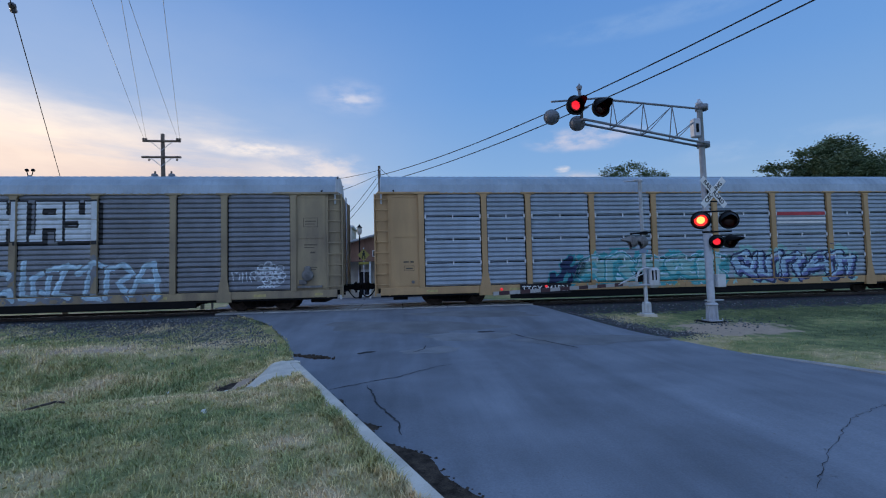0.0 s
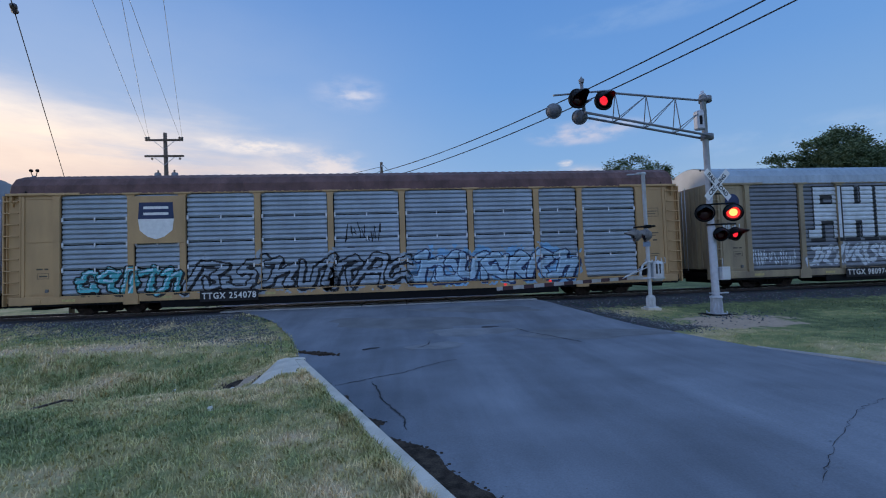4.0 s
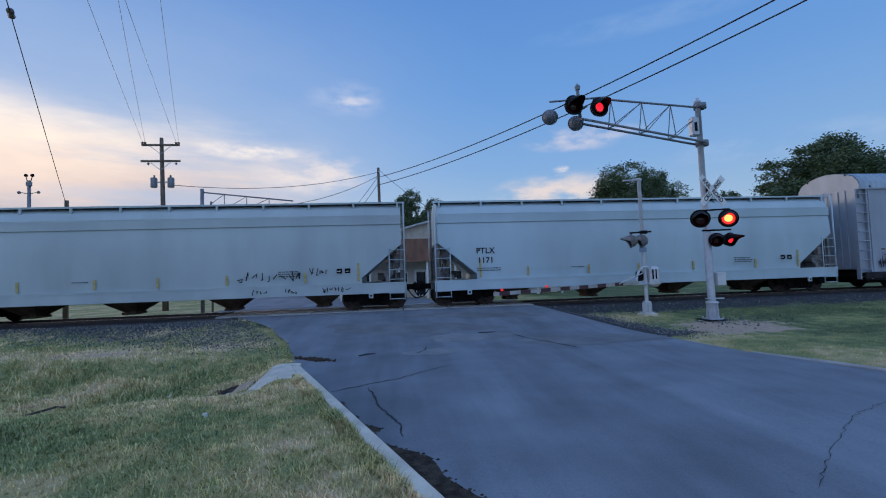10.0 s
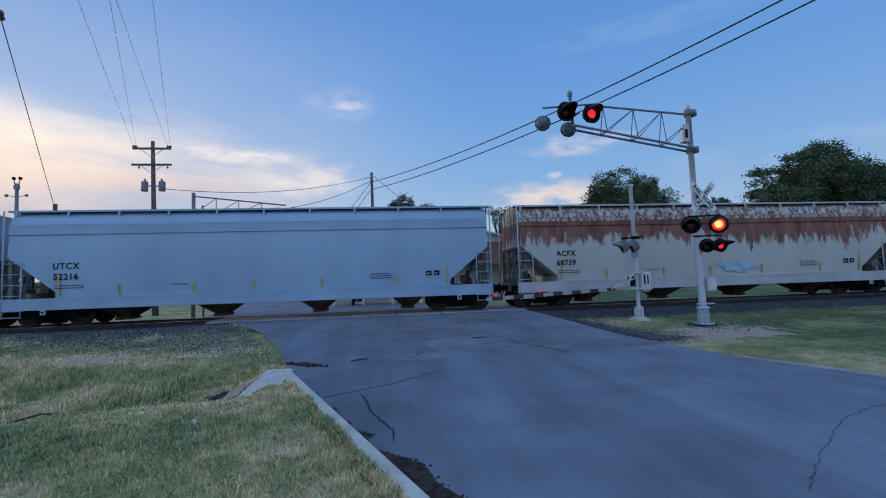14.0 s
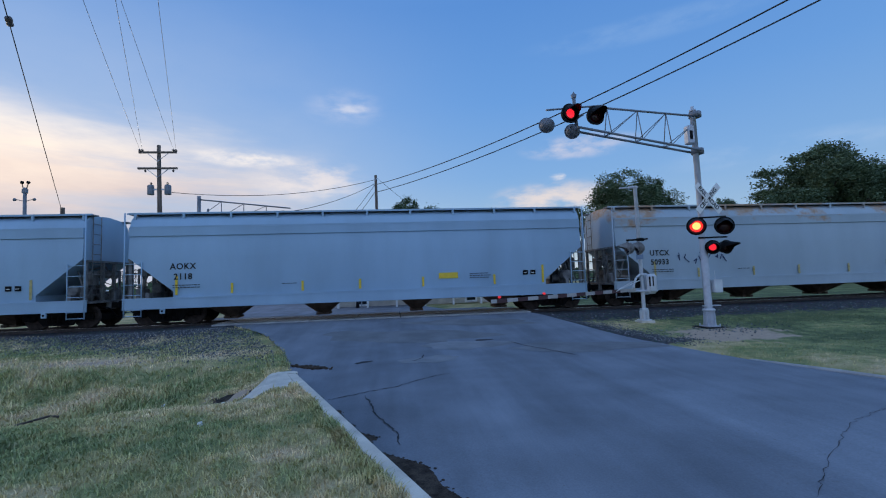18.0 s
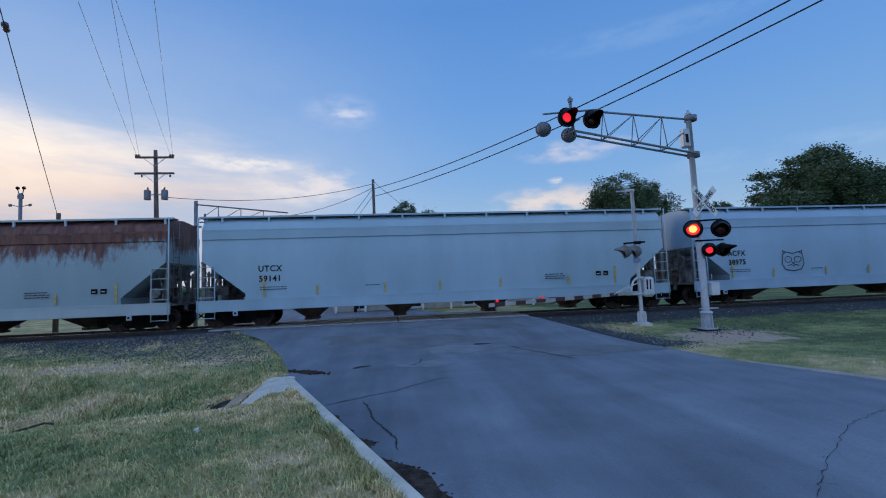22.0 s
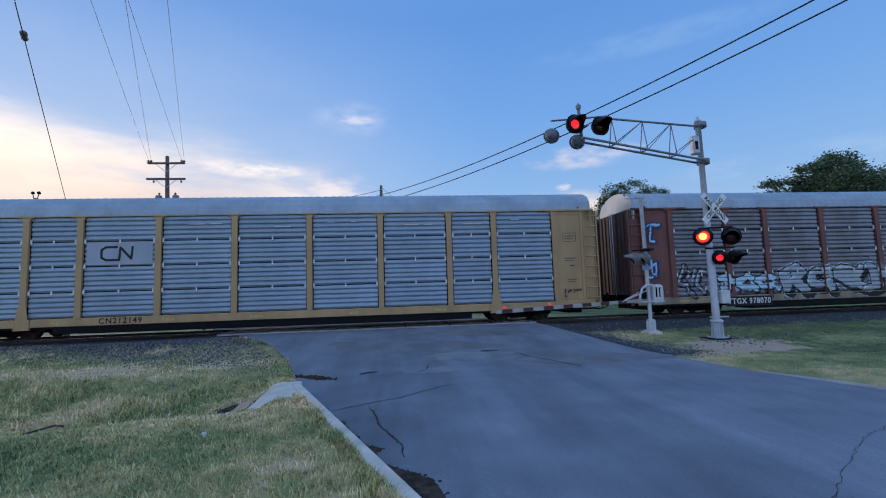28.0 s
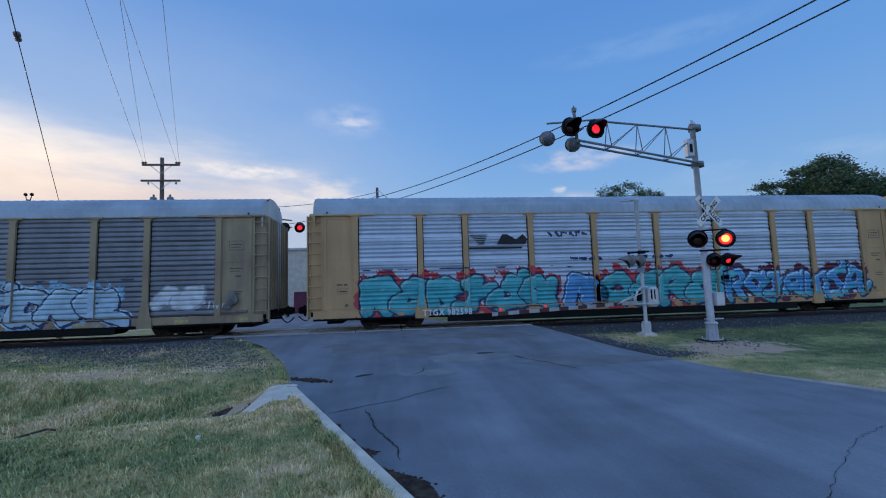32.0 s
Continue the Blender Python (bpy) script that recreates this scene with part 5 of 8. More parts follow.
def rack_stencil_low(g):
    """A small framed number low on the panel."""
    for a, b, c, d in ((0.3, 1.5, 0.72, 1.515), (0.3, 1.7, 0.72, 1.715), (0.3, 1.5, 0.315, 1.715), (0.705, 1.5, 0.72, 1.715), (0.36, 1.57, 0.64, 1.63), (0.32, 1.84, 0.46, 1.9), (0.52, 1.84, 0.74, 1.9)):
        g.box((a, -0.005, b), (c, -0.001, d))


def rack_ladder_mesh(g):
    """Recessed corner with seven rungs; runs from x = 0 to 0.62."""
    g.box((0.0, 0.1, 0.6), (0.62, 0.16, 4.7))
    g.box((-0.02, -0.02, 0.5), (0.05, 0.16, 4.7))
    g.box((0.57, -0.02, 0.5), (0.62, 0.16, 4.7))
    for i in range(9):
        g.tube((0.04, -0.045, 0.95 + i * 0.44), (0.58, -0.045, 0.95 + i * 0.44), 0.022, n=6)
        for x in (0.07, 0.55):
            g.box((x - 0.03, -0.05, 0.92 + i * 0.44), (x + 0.03, 0.03, 0.98 + i * 0.44))


def rack_end_mesh(g):
    """One leaf of the end doors; faces +x, from y = 0 to 1.52."""
    g.box((-0.04, 0.01, 0.95), (0.0, 1.53, 4.75), bev=0.01)


def door_rib_mesh(g):
    g.box((0.0, -0.035, 1.0), (0.05, 0.035, 4.7), bev=0.008)


def door_bar_mesh(g):
    g.tube((0.08, 0.12, 0.9), (0.08, 0.12, 4.8), 0.02, n=6)


def autorack(label, paint, sheet, roof, pitch=0.19, deep=0.05, seams=True, sill=None, gable=None, dark_sill=False, cap=None, brake=False):
    car = thing("autorack_car", pose(0, TRACK_Y, 0), label, "railcar", "train")
    SKINS[car.name] = (pitch, deep, seams)
    sill = sill or paint
    tag = f"{pitch}{deep}"

    # solid black core, added as the shaded inside seen through the panel gaps
    def core(g):
        g.box((-13.0, -1.47, 0.8), (13.0, 1.47, 4.7))
    put("rack_interior", kept("rack_interior", M_BLACK, core), car)
    put("roof", kept("roof", roof, roof_mesh), car)
    for side in (-1, 1):
        turn = 0 if side < 0 else 180
        for a, b in zip(BAYS, BAYS[1:]):
            w = b - a - 0.3
            rows = list(zip(ROWS_Z, ROWS_Z[1:])) if side < 0 else [(ROWS_Z[0], ROWS_Z[-1])]
            for z0, z1 in rows:
                gap = 0.034 if seams else 0.012
                me = kept(f"side_panel|{w:.2f}{z1 - z0:.2f}{tag}{seams}", sheet, ribbed(w, z1 - z0 - gap, pitch, deep))
                put("side_panel", me, car, (a + b) / 2, side * 1.57, z0, turn)
            if side < 0 and seams:
                def tab(g):
                    g.box((-0.025, -0.03, -0.09), (0.025, 0.0, 0.06))

                def hinge(g):
                    g.box((-0.035, -0.045, -0.1), (0.035, 0.0, 0.07), bev=0.012)
                for z in ROWS_Z[1:4]:
                    put("hinge_tab", kept("hinge_tab", M_TAB, tab), car, (a + b) / 2, side * 1.57, z, turn)
                    for x in (-w / 2 + 0.02, w / 2 - 0.02):
                        put("hinge_tab", kept("side_hinge", M_TAB, hinge), car, (a + b) / 2 + x, side * 1.57, z, turn)
        for i, x in enumerate(BAYS):
            fl = i in (1, 8)
            put("side_post", kept(f"side_post|{fl}", paint, lambda g, f=fl: post_mesh(g, f)), car, x, side * 1.58, 0, turn)
        for end in (-1, 1):
            near = side < 0
            flip = (end > 0) == near
            me = kept("corner_panel", paint, rack_door_mesh)
            ob = put("corner_panel", me, car, end * 11.72, side * 1.56, 0, turn)
            if not flip:
                ob.matrix_basis = ob.matrix_basis @ Matrix.Diagonal((-1, 1, 1, 1))
            if near:
                put("panel_trim", kept("panel_trim", paint, rack_trim_mesh), ob)
                put("latch", kept("latch", M_END_GEAR, rack_latch_mesh), ob)
                if brake and end > 0:
                    put("brake_gear", kept("brake_gear", M_END_GEAR, brake_gear_mesh), ob, label="dark hand brake wheel and gear")
                tagged(put("stencil", kept("stencil_rack", M_FAINT, rack_stencil_mesh) if end > 0 else kept("stencil_low", M_FAINT, rack_stencil_low), ob), kind="stuff")
            me = kept("corner_ladder", paint, rack_ladder_mesh)
            ob = put("corner_ladder", me, car, end * 13.02, side * 1.56, 0, turn)
            if not flip:
                ob.matrix_basis = ob.matrix_basis @ Matrix.Diagonal((-1, 1, 1, 1))

        def eave(g):
            g.box((-13.5, -0.05, 4.69), (-10.9, 0.05, 4.78), bev=0.01)
            g.box((10.9, -0.05, 4.69), (13.5, 0.05, 4.78), bev=0.01)
            g.box((-10.9, 0.0, 4.7), (10.9, 0.03, 4.76))
        put("eave_rail", kept("eave_rail", gable or paint, eave), car, 0, side * 1.6, 0, turn)

        def sill_shape(g):
            g.box((-13.4, -0.03, 0.52), (13.4, 0.05, 0.82), bev=0.01)
            # black lower strips stand in for the shade beneath the sill
            g.box((-8.0, 0.0, 0.24), (8.0, 0.05, 0.53), 1)
            g.box((-13.4, 0.02, 0.44), (13.4, 0.06, 0.53), 1)
            for x in (-12.4, -9.9, -5.7, -2.9, 0, 2.9, 5.7, 9.9, 12.4):
                g.box((x - 0.12, -0.045, 0.56), (x + 0.12, -0.03, 0.7))
        if side < 0:
            for x in (-11.3, -7.8, -3.9, -0.6, 3.1, 6.7, 10.4, 12.6):
                put("reflector", kept("reflector", M_STRIPE_OLD, lambda g: g.box((-0.23, -0.005, 0.6), (0.23, 0.0, 0.7))), car, x, -1.612, label="yellow reflective strip")
        put("side_sill", kept("side_sill", (M_SILL_BLACK if dark_sill else sill, M_BLACK), sill_shape), car, 0, side * 1.58, 0, turn)
    for end in (-1, 1):
        def gable_end(g):
            sec = [(-a, b) for a, b in ROOF_SECTION] + [(a, b) for a, b in reversed(ROOF_SECTION[:-1])]
            g.prism([(-1.53, 4.3)] + sec + [(1.53, 4.3)], "x", 0.0, 0.07)
        put("end_gable", kept("end_gable", cap or gable or paint, gable_end), car, end * 13.31, 0, 0, 0 if end > 0 else 180)
        for s in (-1, 1):
            ob = put("corner_brace", kept("corner_brace", M_BLACK, corner_brace_mesh), car)
            ob.matrix_basis = pose(end * 13.42, 0, 0) @ Matrix.Diagonal((-end, s, 1, 1))
            leaf = put("end_door", kept("end_door", (gable or paint), rack_end_mesh), car, end * 13.55, 0, 0, 0 if end > 0 else 180)
            leaf.matrix_basis = leaf.matrix_basis @ Matrix.Diagonal((1, s, 1, 1))
            for k in (0.35, 0.7, 1.05, 1.4):
                put("door_rib", kept("door_rib", (gable or paint), door_rib_mesh), leaf, 0, k)
            put("lock_bar", kept("lock_bar", M_STEEL_GALV, door_bar_mesh), leaf)

    def deck(g):
        g.box((-13.5, -1.5, 0.62), (13.5, 1.5, 0.8))
        g.prism([(-7.9, 0.62), (-7.2, 0.15), (7.2, 0.15), (7.9, 0.62)], "y", -0.5, 0.5)
        g.prism([(-7.9, 0.62), (-7.2, 0.22), (7.2, 0.22), (7.9, 0.62)], "y", -1.46, -1.38)
        g.prism([(-7.9, 0.62), (-7.2, 0.22), (7.2, 0.22), (7.9, 0.62)], "y", 1.38, 1.46)
        for x in (-12.6, -11.2, 11.2, 12.6):
            g.box((x - 0.3, -1.2, 0.3), (x + 0.3, 1.2, 0.62))
    put("flat_deck", kept("flat_deck", M_DARK_IRON, deck), car)
    for s in (-1, 1):
        truck(car, s * 10.26)
    couplers(car, 13.6)
    return car


# covered hoppers
HOP_SECTION = [(1.5, 1.08), (1.54, 1.6), (1.56, 2.2), (1.555, 2.7), (1.525, 3.15), (1.475, 3.5), (1.53, 3.52), (1.535, 3.85), (1.47, 3.9), (1.38, 4.16), (1.18, 4.34), (0.8, 4.44), (0.0, 4.5)]


def hop_end(z):
    return 9.12 if z > 2.68 else 7.5 + (9.12 - 7.5) * max(0, (z - 1.35) / 1.33) if z > 1.35 else 7.5


def hopper_body(g, e=0.0):
    sec = HOP_SECTION + [(-a, b) for a, b in reversed(HOP_SECTION[:-1])]
    # extra rings where the end slope breaks
    sec2 = []
    for (a, b), (c, d) in zip(sec, sec[1:]):
        sec2.append((a, b))
        for zz in ((1.35, 2.68) if d > b else (2.68, 1.35)):
            if min(b, d) < zz < max(b, d):
                k = (zz - b) / (d - b)
                sec2.append((a + (c - a) * k, zz))
    sec2.append(sec[-1])
    us = [-1 + 2 * i / 40 for i in range(41)]
    vs = [(u * (hop_end(z) + e), y, z) for y, z in sec2 for u in us]
    n = len(us)
    g.add(vs, [(j * n + i, j * n + i + 1, (j + 1) * n + i + 1, (j + 1) * n + i) for j in range(len(sec2) - 1) for i in range(n - 1)], 0, True)
    m = len(sec2)
    for i in (0, n - 1):
        ring = [vs[j * n + i] for j in range(m)]
        fs = [(j, j + 1, m - 2 - j, m - 1 - j) for j in range((m - 1) // 2)]
        g.add(ring, [f for f in fs if len(set(f)) == 4] + ([((m - 1) // 2 - 1, (m - 1) // 2, (m - 1) // 2 + 1)] if m % 2 else []))


def hopper_sill(g, e=0.0):
    g.box((-9.3 - e, -0.03, 0.68), (9.3 + e, 0.06, 1.1), bev=0.012)
    g.box((-9.3 - e, -0.045, 1.06), (9.3 + e, 0.06, 1.12))
    for x in (-7.85 - e, 7.85 + e):
        g.box((x - 0.09, -0.05, 0.5), (x + 0.09, 0.02, 0.72), bev=0.015)
        g.tube((x, -0.055, 0.6), (x, -0.048, 0.6), 0.045, n=10, slot=1)


def hopper_bay(g):
    a, b = (0.82, 1.25, 0.8), (0.2, 0.3, 0.22)
    vs = [(sx * q[0], sy * q[1], q[2]) for q in (a, b) for sx, sy in ((-1, -1), (1, -1), (1, 1), (-1, 1))]
    g.add(vs, [(0, 1, 5, 4), (1, 2, 6, 5), (2, 3, 7, 6), (3, 0, 4, 7), (4, 5, 6, 7), (0, 3, 2, 1)])
    g.box((-0.28, -0.42, 0.14), (0.28, 0.42, 0.24), bev=0.01)
    g.tube((0, -0.6, 0.19), (0, -0.42, 0.19), 0.05)
    g.box((-0.86, -1.3, 0.76), (0.86, 1.3, 0.84))


def hopper_ladder(g):
    """Ladder and corner post of one end; x grows to the car's end, from 0 at the inner stile."""
    g.tube((0.0, -0.02, 0.4), (0.0, -0.02, 2.5), 0.022, n=6)
    g.tube((0.62, -0.02, 0.4), (0.62, -0.02, 4.42), 0.03, n=6)
    for z in (0.44, 0.84, 1.24, 1.64, 2.04, 2.44):
        g.tube((0.0, -0.02, z), (0.62, -0.02, z), 0.016, n=6)
    g.box((-0.04, -0.03, 0.66), (0.66, 0.05, 0.72))


def hopper_end_gear(g):
    """End platform, ladder, brake wheel, cylinder, pipes; faces +x."""
    g.box((-1.2, -1.5, 0.98), (0.1, 1.5, 1.06))
    g.box((-1.6, -0.2, 0.7), (0.15, 0.2, 1.0))
    for y in (-1.1, -0.6):
        g.tube((0.0, y, 1.06), (0.0, y, 4.4), 0.02, n=6)
    for i in range(8):
        g.tube((0.0, -1.1, 1.3 + i * 0.4), (0.0, -0.6, 1.3 + i * 0.4), 0.016, n=6)
    g.lathe([(0.26, 0.0), (0.28, 0.02), (0.26, 0.04), (0.24, 0.02), (0.26, 0.0)], (0.05, 0.75, 2.0), (1, 0, 0), 16)
    for a in range(4):
        q = a * math.pi / 4
        g.tube((0.07, 0.75 - 0.25 * math.cos(q), 2.0 - 0.25 * math.sin(q)), (0.07, 0.75 + 0.25 * math.cos(q), 2.0 + 0.25 * math.sin(q)), 0.012, n=5)
    g.tube((-0.05, 0.75, 1.1), (-0.05, 0.75, 2.3), 0.04)
    g.box((-0.35, 0.5, 1.06), (-0.05, 1.0, 1.5), bev=0.03)
    g.tube((-1.1, -0.5, 1.35), (-0.5, -0.5, 1.35), 0.16, n=10)
    g.box((-0.7, 0.0, 1.1), (-0.35, 0.35, 1.7), bev=0.03)
    for y in (-0.9, -0.2, 0.3, 1.2):
        g.tube((-0.3, y, 1.06), (-0.75, y, 2.6), 0.03, n=6)
    g.path([(-0.2, -1.2, 1.1), (-0.25, -0.3, 1.9), (-0.2, 0.4, 1.7), (-0.3, 1.3, 2.2)], 0.02, 5)
    g.box((-0.95, -1.42, 2.58), (0.0, 1.42, 2.66))
    g.tube((-0.62, -1.25, 1.5), (-0.62, -0.1, 1.5), 0.2, n=12)
    g.tube((-0.45, 0.1, 2.15), (-0.45, 1.2, 2.15), 0.17, n=12)
    g.box((-0.75, -1.35, 1.06), (-0.6, 1.35, 1.32))
    for y in (-1.36, -0.35, 0.4, 1.36):
        g.box((-0.14, y - 0.05, 1.06), (-0.02, y + 0.05, 2.6))
    for z in (1.55, 2.1):
        g.tube((-0.06, -1.4, z), (-0.06, 1.4, z), 0.02, n=5)
    g.path([(-0.3, -1.3, 1.2), (-0.45, -0.7, 2.3), (-0.3, 0.2, 2.45), (-0.4, 1.3, 1.4)], 0.03, 5)
    g.box((-0.4, -0.95, 1.7), (-0.15, -0.45, 2.25), bev=0.03)


def hopper_roof_gear(g, e=0.0):
    """Running board of grating with its brackets and a row of round-cornered hatches."""
    for s in (-1, 1):
        g.box((-9.3 - e, s * 1.12 - 0.2, 4.41), (9.3 + e, s * 1.12 + 0.2, 4.45))
        g.box((-9.3 - e, s * 1.33 - 0.02, 4.4), (9.3 + e, s * 1.33 + 0.02, 4.47), 1)
        for i in range(11):
            x = -9.0 + 1.8 * i
            g.box((x - 0.04, s * 1.34 - 0.03, 4.2), (x + 0.04, s * 1.34 + 0.025, 4.4), 1)
    g.box((-8.6, -0.36, 4.46), (8.6, 0.36, 4.54), bev=0.02)


TRUCK_AT = 7.95
STRIPES = [-7.36, -5.3, -2.6, -0.33, 2.24, 5.25, 7.36]


def hopper(label, paint, mark, number, stripe, ink, sill=None, two_line=True, e=0.0):
    car = thing("hopper_car", pose(0, TRACK_Y, 0), label, "railcar", "train")
    sill = sill or paint
    fresh = (f"tank_body|{e}", (paint.name,)) not in CACHE
    tank = kept(f"tank_body|{e}", paint, lambda g: hopper_body(g, e))
    if fresh:
        bm = bmesh.new()
        bm.from_mesh(tank)
        bmesh.ops.remove_doubles(bm, verts=bm.verts[:], dist=0.0005)
        for rim in bm.edges:
            a, b = (p.co.z for p in rim.verts)
            if abs(a - b) < 1e-4 and 3.45 < a < 3.95:
                rim.smooth = False
        bm.to_mesh(tank)
        bm.free()
    tank = put("tank_body", tank, car)
    for s in (-1, 1):
        put("roof_angle", kept(f"roof_angle|{e}", paint, lambda g: g.box((-9.1 - e, -0.02, 3.84), (9.1 + e, 0.015, 3.9))), tank, 0, s * 1.52)
    put("roof_walk", kept(f"roof_walk|{e}", (M_WALK, sill), lambda g: hopper_roof_gear(g, e)), car)
    for s in (-1, 1):
        put("side_sill", kept(f"side_sill_hopper|{e}", (sill, M_BLACK), lambda g: hopper_sill(g, e)), car, 0, s * 1.58, 0, 0 if s < 0 else 180)
        for end in (-1, 1):
            ob = put("corner_ladder", kept("corner_ladder_hopper", sill, hopper_ladder), car, end * (8.62 + e), s * 1.57)
            ob.matrix_basis = ob.matrix_basis @ Matrix.Diagonal((end, -s, 1, 1))
    for end in (-1, 1):
        put("end_platform", kept("end_platform", M_END_GEAR, hopper_end_gear), car, end * (9.2 + e), 0, 0, 0 if end > 0 else 180)
        truck(car, end * (TRUCK_AT + e))
    for x in (-5.75, -2.0, 2.0, 5.75):
        put("discharge_hopper", kept("discharge_hopper", M_CHUTE, hopper_bay), car, x, label="rusty brown discharge chute")

    def spine(g):
        g.box((-9.2 - e, -0.25, 0.72), (9.2 + e, 0.25, 1.05))
    put("centre_sill", kept(f"centre_sill|{e}", M_DARK_IRON, spine), car)
    for x in STRIPES:
        h = 0.75 if abs(x) > 7 else 0.4

        def bar(g, h=h):
            g.box((-0.045, -0.004, 0), (0.045, 0.004, h))
        put("reflector_stripe", kept(f"reflector_stripe|{h}", stripe, bar), car, x, -1.566, 1.2, label="yellow reflector stripe")
    couplers(car, 9.3 + e)
    y = -1.572
    if two_line:
        lettering(mark, 0.33, ink, car, -7.12, y, 2.3, 0.95, 0.008, 1.12)
        lettering(number, 0.33, ink, car, -7.12, y, 1.9, 0.95, 0.008, 1.12)
    else:
        lettering(mark + " " + number, 0.32, ink, car, -6.6, y, 1.78, 0.95, 0.008, 1.04)

    def small(g):
        dash = random.Random(3)
        for x0, z0, wide, count in ((-7.5, 1.56, 0.95, 2), (4.2, 1.66, 0.8, 3), (-3.4, 1.5, 0.5, 1)):
            for k in range(count):
                x = x0
                while x < x0 + wide:
                    w = dash.uniform(0.05, 0.14)
                    g.box((x, -0.003, z0 - k * 0.09), (x + w, 0.003, z0 + 0.028 - k * 0.09))
                    x += w + 0.03
    tagged(put("stencil", kept("stencil", ink, small), car, 0, y), kind="stuff")

    def boxes(g):
        for x in (6.45, 6.78):
            g.box((x + 0.04, -0.003, 1.55), (x + 0.26, 0.003, 1.74))
        for x in (6.52, 6.85):
            g.box((x, -0.006, 1.62), (x + 0.13, -0.003, 1.645), 1)
    put("data_panel", kept("data_panel", (M_BLACK, M_WHITE), boxes), car, 0, y, label="black stencilled data panel")
    return car


# ---- the train, front car first ----
COUPLINGS = [-1.45, -30.0, -58.57, -87.04, -106.85, -126.57, -146.33, -165.95, -185.72, -205.64, -225.45, -246.36, -265.73, -294.6, -323.15, -352.1]
CENTRES = [(a + b) / 2 for a, b in zip([27.1] + COUPLINGS, COUPLINGS + [-380.6])]
TRAIN = []


def on_train(car):
    x = CENTRES[len(TRAIN)]
    car.matrix_basis = pose(x, TRACK_Y, 0)
    TRAIN.append((car, x))
    return car


def plate(car, body, x, z=0.62, size=0.34, back=True, ink=None, w=None):
    """Reporting mark on the side sill."""
    if back:
        g = Geo()
        w = w or 0.2 * len(body)
        g.box((-w / 2, -0.004, -size * 0.62), (w / 2, 0.004, size * 0.62))
        put("number_panel", g.mesh("number_panel", M_SILL_BLACK), car, x, -1.695, z)
    lettering(body, size, ink or M_WHITE, car, x, -1.705, z, 0.9, 0.006, 1.15)


# 1: yellow rack with grey panels, turquoise lettering low down
car = on_train(autorack("yellow autorack car with grey ribbed panels and turquoise graffiti", M_YELLOW, M_SHEET_MID, M_ROOF_SHEET, gable=M_YELLOW, cap=M_ROOF_PALE))
graffiti(car, -5.9, -5.0, 0.72, 1.9, 1, M_NAVY, M_TEAL_DARK, None, 18, 0.2, 0.6)
graffiti(car, -5.0, 1.8, 0.72, 2.0, 5, M_MINT, M_TEAL_DARK, M_ICE, 11, 0.24, cloud=M_TEAL, shade=M_TEAL, rim=M_ICE)
graffiti(car, 2.2, 8.2, 0.7, 2.05, 5, M_SPRAY_BLUE, M_NAVY, M_ICE, 12, 0.17, cloud=M_MINT, shade=M_INDIGO, line=0.07)
plate(car, "TTGX 941521", -6.5)
g = Geo()
for k, (z0, z1) in enumerate(((3.35, 3.5), (3.15, 3.25), (2.98, 3.08))):
    g.box((4.5, -0.005, z0), (6.95, 0.0, z1), 0 if k == 0 else 1)
put("striped_decal", g.mesh("striped_decal", M_RED, M_WHITE), car, 0, -1.6, 0.3, label="red and white striped decal")

# 2: weathered rack with tall white block letters
car = on_train(autorack("weathered yellow autorack car with white block-letter graffiti", M_YELLOW_OLD, M_SHEET_DARK, M_ROOF_SHEET, seams=False, deep=0.04, cap=M_ROOF_PALE, brake=True))


def block_letters(car, word, x0, z0, w, h, gap):
    """Square-cut letters on a grid of 4 by 5, with a dark drop edge and a shaded foot."""
    shapes = {"A": "01111 01001 01111 01111 01001 11001", "K": "11011 11011 11111 11111 11011 11011", "E": "11111 11000 11111 11001 11000 11111", "R": "11100 10100 11100 11110 10110 10111",
              "H": "11011 11011 11111 11111 11011 11011", "Y": "11011 11011 11111 00111 11111 11111"}

    wall = Wall(car, x0 - 0.3, x0 + len(word) * (w + gap) + 0.4, z0 - 0.3, z0 + h + 0.2, 0.025)
    rnd = random.Random(len(word) + int(h * 10))
    for i, ch in enumerate(word):
        cells = [(x0 + i * (w + gap) + c * w / 5, z0 + (5 - r) * h / 6) for r, row in enumerate(shapes[ch].split()) for c, bit in enumerate(row) if bit == "1"]
        for k, dx, dz, slot in ((0.06, 0.13, -0.1, 0), (0.06, 0.0, 0.0, 0), (0.0, 0.0, 0.0, 1)):
            for x, z in cells:
                wall.lay((wall.X > x - k + dx) & (wall.X < x + w / 5 + k + dx) & (wall.Z > z - k + dz) & (wall.Z < z + h / 6 + k + dz), slot, i)
    wall.finish((M_INK, M_SILVER), "graffiti_letter", "stuff")


block_letters(car, "AKER", -8.7, 2.2, 1.6, 2.35, 0.16)
block_letters(car, "EHAY", -0.55, 2.95, 1.16, 1.5, 0.1)
graffiti(car, -8.7, -4.7, 0.95, 1.95, 7, M_SILVER, M_SHEET_DARK, None, 21, 0.2, 0.5, line=0.04)
graffiti(car, -4.25, -1.6, 0.9, 2.1, 4, M_SILVER, M_SPRAY_BLUE, None, 22, 0.36, 0.0, cloud=M_SPRAY_BLUE)
graffiti(car, -1.5, 6.6, 0.62, 2.1, 8, M_SPRAY_BLUE, M_SHEET_DARK, M_ICE, 23, 0.14, cloud=M_SHEET_DARK, line=0.05)
scrawl(car, -11.6, -9.4, 1.0, 1.75, 16, M_SILVER, 24, 0.035)
scrawl(car, -12.9, -12.1, 2.2, 3.0, 8, M_SILVER, 25, 0.04)
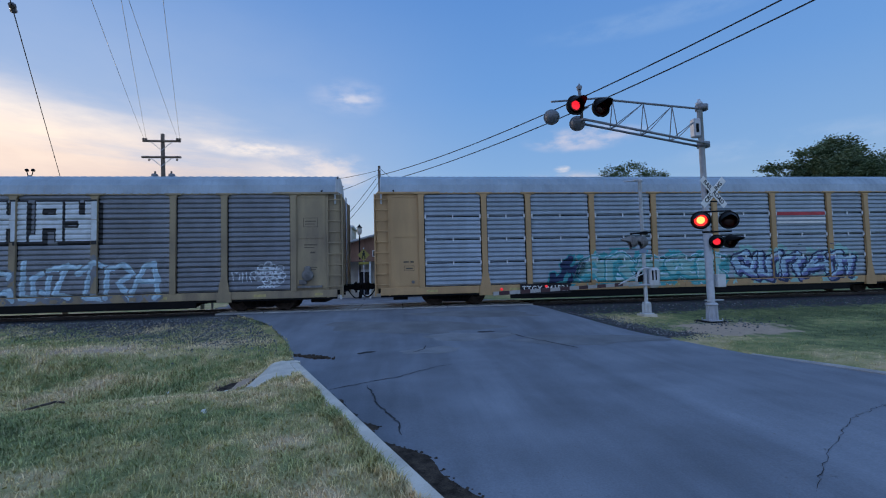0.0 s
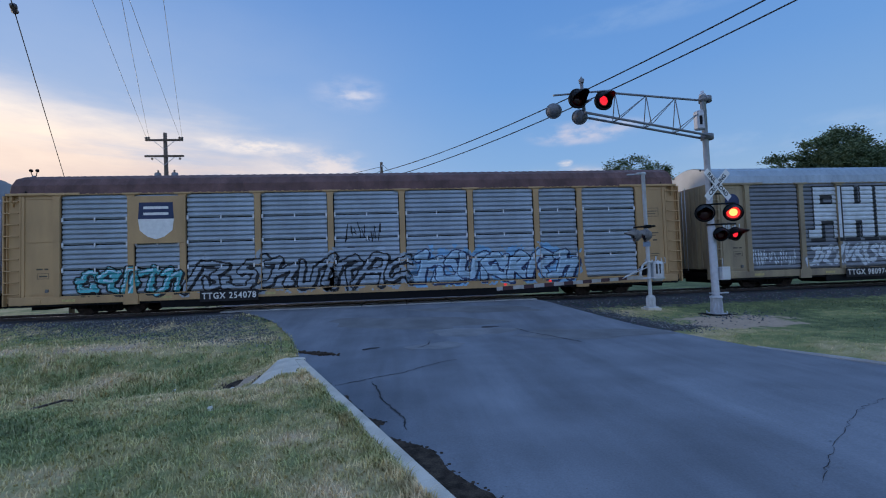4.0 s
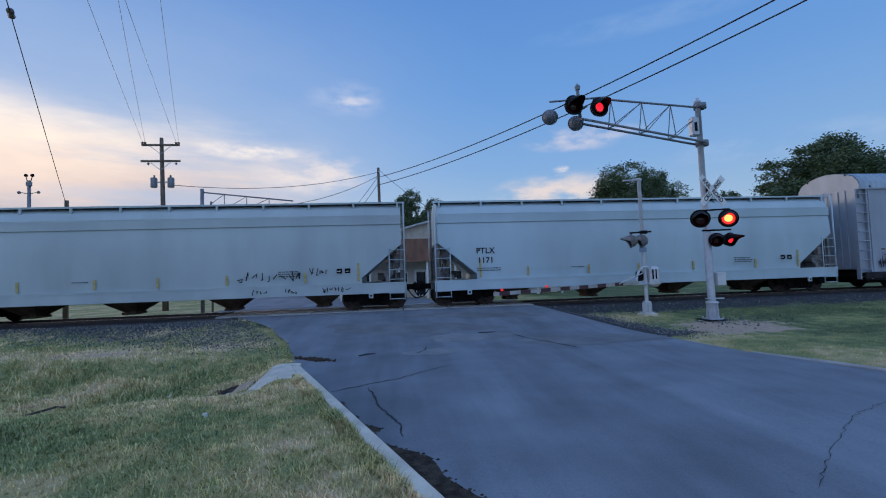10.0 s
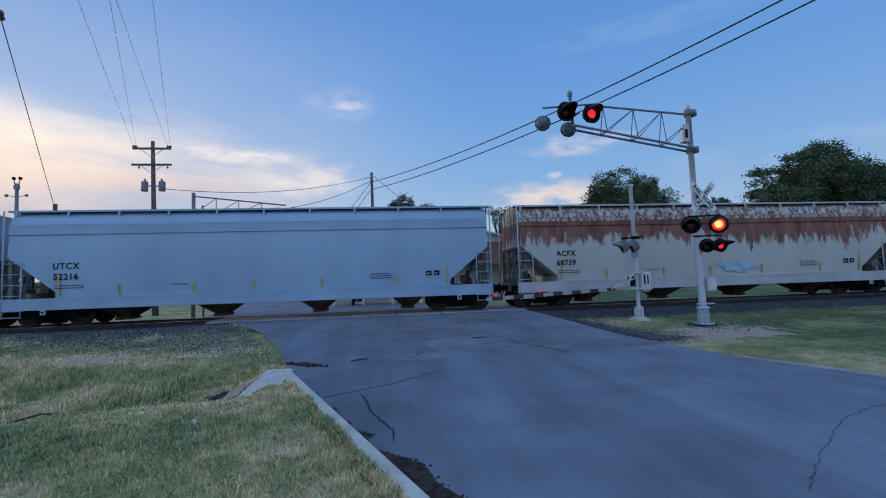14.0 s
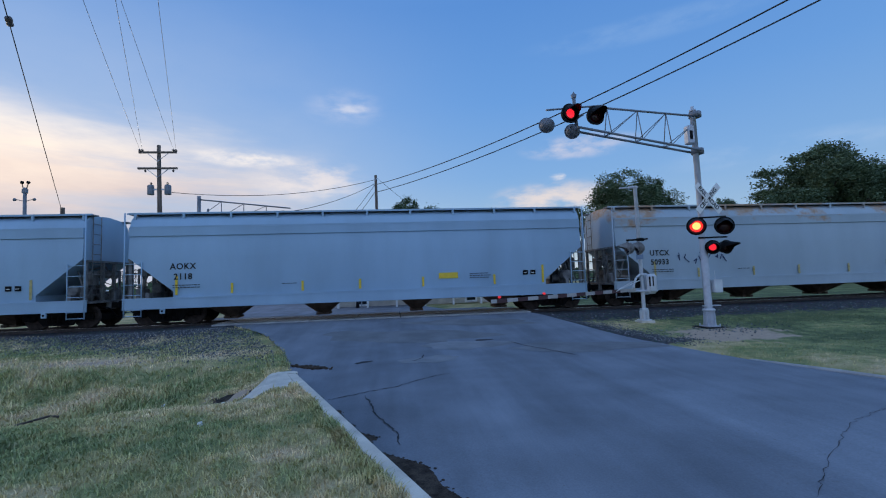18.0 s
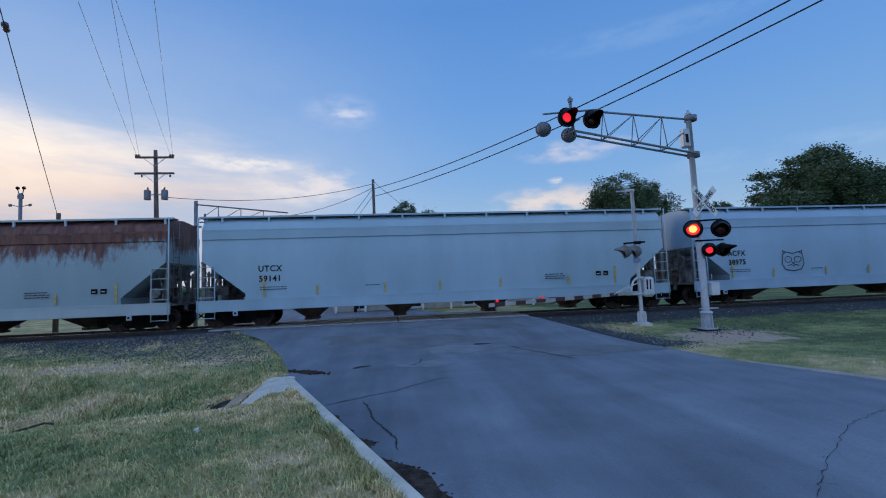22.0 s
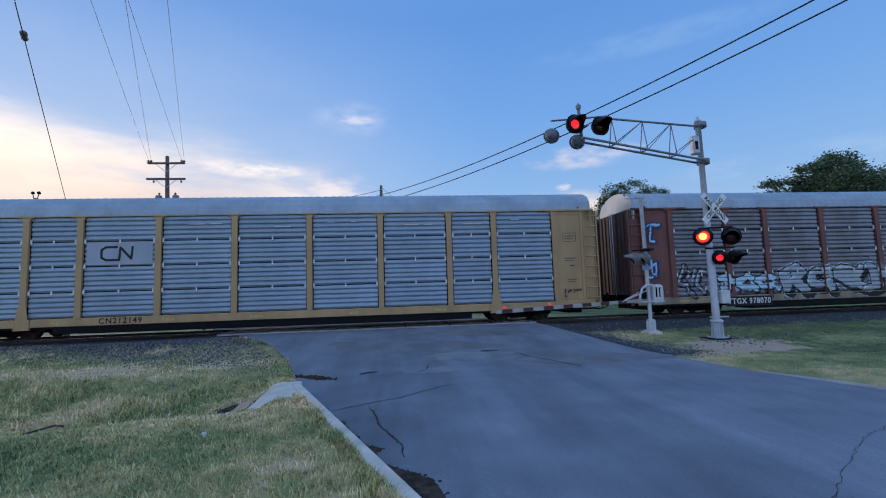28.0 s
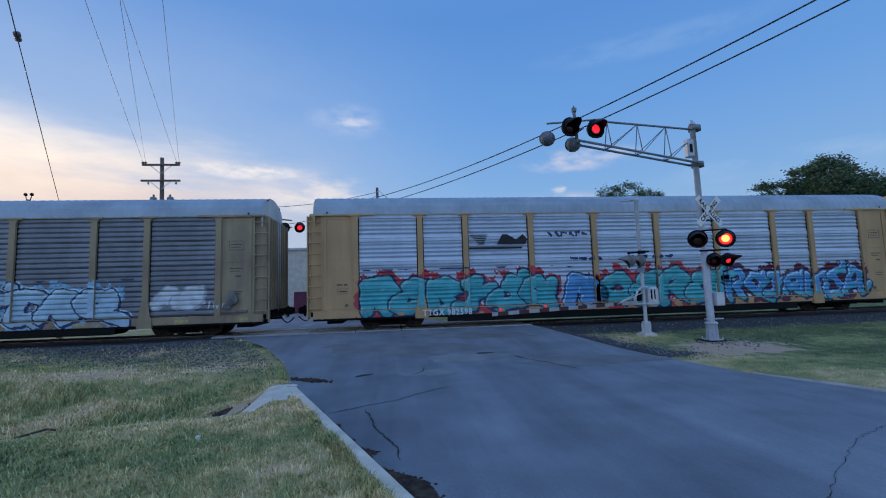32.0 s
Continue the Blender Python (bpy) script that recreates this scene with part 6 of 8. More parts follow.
scrawl(car, 9.3, 10.1, 1.2, 1.6, 6, M_SILVER, 26, 0.03)
rnd = random.Random(5)
wall = Wall(car, 9.9, 11.6, 0.9, 2.2, 0.02)
rings = []
for k in range(20):
    q, r = 2.4 * k, 0.62 * math.sqrt(k / 20)
    a, b = 10.75 + r * math.cos(q), 1.42 + 0.62 * r * math.sin(q) + 0.08
    rings.append(arc(a, b, 0.15, 0.11, 0, 360, 10))
rings += [[(10.3 + 0.15 * k, 0.98), (10.55 + 0.15 * k, 1.05)] for k in range(5)]
wall.lay(wall.far(rings) < 0.022, 0, 0)
wall.finish((M_SILVER,), "scrawl", "stuff")
plate(car, "TTGX 980974", -6.0, 0.6)
lettering("TTX", 0.22, M_INK, car, 0.2, -1.665, 0.66, 1.2)
g = Geo()
g.lathe([(0.0, 0.0), (0.34, 0.0), (0.34, 0.012), (0.0, 0.012)], (0, 0, 0), (0, -1, 0), 24)
put("round_emblem", g.mesh("round_emblem", M_NAVY), car, -12.4, -1.585, 3.95, label="faded blue round emblem")

# 3: rack with a rusty brown roof and a shield emblem
car = on_train(autorack("yellow autorack car with brown rusty roof and shield emblem", M_YELLOW, M_SHEET_MID, M_ROOF_RUST))
graffiti(car, -11.0, -7.3, 0.75, 1.9, 5, M_TEAL, M_INK, M_ICE, 31, 0.18)
graffiti(car, -7.0, -1.6, 0.72, 2.1, 4, M_SHEET_MID, M_INK, None, 32, 0.1, 0.5, line=0.075, cloud=M_SHEET_MID)
graffiti(car, -1.5, 1.8, 0.72, 2.1, 3, M_SHEET_MID, M_INK, None, 34, 0.1, 0.5, line=0.075, cloud=M_SHEET_MID)
graffiti(car, 1.8, 8.7, 0.75, 2.1, 7, M_SPRAY_BLUE, M_NAVY, M_ICE, 33, 0.2, cloud=M_SKY, line=0.045)
scrawl(car, 11.9, 12.9, 1.3, 1.6, 7, M_SILVER, 35, 0.03)
scrawl(car, -0.9, 0.6, 2.6, 3.4, 9, M_INK, 36, 0.03)
g = Geo()
g.box((-1.02, -0.012, 2.75), (1.02, 0.0, 4.6), bev=0.004)
put("emblem_board", g.mesh("emblem_board", M_YELLOW), car, -8.1, -1.655, 0, label="yellow emblem board")
g = Geo()
g.prism([(-0.62, 4.35), (0.62, 4.35), (0.66, 3.7), (-0.66, 3.7)], "y", -0.016, -0.012, 0)
g.prism([(-0.66, 3.7), (0.66, 3.7), (0.6, 3.25), (0.3, 3.0), (0, 2.9), (-0.3, 3.0), (-0.6, 3.25)], "y", -0.016, -0.012, 1)
for z in (4.14, 3.9):
    g.box((-0.46, -0.02, z - 0.05), (0.46, -0.016, z + 0.05), 1)
put("shield_emblem", g.mesh("shield_emblem", M_NAVY, M_WHITE), car, -8.1, -1.655, 0, label="blue and white shield emblem")
plate(car, "TTGX 254078", -5.4)

# 4: silver rack with red bands
car = on_train(autorack("silver grey autorack car with red bands and bright graffiti", M_RACK_SILVER, M_SHEET_LIGHT, M_ROOF_SHEET, pitch=0.19, deep=0.06, seams=False, dark_sill=True))
for z in (2.46, 2.23, 2.01):
    for a, b in zip(BAYS, BAYS[1:]):
        w = b - a - 0.26
        put("red_band", kept(f"red_band|{w:.2f}", M_RED_DARK, lambda g, w=w: g.box((-w / 2, -0.004, -0.05), (w / 2, 0.004, 0.05))), car, (a + b) / 2, -1.575, z, label="dark red painted band")
g = Geo()
g.box((-1.4, -0.012, 3.8), (1.4, 0.0, 4.66), bev=0.004)
g.lathe([(0.0, 0.0), (0.25, 0.0), (0.25, 0.004), (0.0, 0.004)], (-0.9, -0.012, 4.22), (0, -1, 0), 20, 1)
g.box((-0.5, -0.016, 4.12), (1.15, -0.012, 4.34), 1)
g.box((-0.2, -0.016, 3.98), (0.7, -0.012, 4.02), 1)
put("name_board", g.mesh("name_board", M_MAROON, M_WHITE), car, -5.72, -1.64, 0, label="maroon name board with white emblem")
graffiti(car, -10.6, -4.2, 0.62, 2.0, 6, M_SPRAY_BLUE, M_NAVY, M_ICE, 41, 0.2, 0.2, cloud=M_INDIGO, rim=M_ICE, line=0.05, shade=M_INDIGO)
graffiti(car, -4.0, 3.3, 0.55, 2.1, "NICKS", M_AQUA_LIME, M_INK, M_ICE, 42, 0.31, 0.3, line=0.09)
graffiti(car, 4.5, 7.3, 0.75, 1.75, "BEM", M_LIME, M_INK, M_WHITE, 43, 0.24, 0.0, cloud=M_SILVER_DULL, rim=M_SILVER)
graffiti(car, 8.0, 10.3, 1.3, 2.1, 3, M_SILVER, M_SILVER_DULL, None, 44, 0.3)
scrawl(car, 2.0, 2.9, 1.9, 2.5, 9, M_SILVER, 45, 0.04)
scrawl(car, -12.7, -12.0, 1.0, 1.5, 8, M_INK, 46, 0.04)
plate(car, "TTGX 953594", -5.2, 0.55)

# 5 to 13: covered hoppers
on_train(hopper("pale blue-grey covered hopper car with black lettering", M_HOPPER, "PTLX", "1171", M_STRIPE_OLD, M_INK))
car = on_train(hopper("pale grey-green covered hopper car with scrawled graffiti", M_HOPPER_GREEN, "UTCX", "49385", M_STRIPE_OLD, M_INK))
scrawl(car, 2.6, 5.1, 1.3, 1.75, 9, M_INK, 61, 0.035, -1.575)
scrawl(car, 5.4, 6.2, 1.5, 1.8, 4, M_INK, 62, 0.03, -1.575)
for x in (3.2, 4.4, 5.9, 6.5):
    scrawl(car, x, x + 0.6, 0.78, 1.0, 4, M_INK, 63 + int(x * 10), 0.03, -1.63)
car = on_train(hopper("rust-streaked white covered hopper car with black lettering", M_HOPPER_RUST, "ACFX", "68739", M_STRIPE_OLD, M_INK, M_HOPPER_WHITE))
g = Geo()
rnd = random.Random(3)
for _ in range(9):
    a, b = rnd.uniform(0.0, 1.6), rnd.uniform(1.35, 1.75)
    ribbon(g, [(a, b), (a + 0.4, b)], 0.22, -1.572)
part("faded_spray", g, M_SPRAY_BLUE, car, "faded blue spray patch")
on_train(hopper("plain blue-grey covered hopper car", M_HOPPER_BLUE, "UTCX", "52216", M_STRIPE_OLD, M_INK))
car = on_train(hopper("grey covered hopper car with orange rust patches", M_HOPPER_SPOT, "UTCX", "50933", M_STRIPE_OLD, M_INK))
scrawl(car, -6.4, -3.9, 1.75, 2.3, 7, M_NAVY, 91, 0.045, -1.575)
car = on_train(hopper("clean grey covered hopper car with yellow stripes", M_HOPPER_BLUE, "AOKX", "2118", M_STRIPE, M_INK))
g = Geo()
g.box((2.9, -0.004, 1.5), (3.7, 0.0, 1.74))
put("yellow_sticker", g.mesh("yellow_sticker", M_STRIPE), car, 0, -1.568, 0, label="yellow warning sticker")
car = on_train(hopper("grey covered hopper car with a black line drawing", M_HOPPER_BLUE, "ACFX", "38975", M_STRIPE_OLD, M_INK))
g = Geo()
ribbon(g, [(-4.8, 2.2), (-4.86, 1.75), (-4.7, 1.5), (-4.3, 1.42), (-3.9, 1.5), (-3.74, 1.75), (-3.8, 2.2), (-4.0, 2.3), (-4.3, 2.22), (-4.6, 2.3), (-4.8, 2.2)], 0.035, -1.575)
for k in (-0.24, 0.24):
    ribbon(g, [(-4.3 + k + 0.18 * math.cos(q * 0.7), 1.95 + 0.14 * math.sin(q * 0.7)) for q in range(10)], 0.03, -1.575)
    ribbon(g, [(-4.3 + k * 1.9, 2.2), (-4.3 + k * 2.1, 2.36), (-4.3 + k * 1.4, 2.28)], 0.03, -1.575)
ribbon(g, [(-4.6, 1.66), (-4.4, 1.72), (-4.3, 1.64), (-4.2, 1.72), (-4.0, 1.66)], 0.03, -1.575)
ribbon(g, [(-4.36, 1.8), (-4.24, 1.8), (-4.3, 1.74), (-4.36, 1.8)], 0.03, -1.575)
part("scrawl", g, M_INK, car, "black line drawing")
on_train(hopper("pale blue covered hopper car with black lettering", M_HOPPER_TEAL, "UTCX", "59141", M_STRIPE_OLD, M_INK, e=0.58))
on_train(hopper("teal-grey covered hopper car with heavy rust along the top", M_HOPPER_RUST_B, "ACFX", "65667", M_STRIPE_OLD, M_INK, M_HOPPER_GREEN, two_line=False))

# 14: brown rack
car = on_train(autorack("brown autorack car with weathered panels and silver graffiti", M_BROWN, M_SHEET_RUSTY, M_ROOF_SHEET, sill=M_YELLOW_OLD, gable=M_BROWN_DARK, cap=M_ROOF_PALE))
graffiti(car, -6.6, 0.4, 0.66, 2.1, 5, M_SILVER_DULL, M_INK, M_SILVER, 141, 0.26, 0.1, cloud=M_SHEET_DARK, shade=M_INK, rim=M_SILVER)
graffiti(car, 1.6, 8.4, 0.75, 2.2, 6, M_SHEET_RUSTY, M_INK, M_SILVER_DULL, 142, 0.14, 0.2, cloud=M_SHEET_RUSTY, line=0.04, rim=M_SILVER_DULL)
graffiti(car, -9.6, -6.8, 0.95, 1.75, 3, M_ICE, M_INK, None, 143, 0.26, 0.0)
graffiti(car, -11.6, -9.8, 0.8, 2.2, 2, M_SHEET_RUSTY, M_INK, M_SILVER, 144, 0.12)
for z, k in ((3.2, 0.9), (1.6, 1.0)):
    graffiti(car, -12.95, -12.45, z, z + k, 1, M_SKY, M_NAVY, M_ICE, 145 + int(z), 0.12, 0.0)
scrawl(car, 2.2, 3.0, 4.1, 4.3, 5, M_SILVER, 146, 0.03)
plate(car, "TTGX 978070", -8.3, 0.55)
lettering("TTX", 0.22, M_INK, car, 4.1, -1.665, 0.66, 1.2)
g = Geo()
g.box((-0.32, -0.006, 3.2), (0.32, 0.0, 3.6), 1)
g.box((-0.26, -0.01, 3.28), (0.26, -0.006, 3.5), 0)
put("notice", g.mesh("notice", M_BLACK, M_WHITE), car, 12.3, -1.58, 0, label="white bordered notice")
g = Geo()
g.box((-0.2, -0.006, 4.3), (0.05, 0.0, 4.5))
put("sticker", g.mesh("sticker", M_WHITE), car, 12.3, -1.58, 0, label="small white sticker")

# 15: tidy yellow rack with a dark emblem
car = on_train(autorack("tidy yellow autorack car with blue-grey panels", M_YELLOW, M_SHEET_BLUE, M_ROOF_SHEET, gable=M_YELLOW_PALE))
g = Geo()
g.box((-1.2, -0.004, 2.82), (1.2, 0.0, 3.7), 1)
ribbon(g, [(-0.12, 3.5), (-0.5, 3.5), (-0.66, 3.4), (-0.66, 3.1), (-0.5, 3.0), (-0.02, 3.0)], 0.09, -0.006)
ribbon(g, [(-0.02, 3.02), (0.02, 3.48), (0.42, 3.04), (0.46, 3.5)], 0.09, -0.006)
put("emblem", g.mesh("emblem", M_INK, M_RACK_SILVER), car, -5.72, -1.578, 0, label="black curved line emblem")
lettering("CN212149", 0.3, M_INK, car, -5.6, -1.625, 0.67, 1.0, 0.006, 1.2)
rnd = random.Random(15)
for x in (-2.9, -2.2, 2.3, 3.2, 5.6, 6.3, 8.0, 8.4, 10.0, 0.4, -0.6):
    g = Geo()
    k = rnd.uniform(0.2, 0.7)
    g.box((-k / 2, -0.003, -0.012), (k / 2, 0.0, 0.012))
    put("chalk_mark", g.mesh("chalk_mark", M_WHITE), car, x, -1.578, rnd.choice((4.36, 4.36, 4.2, 2.55)))
scrawl(car, 12.0, 12.8, 1.15, 1.35, 6, M_INK, 151, 0.035)
scrawl(car, -12.9, -12.0, 1.15, 1.5, 7, M_INK, 152, 0.035)

# 16: light rack with broad turquoise lettering
car = on_train(autorack("yellow autorack car with silver panels and turquoise graffiti", M_YELLOW, M_SHEET_LIGHT, M_ROOF_SHEET, pitch=0.19, deep=0.06, seams=False, gable=M_YELLOW_PALE))
graffiti(car, -11.5, -3.4, 0.55, 2.15, 6, M_TEAL, M_NAVY, M_MINT, 161, 0.27, 0.3, cloud=M_RED, line=0.06, shade=M_TEAL_DARK)
graffiti(car, -2.9, -1.5, 0.6, 2.1, 1, M_SKY_BLUE, M_NAVY, M_ICE, 164, 0.3, 0.0)
graffiti(car, -1.3, 4.2, 0.6, 2.2, 4, M_TEAL, M_NAVY, M_MINT, 162, 0.26, 0.2, cloud=M_RED, line=0.06, shade=M_TEAL_DARK)
graffiti(car, 4.6, 11.4, 0.65, 2.05, 7, M_SKY_BLUE, M_NAVY, M_ICE, 163, 0.22, 0.2, cloud=M_MAROON, shade=M_TEAL)
g = Geo()
for k in range(6):
    g.box((-6.9 + 0.07 * k, -0.005, 3.78 - k * 0.075), (-6.15 - 0.03 * k, 0.0, 3.82 - k * 0.075))
g.prism([(-5.75, 3.4), (-5.5, 3.82), (-5.3, 3.82), (-4.9, 3.6), (-4.6, 3.82), (-4.4, 3.6), (-4.5, 3.4)], "y", -0.005, 0.0)
g.box((-6.95, -0.005, 3.2), (-4.65, 0.0, 3.28))
put("emblem", g.mesh("emblem", M_INK), car, -0.05, -1.6, 0, label="black striped railroad emblem")
scrawl(car, -3.6, -1.7, 3.7, 3.9, 6, M_NAVY, 167, 0.07, -1.6)
scrawl(car, -2.6, -1.0, 2.65, 2.8, 4, M_NAVY, 165, 0.07, -1.6)
scrawl(car, 0.2, 2.2, 2.65, 2.8, 5, M_NAVY, 166, 0.07, -1.6)
plate(car, "TTGX 982598", -8.0, 0.62, back=False)

# 17: weathered rack with pale blue lettering
car = on_train(autorack("weathered yellow autorack car with pale blue graffiti", M_YELLOW_OLD, M_SHEET_DARK, M_ROOF_SHEET, seams=False, deep=0.04, cap=M_ROOF_PALE, brake=True))
graffiti(car, 1.2, 8.0, 0.6, 2.05, 5, M_SPRAY_BLUE, M_NAVY, M_ICE, 171, 0.26, cloud=M_SKY, rim=M_ICE)
graffiti(car, 9.4, 10.9, 1.1, 2.0, 2, M_SILVER, M_SILVER_DULL, None, 172, 0.34)
scrawl(car, 11.1, 12.0, 1.1, 1.35, 5, M_SILVER, 173, 0.04)


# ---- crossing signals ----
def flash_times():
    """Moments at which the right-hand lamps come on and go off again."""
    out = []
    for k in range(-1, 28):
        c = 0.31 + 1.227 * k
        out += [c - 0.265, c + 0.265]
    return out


BLINKING = []


def flasher_mesh(g):
    """Black background plate with a cup and a hood; faces -y, centred on its lens."""
    g.lathe([(0.25, 0.0), (0.295, 0.0), (0.305, 0.01), (0.305, 0.025), (0.25, 0.03)], (0, 0, 0), (0, 1, 0), 28)
    g.lathe([(0.252, 0.0), (0.25, 0.16), (0.14, 0.28), (0.001, 0.29)], (0, 0, 0), (0, 1, 0), 24)
    n = 14
    vs = []
    for i in range(n + 1):
        a = math.radians(-25 + 230 * i / n)
        long = 0.06 + 0.36 * smooth(-10, 60, -25 + 230 * i / n) * smooth(190, 120, -25 + 230 * i / n)
        for y, r in ((0.0, 0.262), (-long, 0.25), (-long, 0.24), (0.0, 0.252)):
            vs.append((r * math.cos(a) * (1 + 0.6 * y), y, r * math.sin(a) + 0.25 * y))
    g.add(vs, [(4 * i + j, 4 * i + (j + 1) % 4, 4 * i + 4 + (j + 1) % 4, 4 * i + 4 + j) for i in range(n) for j in range(4)])


# disc wider than a real lens; its outer glowing rings imitate bloom
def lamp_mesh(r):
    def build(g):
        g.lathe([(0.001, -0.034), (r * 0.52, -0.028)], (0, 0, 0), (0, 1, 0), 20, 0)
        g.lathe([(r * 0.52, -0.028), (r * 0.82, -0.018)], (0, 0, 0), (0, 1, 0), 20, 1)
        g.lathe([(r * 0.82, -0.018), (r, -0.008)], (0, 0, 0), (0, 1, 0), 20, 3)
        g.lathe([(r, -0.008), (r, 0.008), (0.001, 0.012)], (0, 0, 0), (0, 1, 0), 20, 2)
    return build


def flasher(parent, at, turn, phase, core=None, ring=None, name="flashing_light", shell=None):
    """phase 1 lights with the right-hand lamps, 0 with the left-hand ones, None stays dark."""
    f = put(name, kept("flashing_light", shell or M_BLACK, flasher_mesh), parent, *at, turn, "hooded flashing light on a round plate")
    lamp = put("lamp", kept("lamp|small" if core else "lamp", (core or M_LAMP_CORE, ring or M_LAMP_RING, M_LENS_DARK, M_LENS_BLOOM), lamp_mesh(0.17 if core else 0.24)), f, 0, 0.04, 0, 0 if phase == 0 else 180, "round red warning lamp")
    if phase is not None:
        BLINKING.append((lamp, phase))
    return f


MAST = Vector((10.64, 14.0, 0))
signal = thing("crossing_signal", pose(MAST.x, MAST.y, GROUND), "silver cantilever railroad crossing signal with red flashing lights", "signal")
Z0 = -GROUND


def s_at(g, name, m, label=""):
    return part(name, g, m, signal, label)


g = Geo()
g.box((-0.46, -0.42, -0.1), (0.46, 0.42, 0.05), bev=0.02)
s_at(g, "foundation", M_CONCRETE, "weathered concrete foundation")
g = Geo()
g.box((-0.42, -0.38, 0.05), (0.42, 0.38, 0.085), bev=0.006)
s_at(g, "base_plate", M_DARK_IRON, "dark steel base plate")
g = Geo()
g.box((-0.22, -0.22, 0.085), (0.22, 0.22, 0.12), bev=0.01)
g.lathe([(0.135, 0.1), (0.135, 0.66)], (0, 0, 0), (0, 0, 1), 16)
fins = []
for k in range(8):
    g2 = Geo()
    fins.append(g2)
    q = math.pi * k / 4 + 0.39
    c, s = math.cos(q), math.sin(q)
    g2.add([(c * r - s * d, s * r + c * d, z) for d in (-0.012, 0.012) for r, z in ((0.1, 0.1), (0.2, 0.1), (0.175, 0.6), (0.1, 0.66))], [(0, 1, 2, 3), (7, 6, 5, 4), (0, 4, 5, 1), (1, 5, 6, 2), (2, 6, 7, 3)])
g.lathe([(0.16, 0.6), (0.2, 0.62), (0.2, 0.66), (0.15, 0.7)], (0, 0, 0), (0, 0, 1), 16)
base = s_at(g, "mast_base", M_STEEL_GALV)
for g2 in fins:
    part("gusset", g2, M_STEEL_GALV, base)
for k in ((-1, -1), (1, -1), (1, 1), (-1, 1)):
    g = Geo()
    g.tube((k[0] * 0.21, k[1] * 0.21, 0.09), (k[0] * 0.21, k[1] * 0.21, 0.18), 0.022, n=6)
    s_at(g, "anchor_bolt", M_STEEL_GALV)
g = Geo()
g.lathe([(0.12, 0.6), (0.12, 3.0), (0.1, 3.05), (0.09, 7.5), (0.11, 7.5), (0.11, 7.58), (0.05, 7.62), (0.05, 7.7), (0.001, 7.72)], (0, 0, 0), (-0.011, 0, 1), 20)
s_at(g, "mast", M_STEEL_GALV, "galvanised steel mast")
g = Geo()
g.box((0.13, -0.2, 1.22), (0.43, 0.06, 1.66), bev=0.02)
g.tube((0.26, -0.06, 1.64), (0.26, -0.06, 1.95), 0.012, n=6)
s_at(g, "junction_box", M_ALUMINIUM, "silver junction box")
g = Geo()
g.box((-0.2, -0.06, 0.76), (0.42, 0.06, 0.8))
s_at(g, "step_bracket", M_STEEL_GALV)
g = Geo()
g.box((-0.4, -0.14, 6.35), (-0.14, 0.12, 7.0), bev=0.04)
s_at(g, "bell_box", M_STEEL_GALV, "grey relay box")
g = Geo()
g.box((-0.34, -0.15, 6.5), (-0.24, -0.138, 6.8))
s_at(g, "box_label", M_BLACK)
# cantilever: two flat trusses side by side
ARM = Vector((-0.978, -0.208, 0))
SIDE = Vector((0.208, -0.978, 0))


def on_arm(s, side, z):
    p = ARM * s + SIDE * side
    return (p.x, p.y, z + Z0)


g = Geo()
g.tube(on_arm(0.0, 0, 6.86), on_arm(4.4, 0, 6.78), 0.035, n=8)
s_at(g, "top_chord", M_TRUSS)
NODES = (1.3, 2.5, 3.72)
for side in (-0.17, 0.17):
    g = Geo()
    g.tube(on_arm(0.0, side, 5.6), on_arm(5.0, side, 6.02), 0.038, n=8)
    s_at(g, "bottom_chord", M_TRUSS)
    for a, b in zip(NODES, (0.2,) + NODES):
        g = Geo()
        g.tube(on_arm(a, 0, 6.86 - 0.018 * a), on_arm(a, side, 5.6 + 0.084 * a), 0.017, n=6)
        s_at(g, "web_post", M_TRUSS)
        g = Geo()
        g.tube(on_arm(b, 0, 6.86 - 0.018 * b) if b > 1 else on_arm(b, 0, 6.5), on_arm(a, side, 5.6 + 0.084 * a), 0.014, n=6)
        s_at(g, "web_brace", M_TRUSS)
for a in NODES + (4.9,):
    g = Geo()
    g.tube(on_arm(a, -0.17, 5.6 + 0.084 * a), on_arm(a, 0.17, 5.6 + 0.084 * a), 0.018, n=6)
    s_at(g, "cross_tie", M_TRUSS)
for z in (5.6, 6.9):
    g = Geo()
    g.lathe([(0.13, -0.09), (0.2, -0.09), (0.2, 0.09), (0.13, 0.09)], (0, 0, z + Z0), (0, 0, 1), 14)
    s_at(g, "clamp", M_TRUSS)
g = Geo()
g.tube(on_arm(4.9, 0, 6.1), on_arm(4.95, 0, 7.0), 0.05, n=8)
g.lathe([(0.07, 0.0), (0.09, 0.1), (0.03, 0.16), (0.001, 0.22)], on_arm(4.95, 0, 7.0), (0, 0, 1), 10)
s_at(g, "light_post", M_TRUSS)
g = Geo()
g.tube(on_arm(3.9, 0.05, 6.85), on_arm(6.0, 0.05, 6.5), 0.03, n=6)
s_at(g, "light_arm", M_TRUSS)
g = Geo()
g.tube(on_arm(4.9, -0.2, 6.35), on_arm(4.9, 0.35, 6.35), 0.035, n=6)
s_at(g, "light_bracket", M_TRUSS)
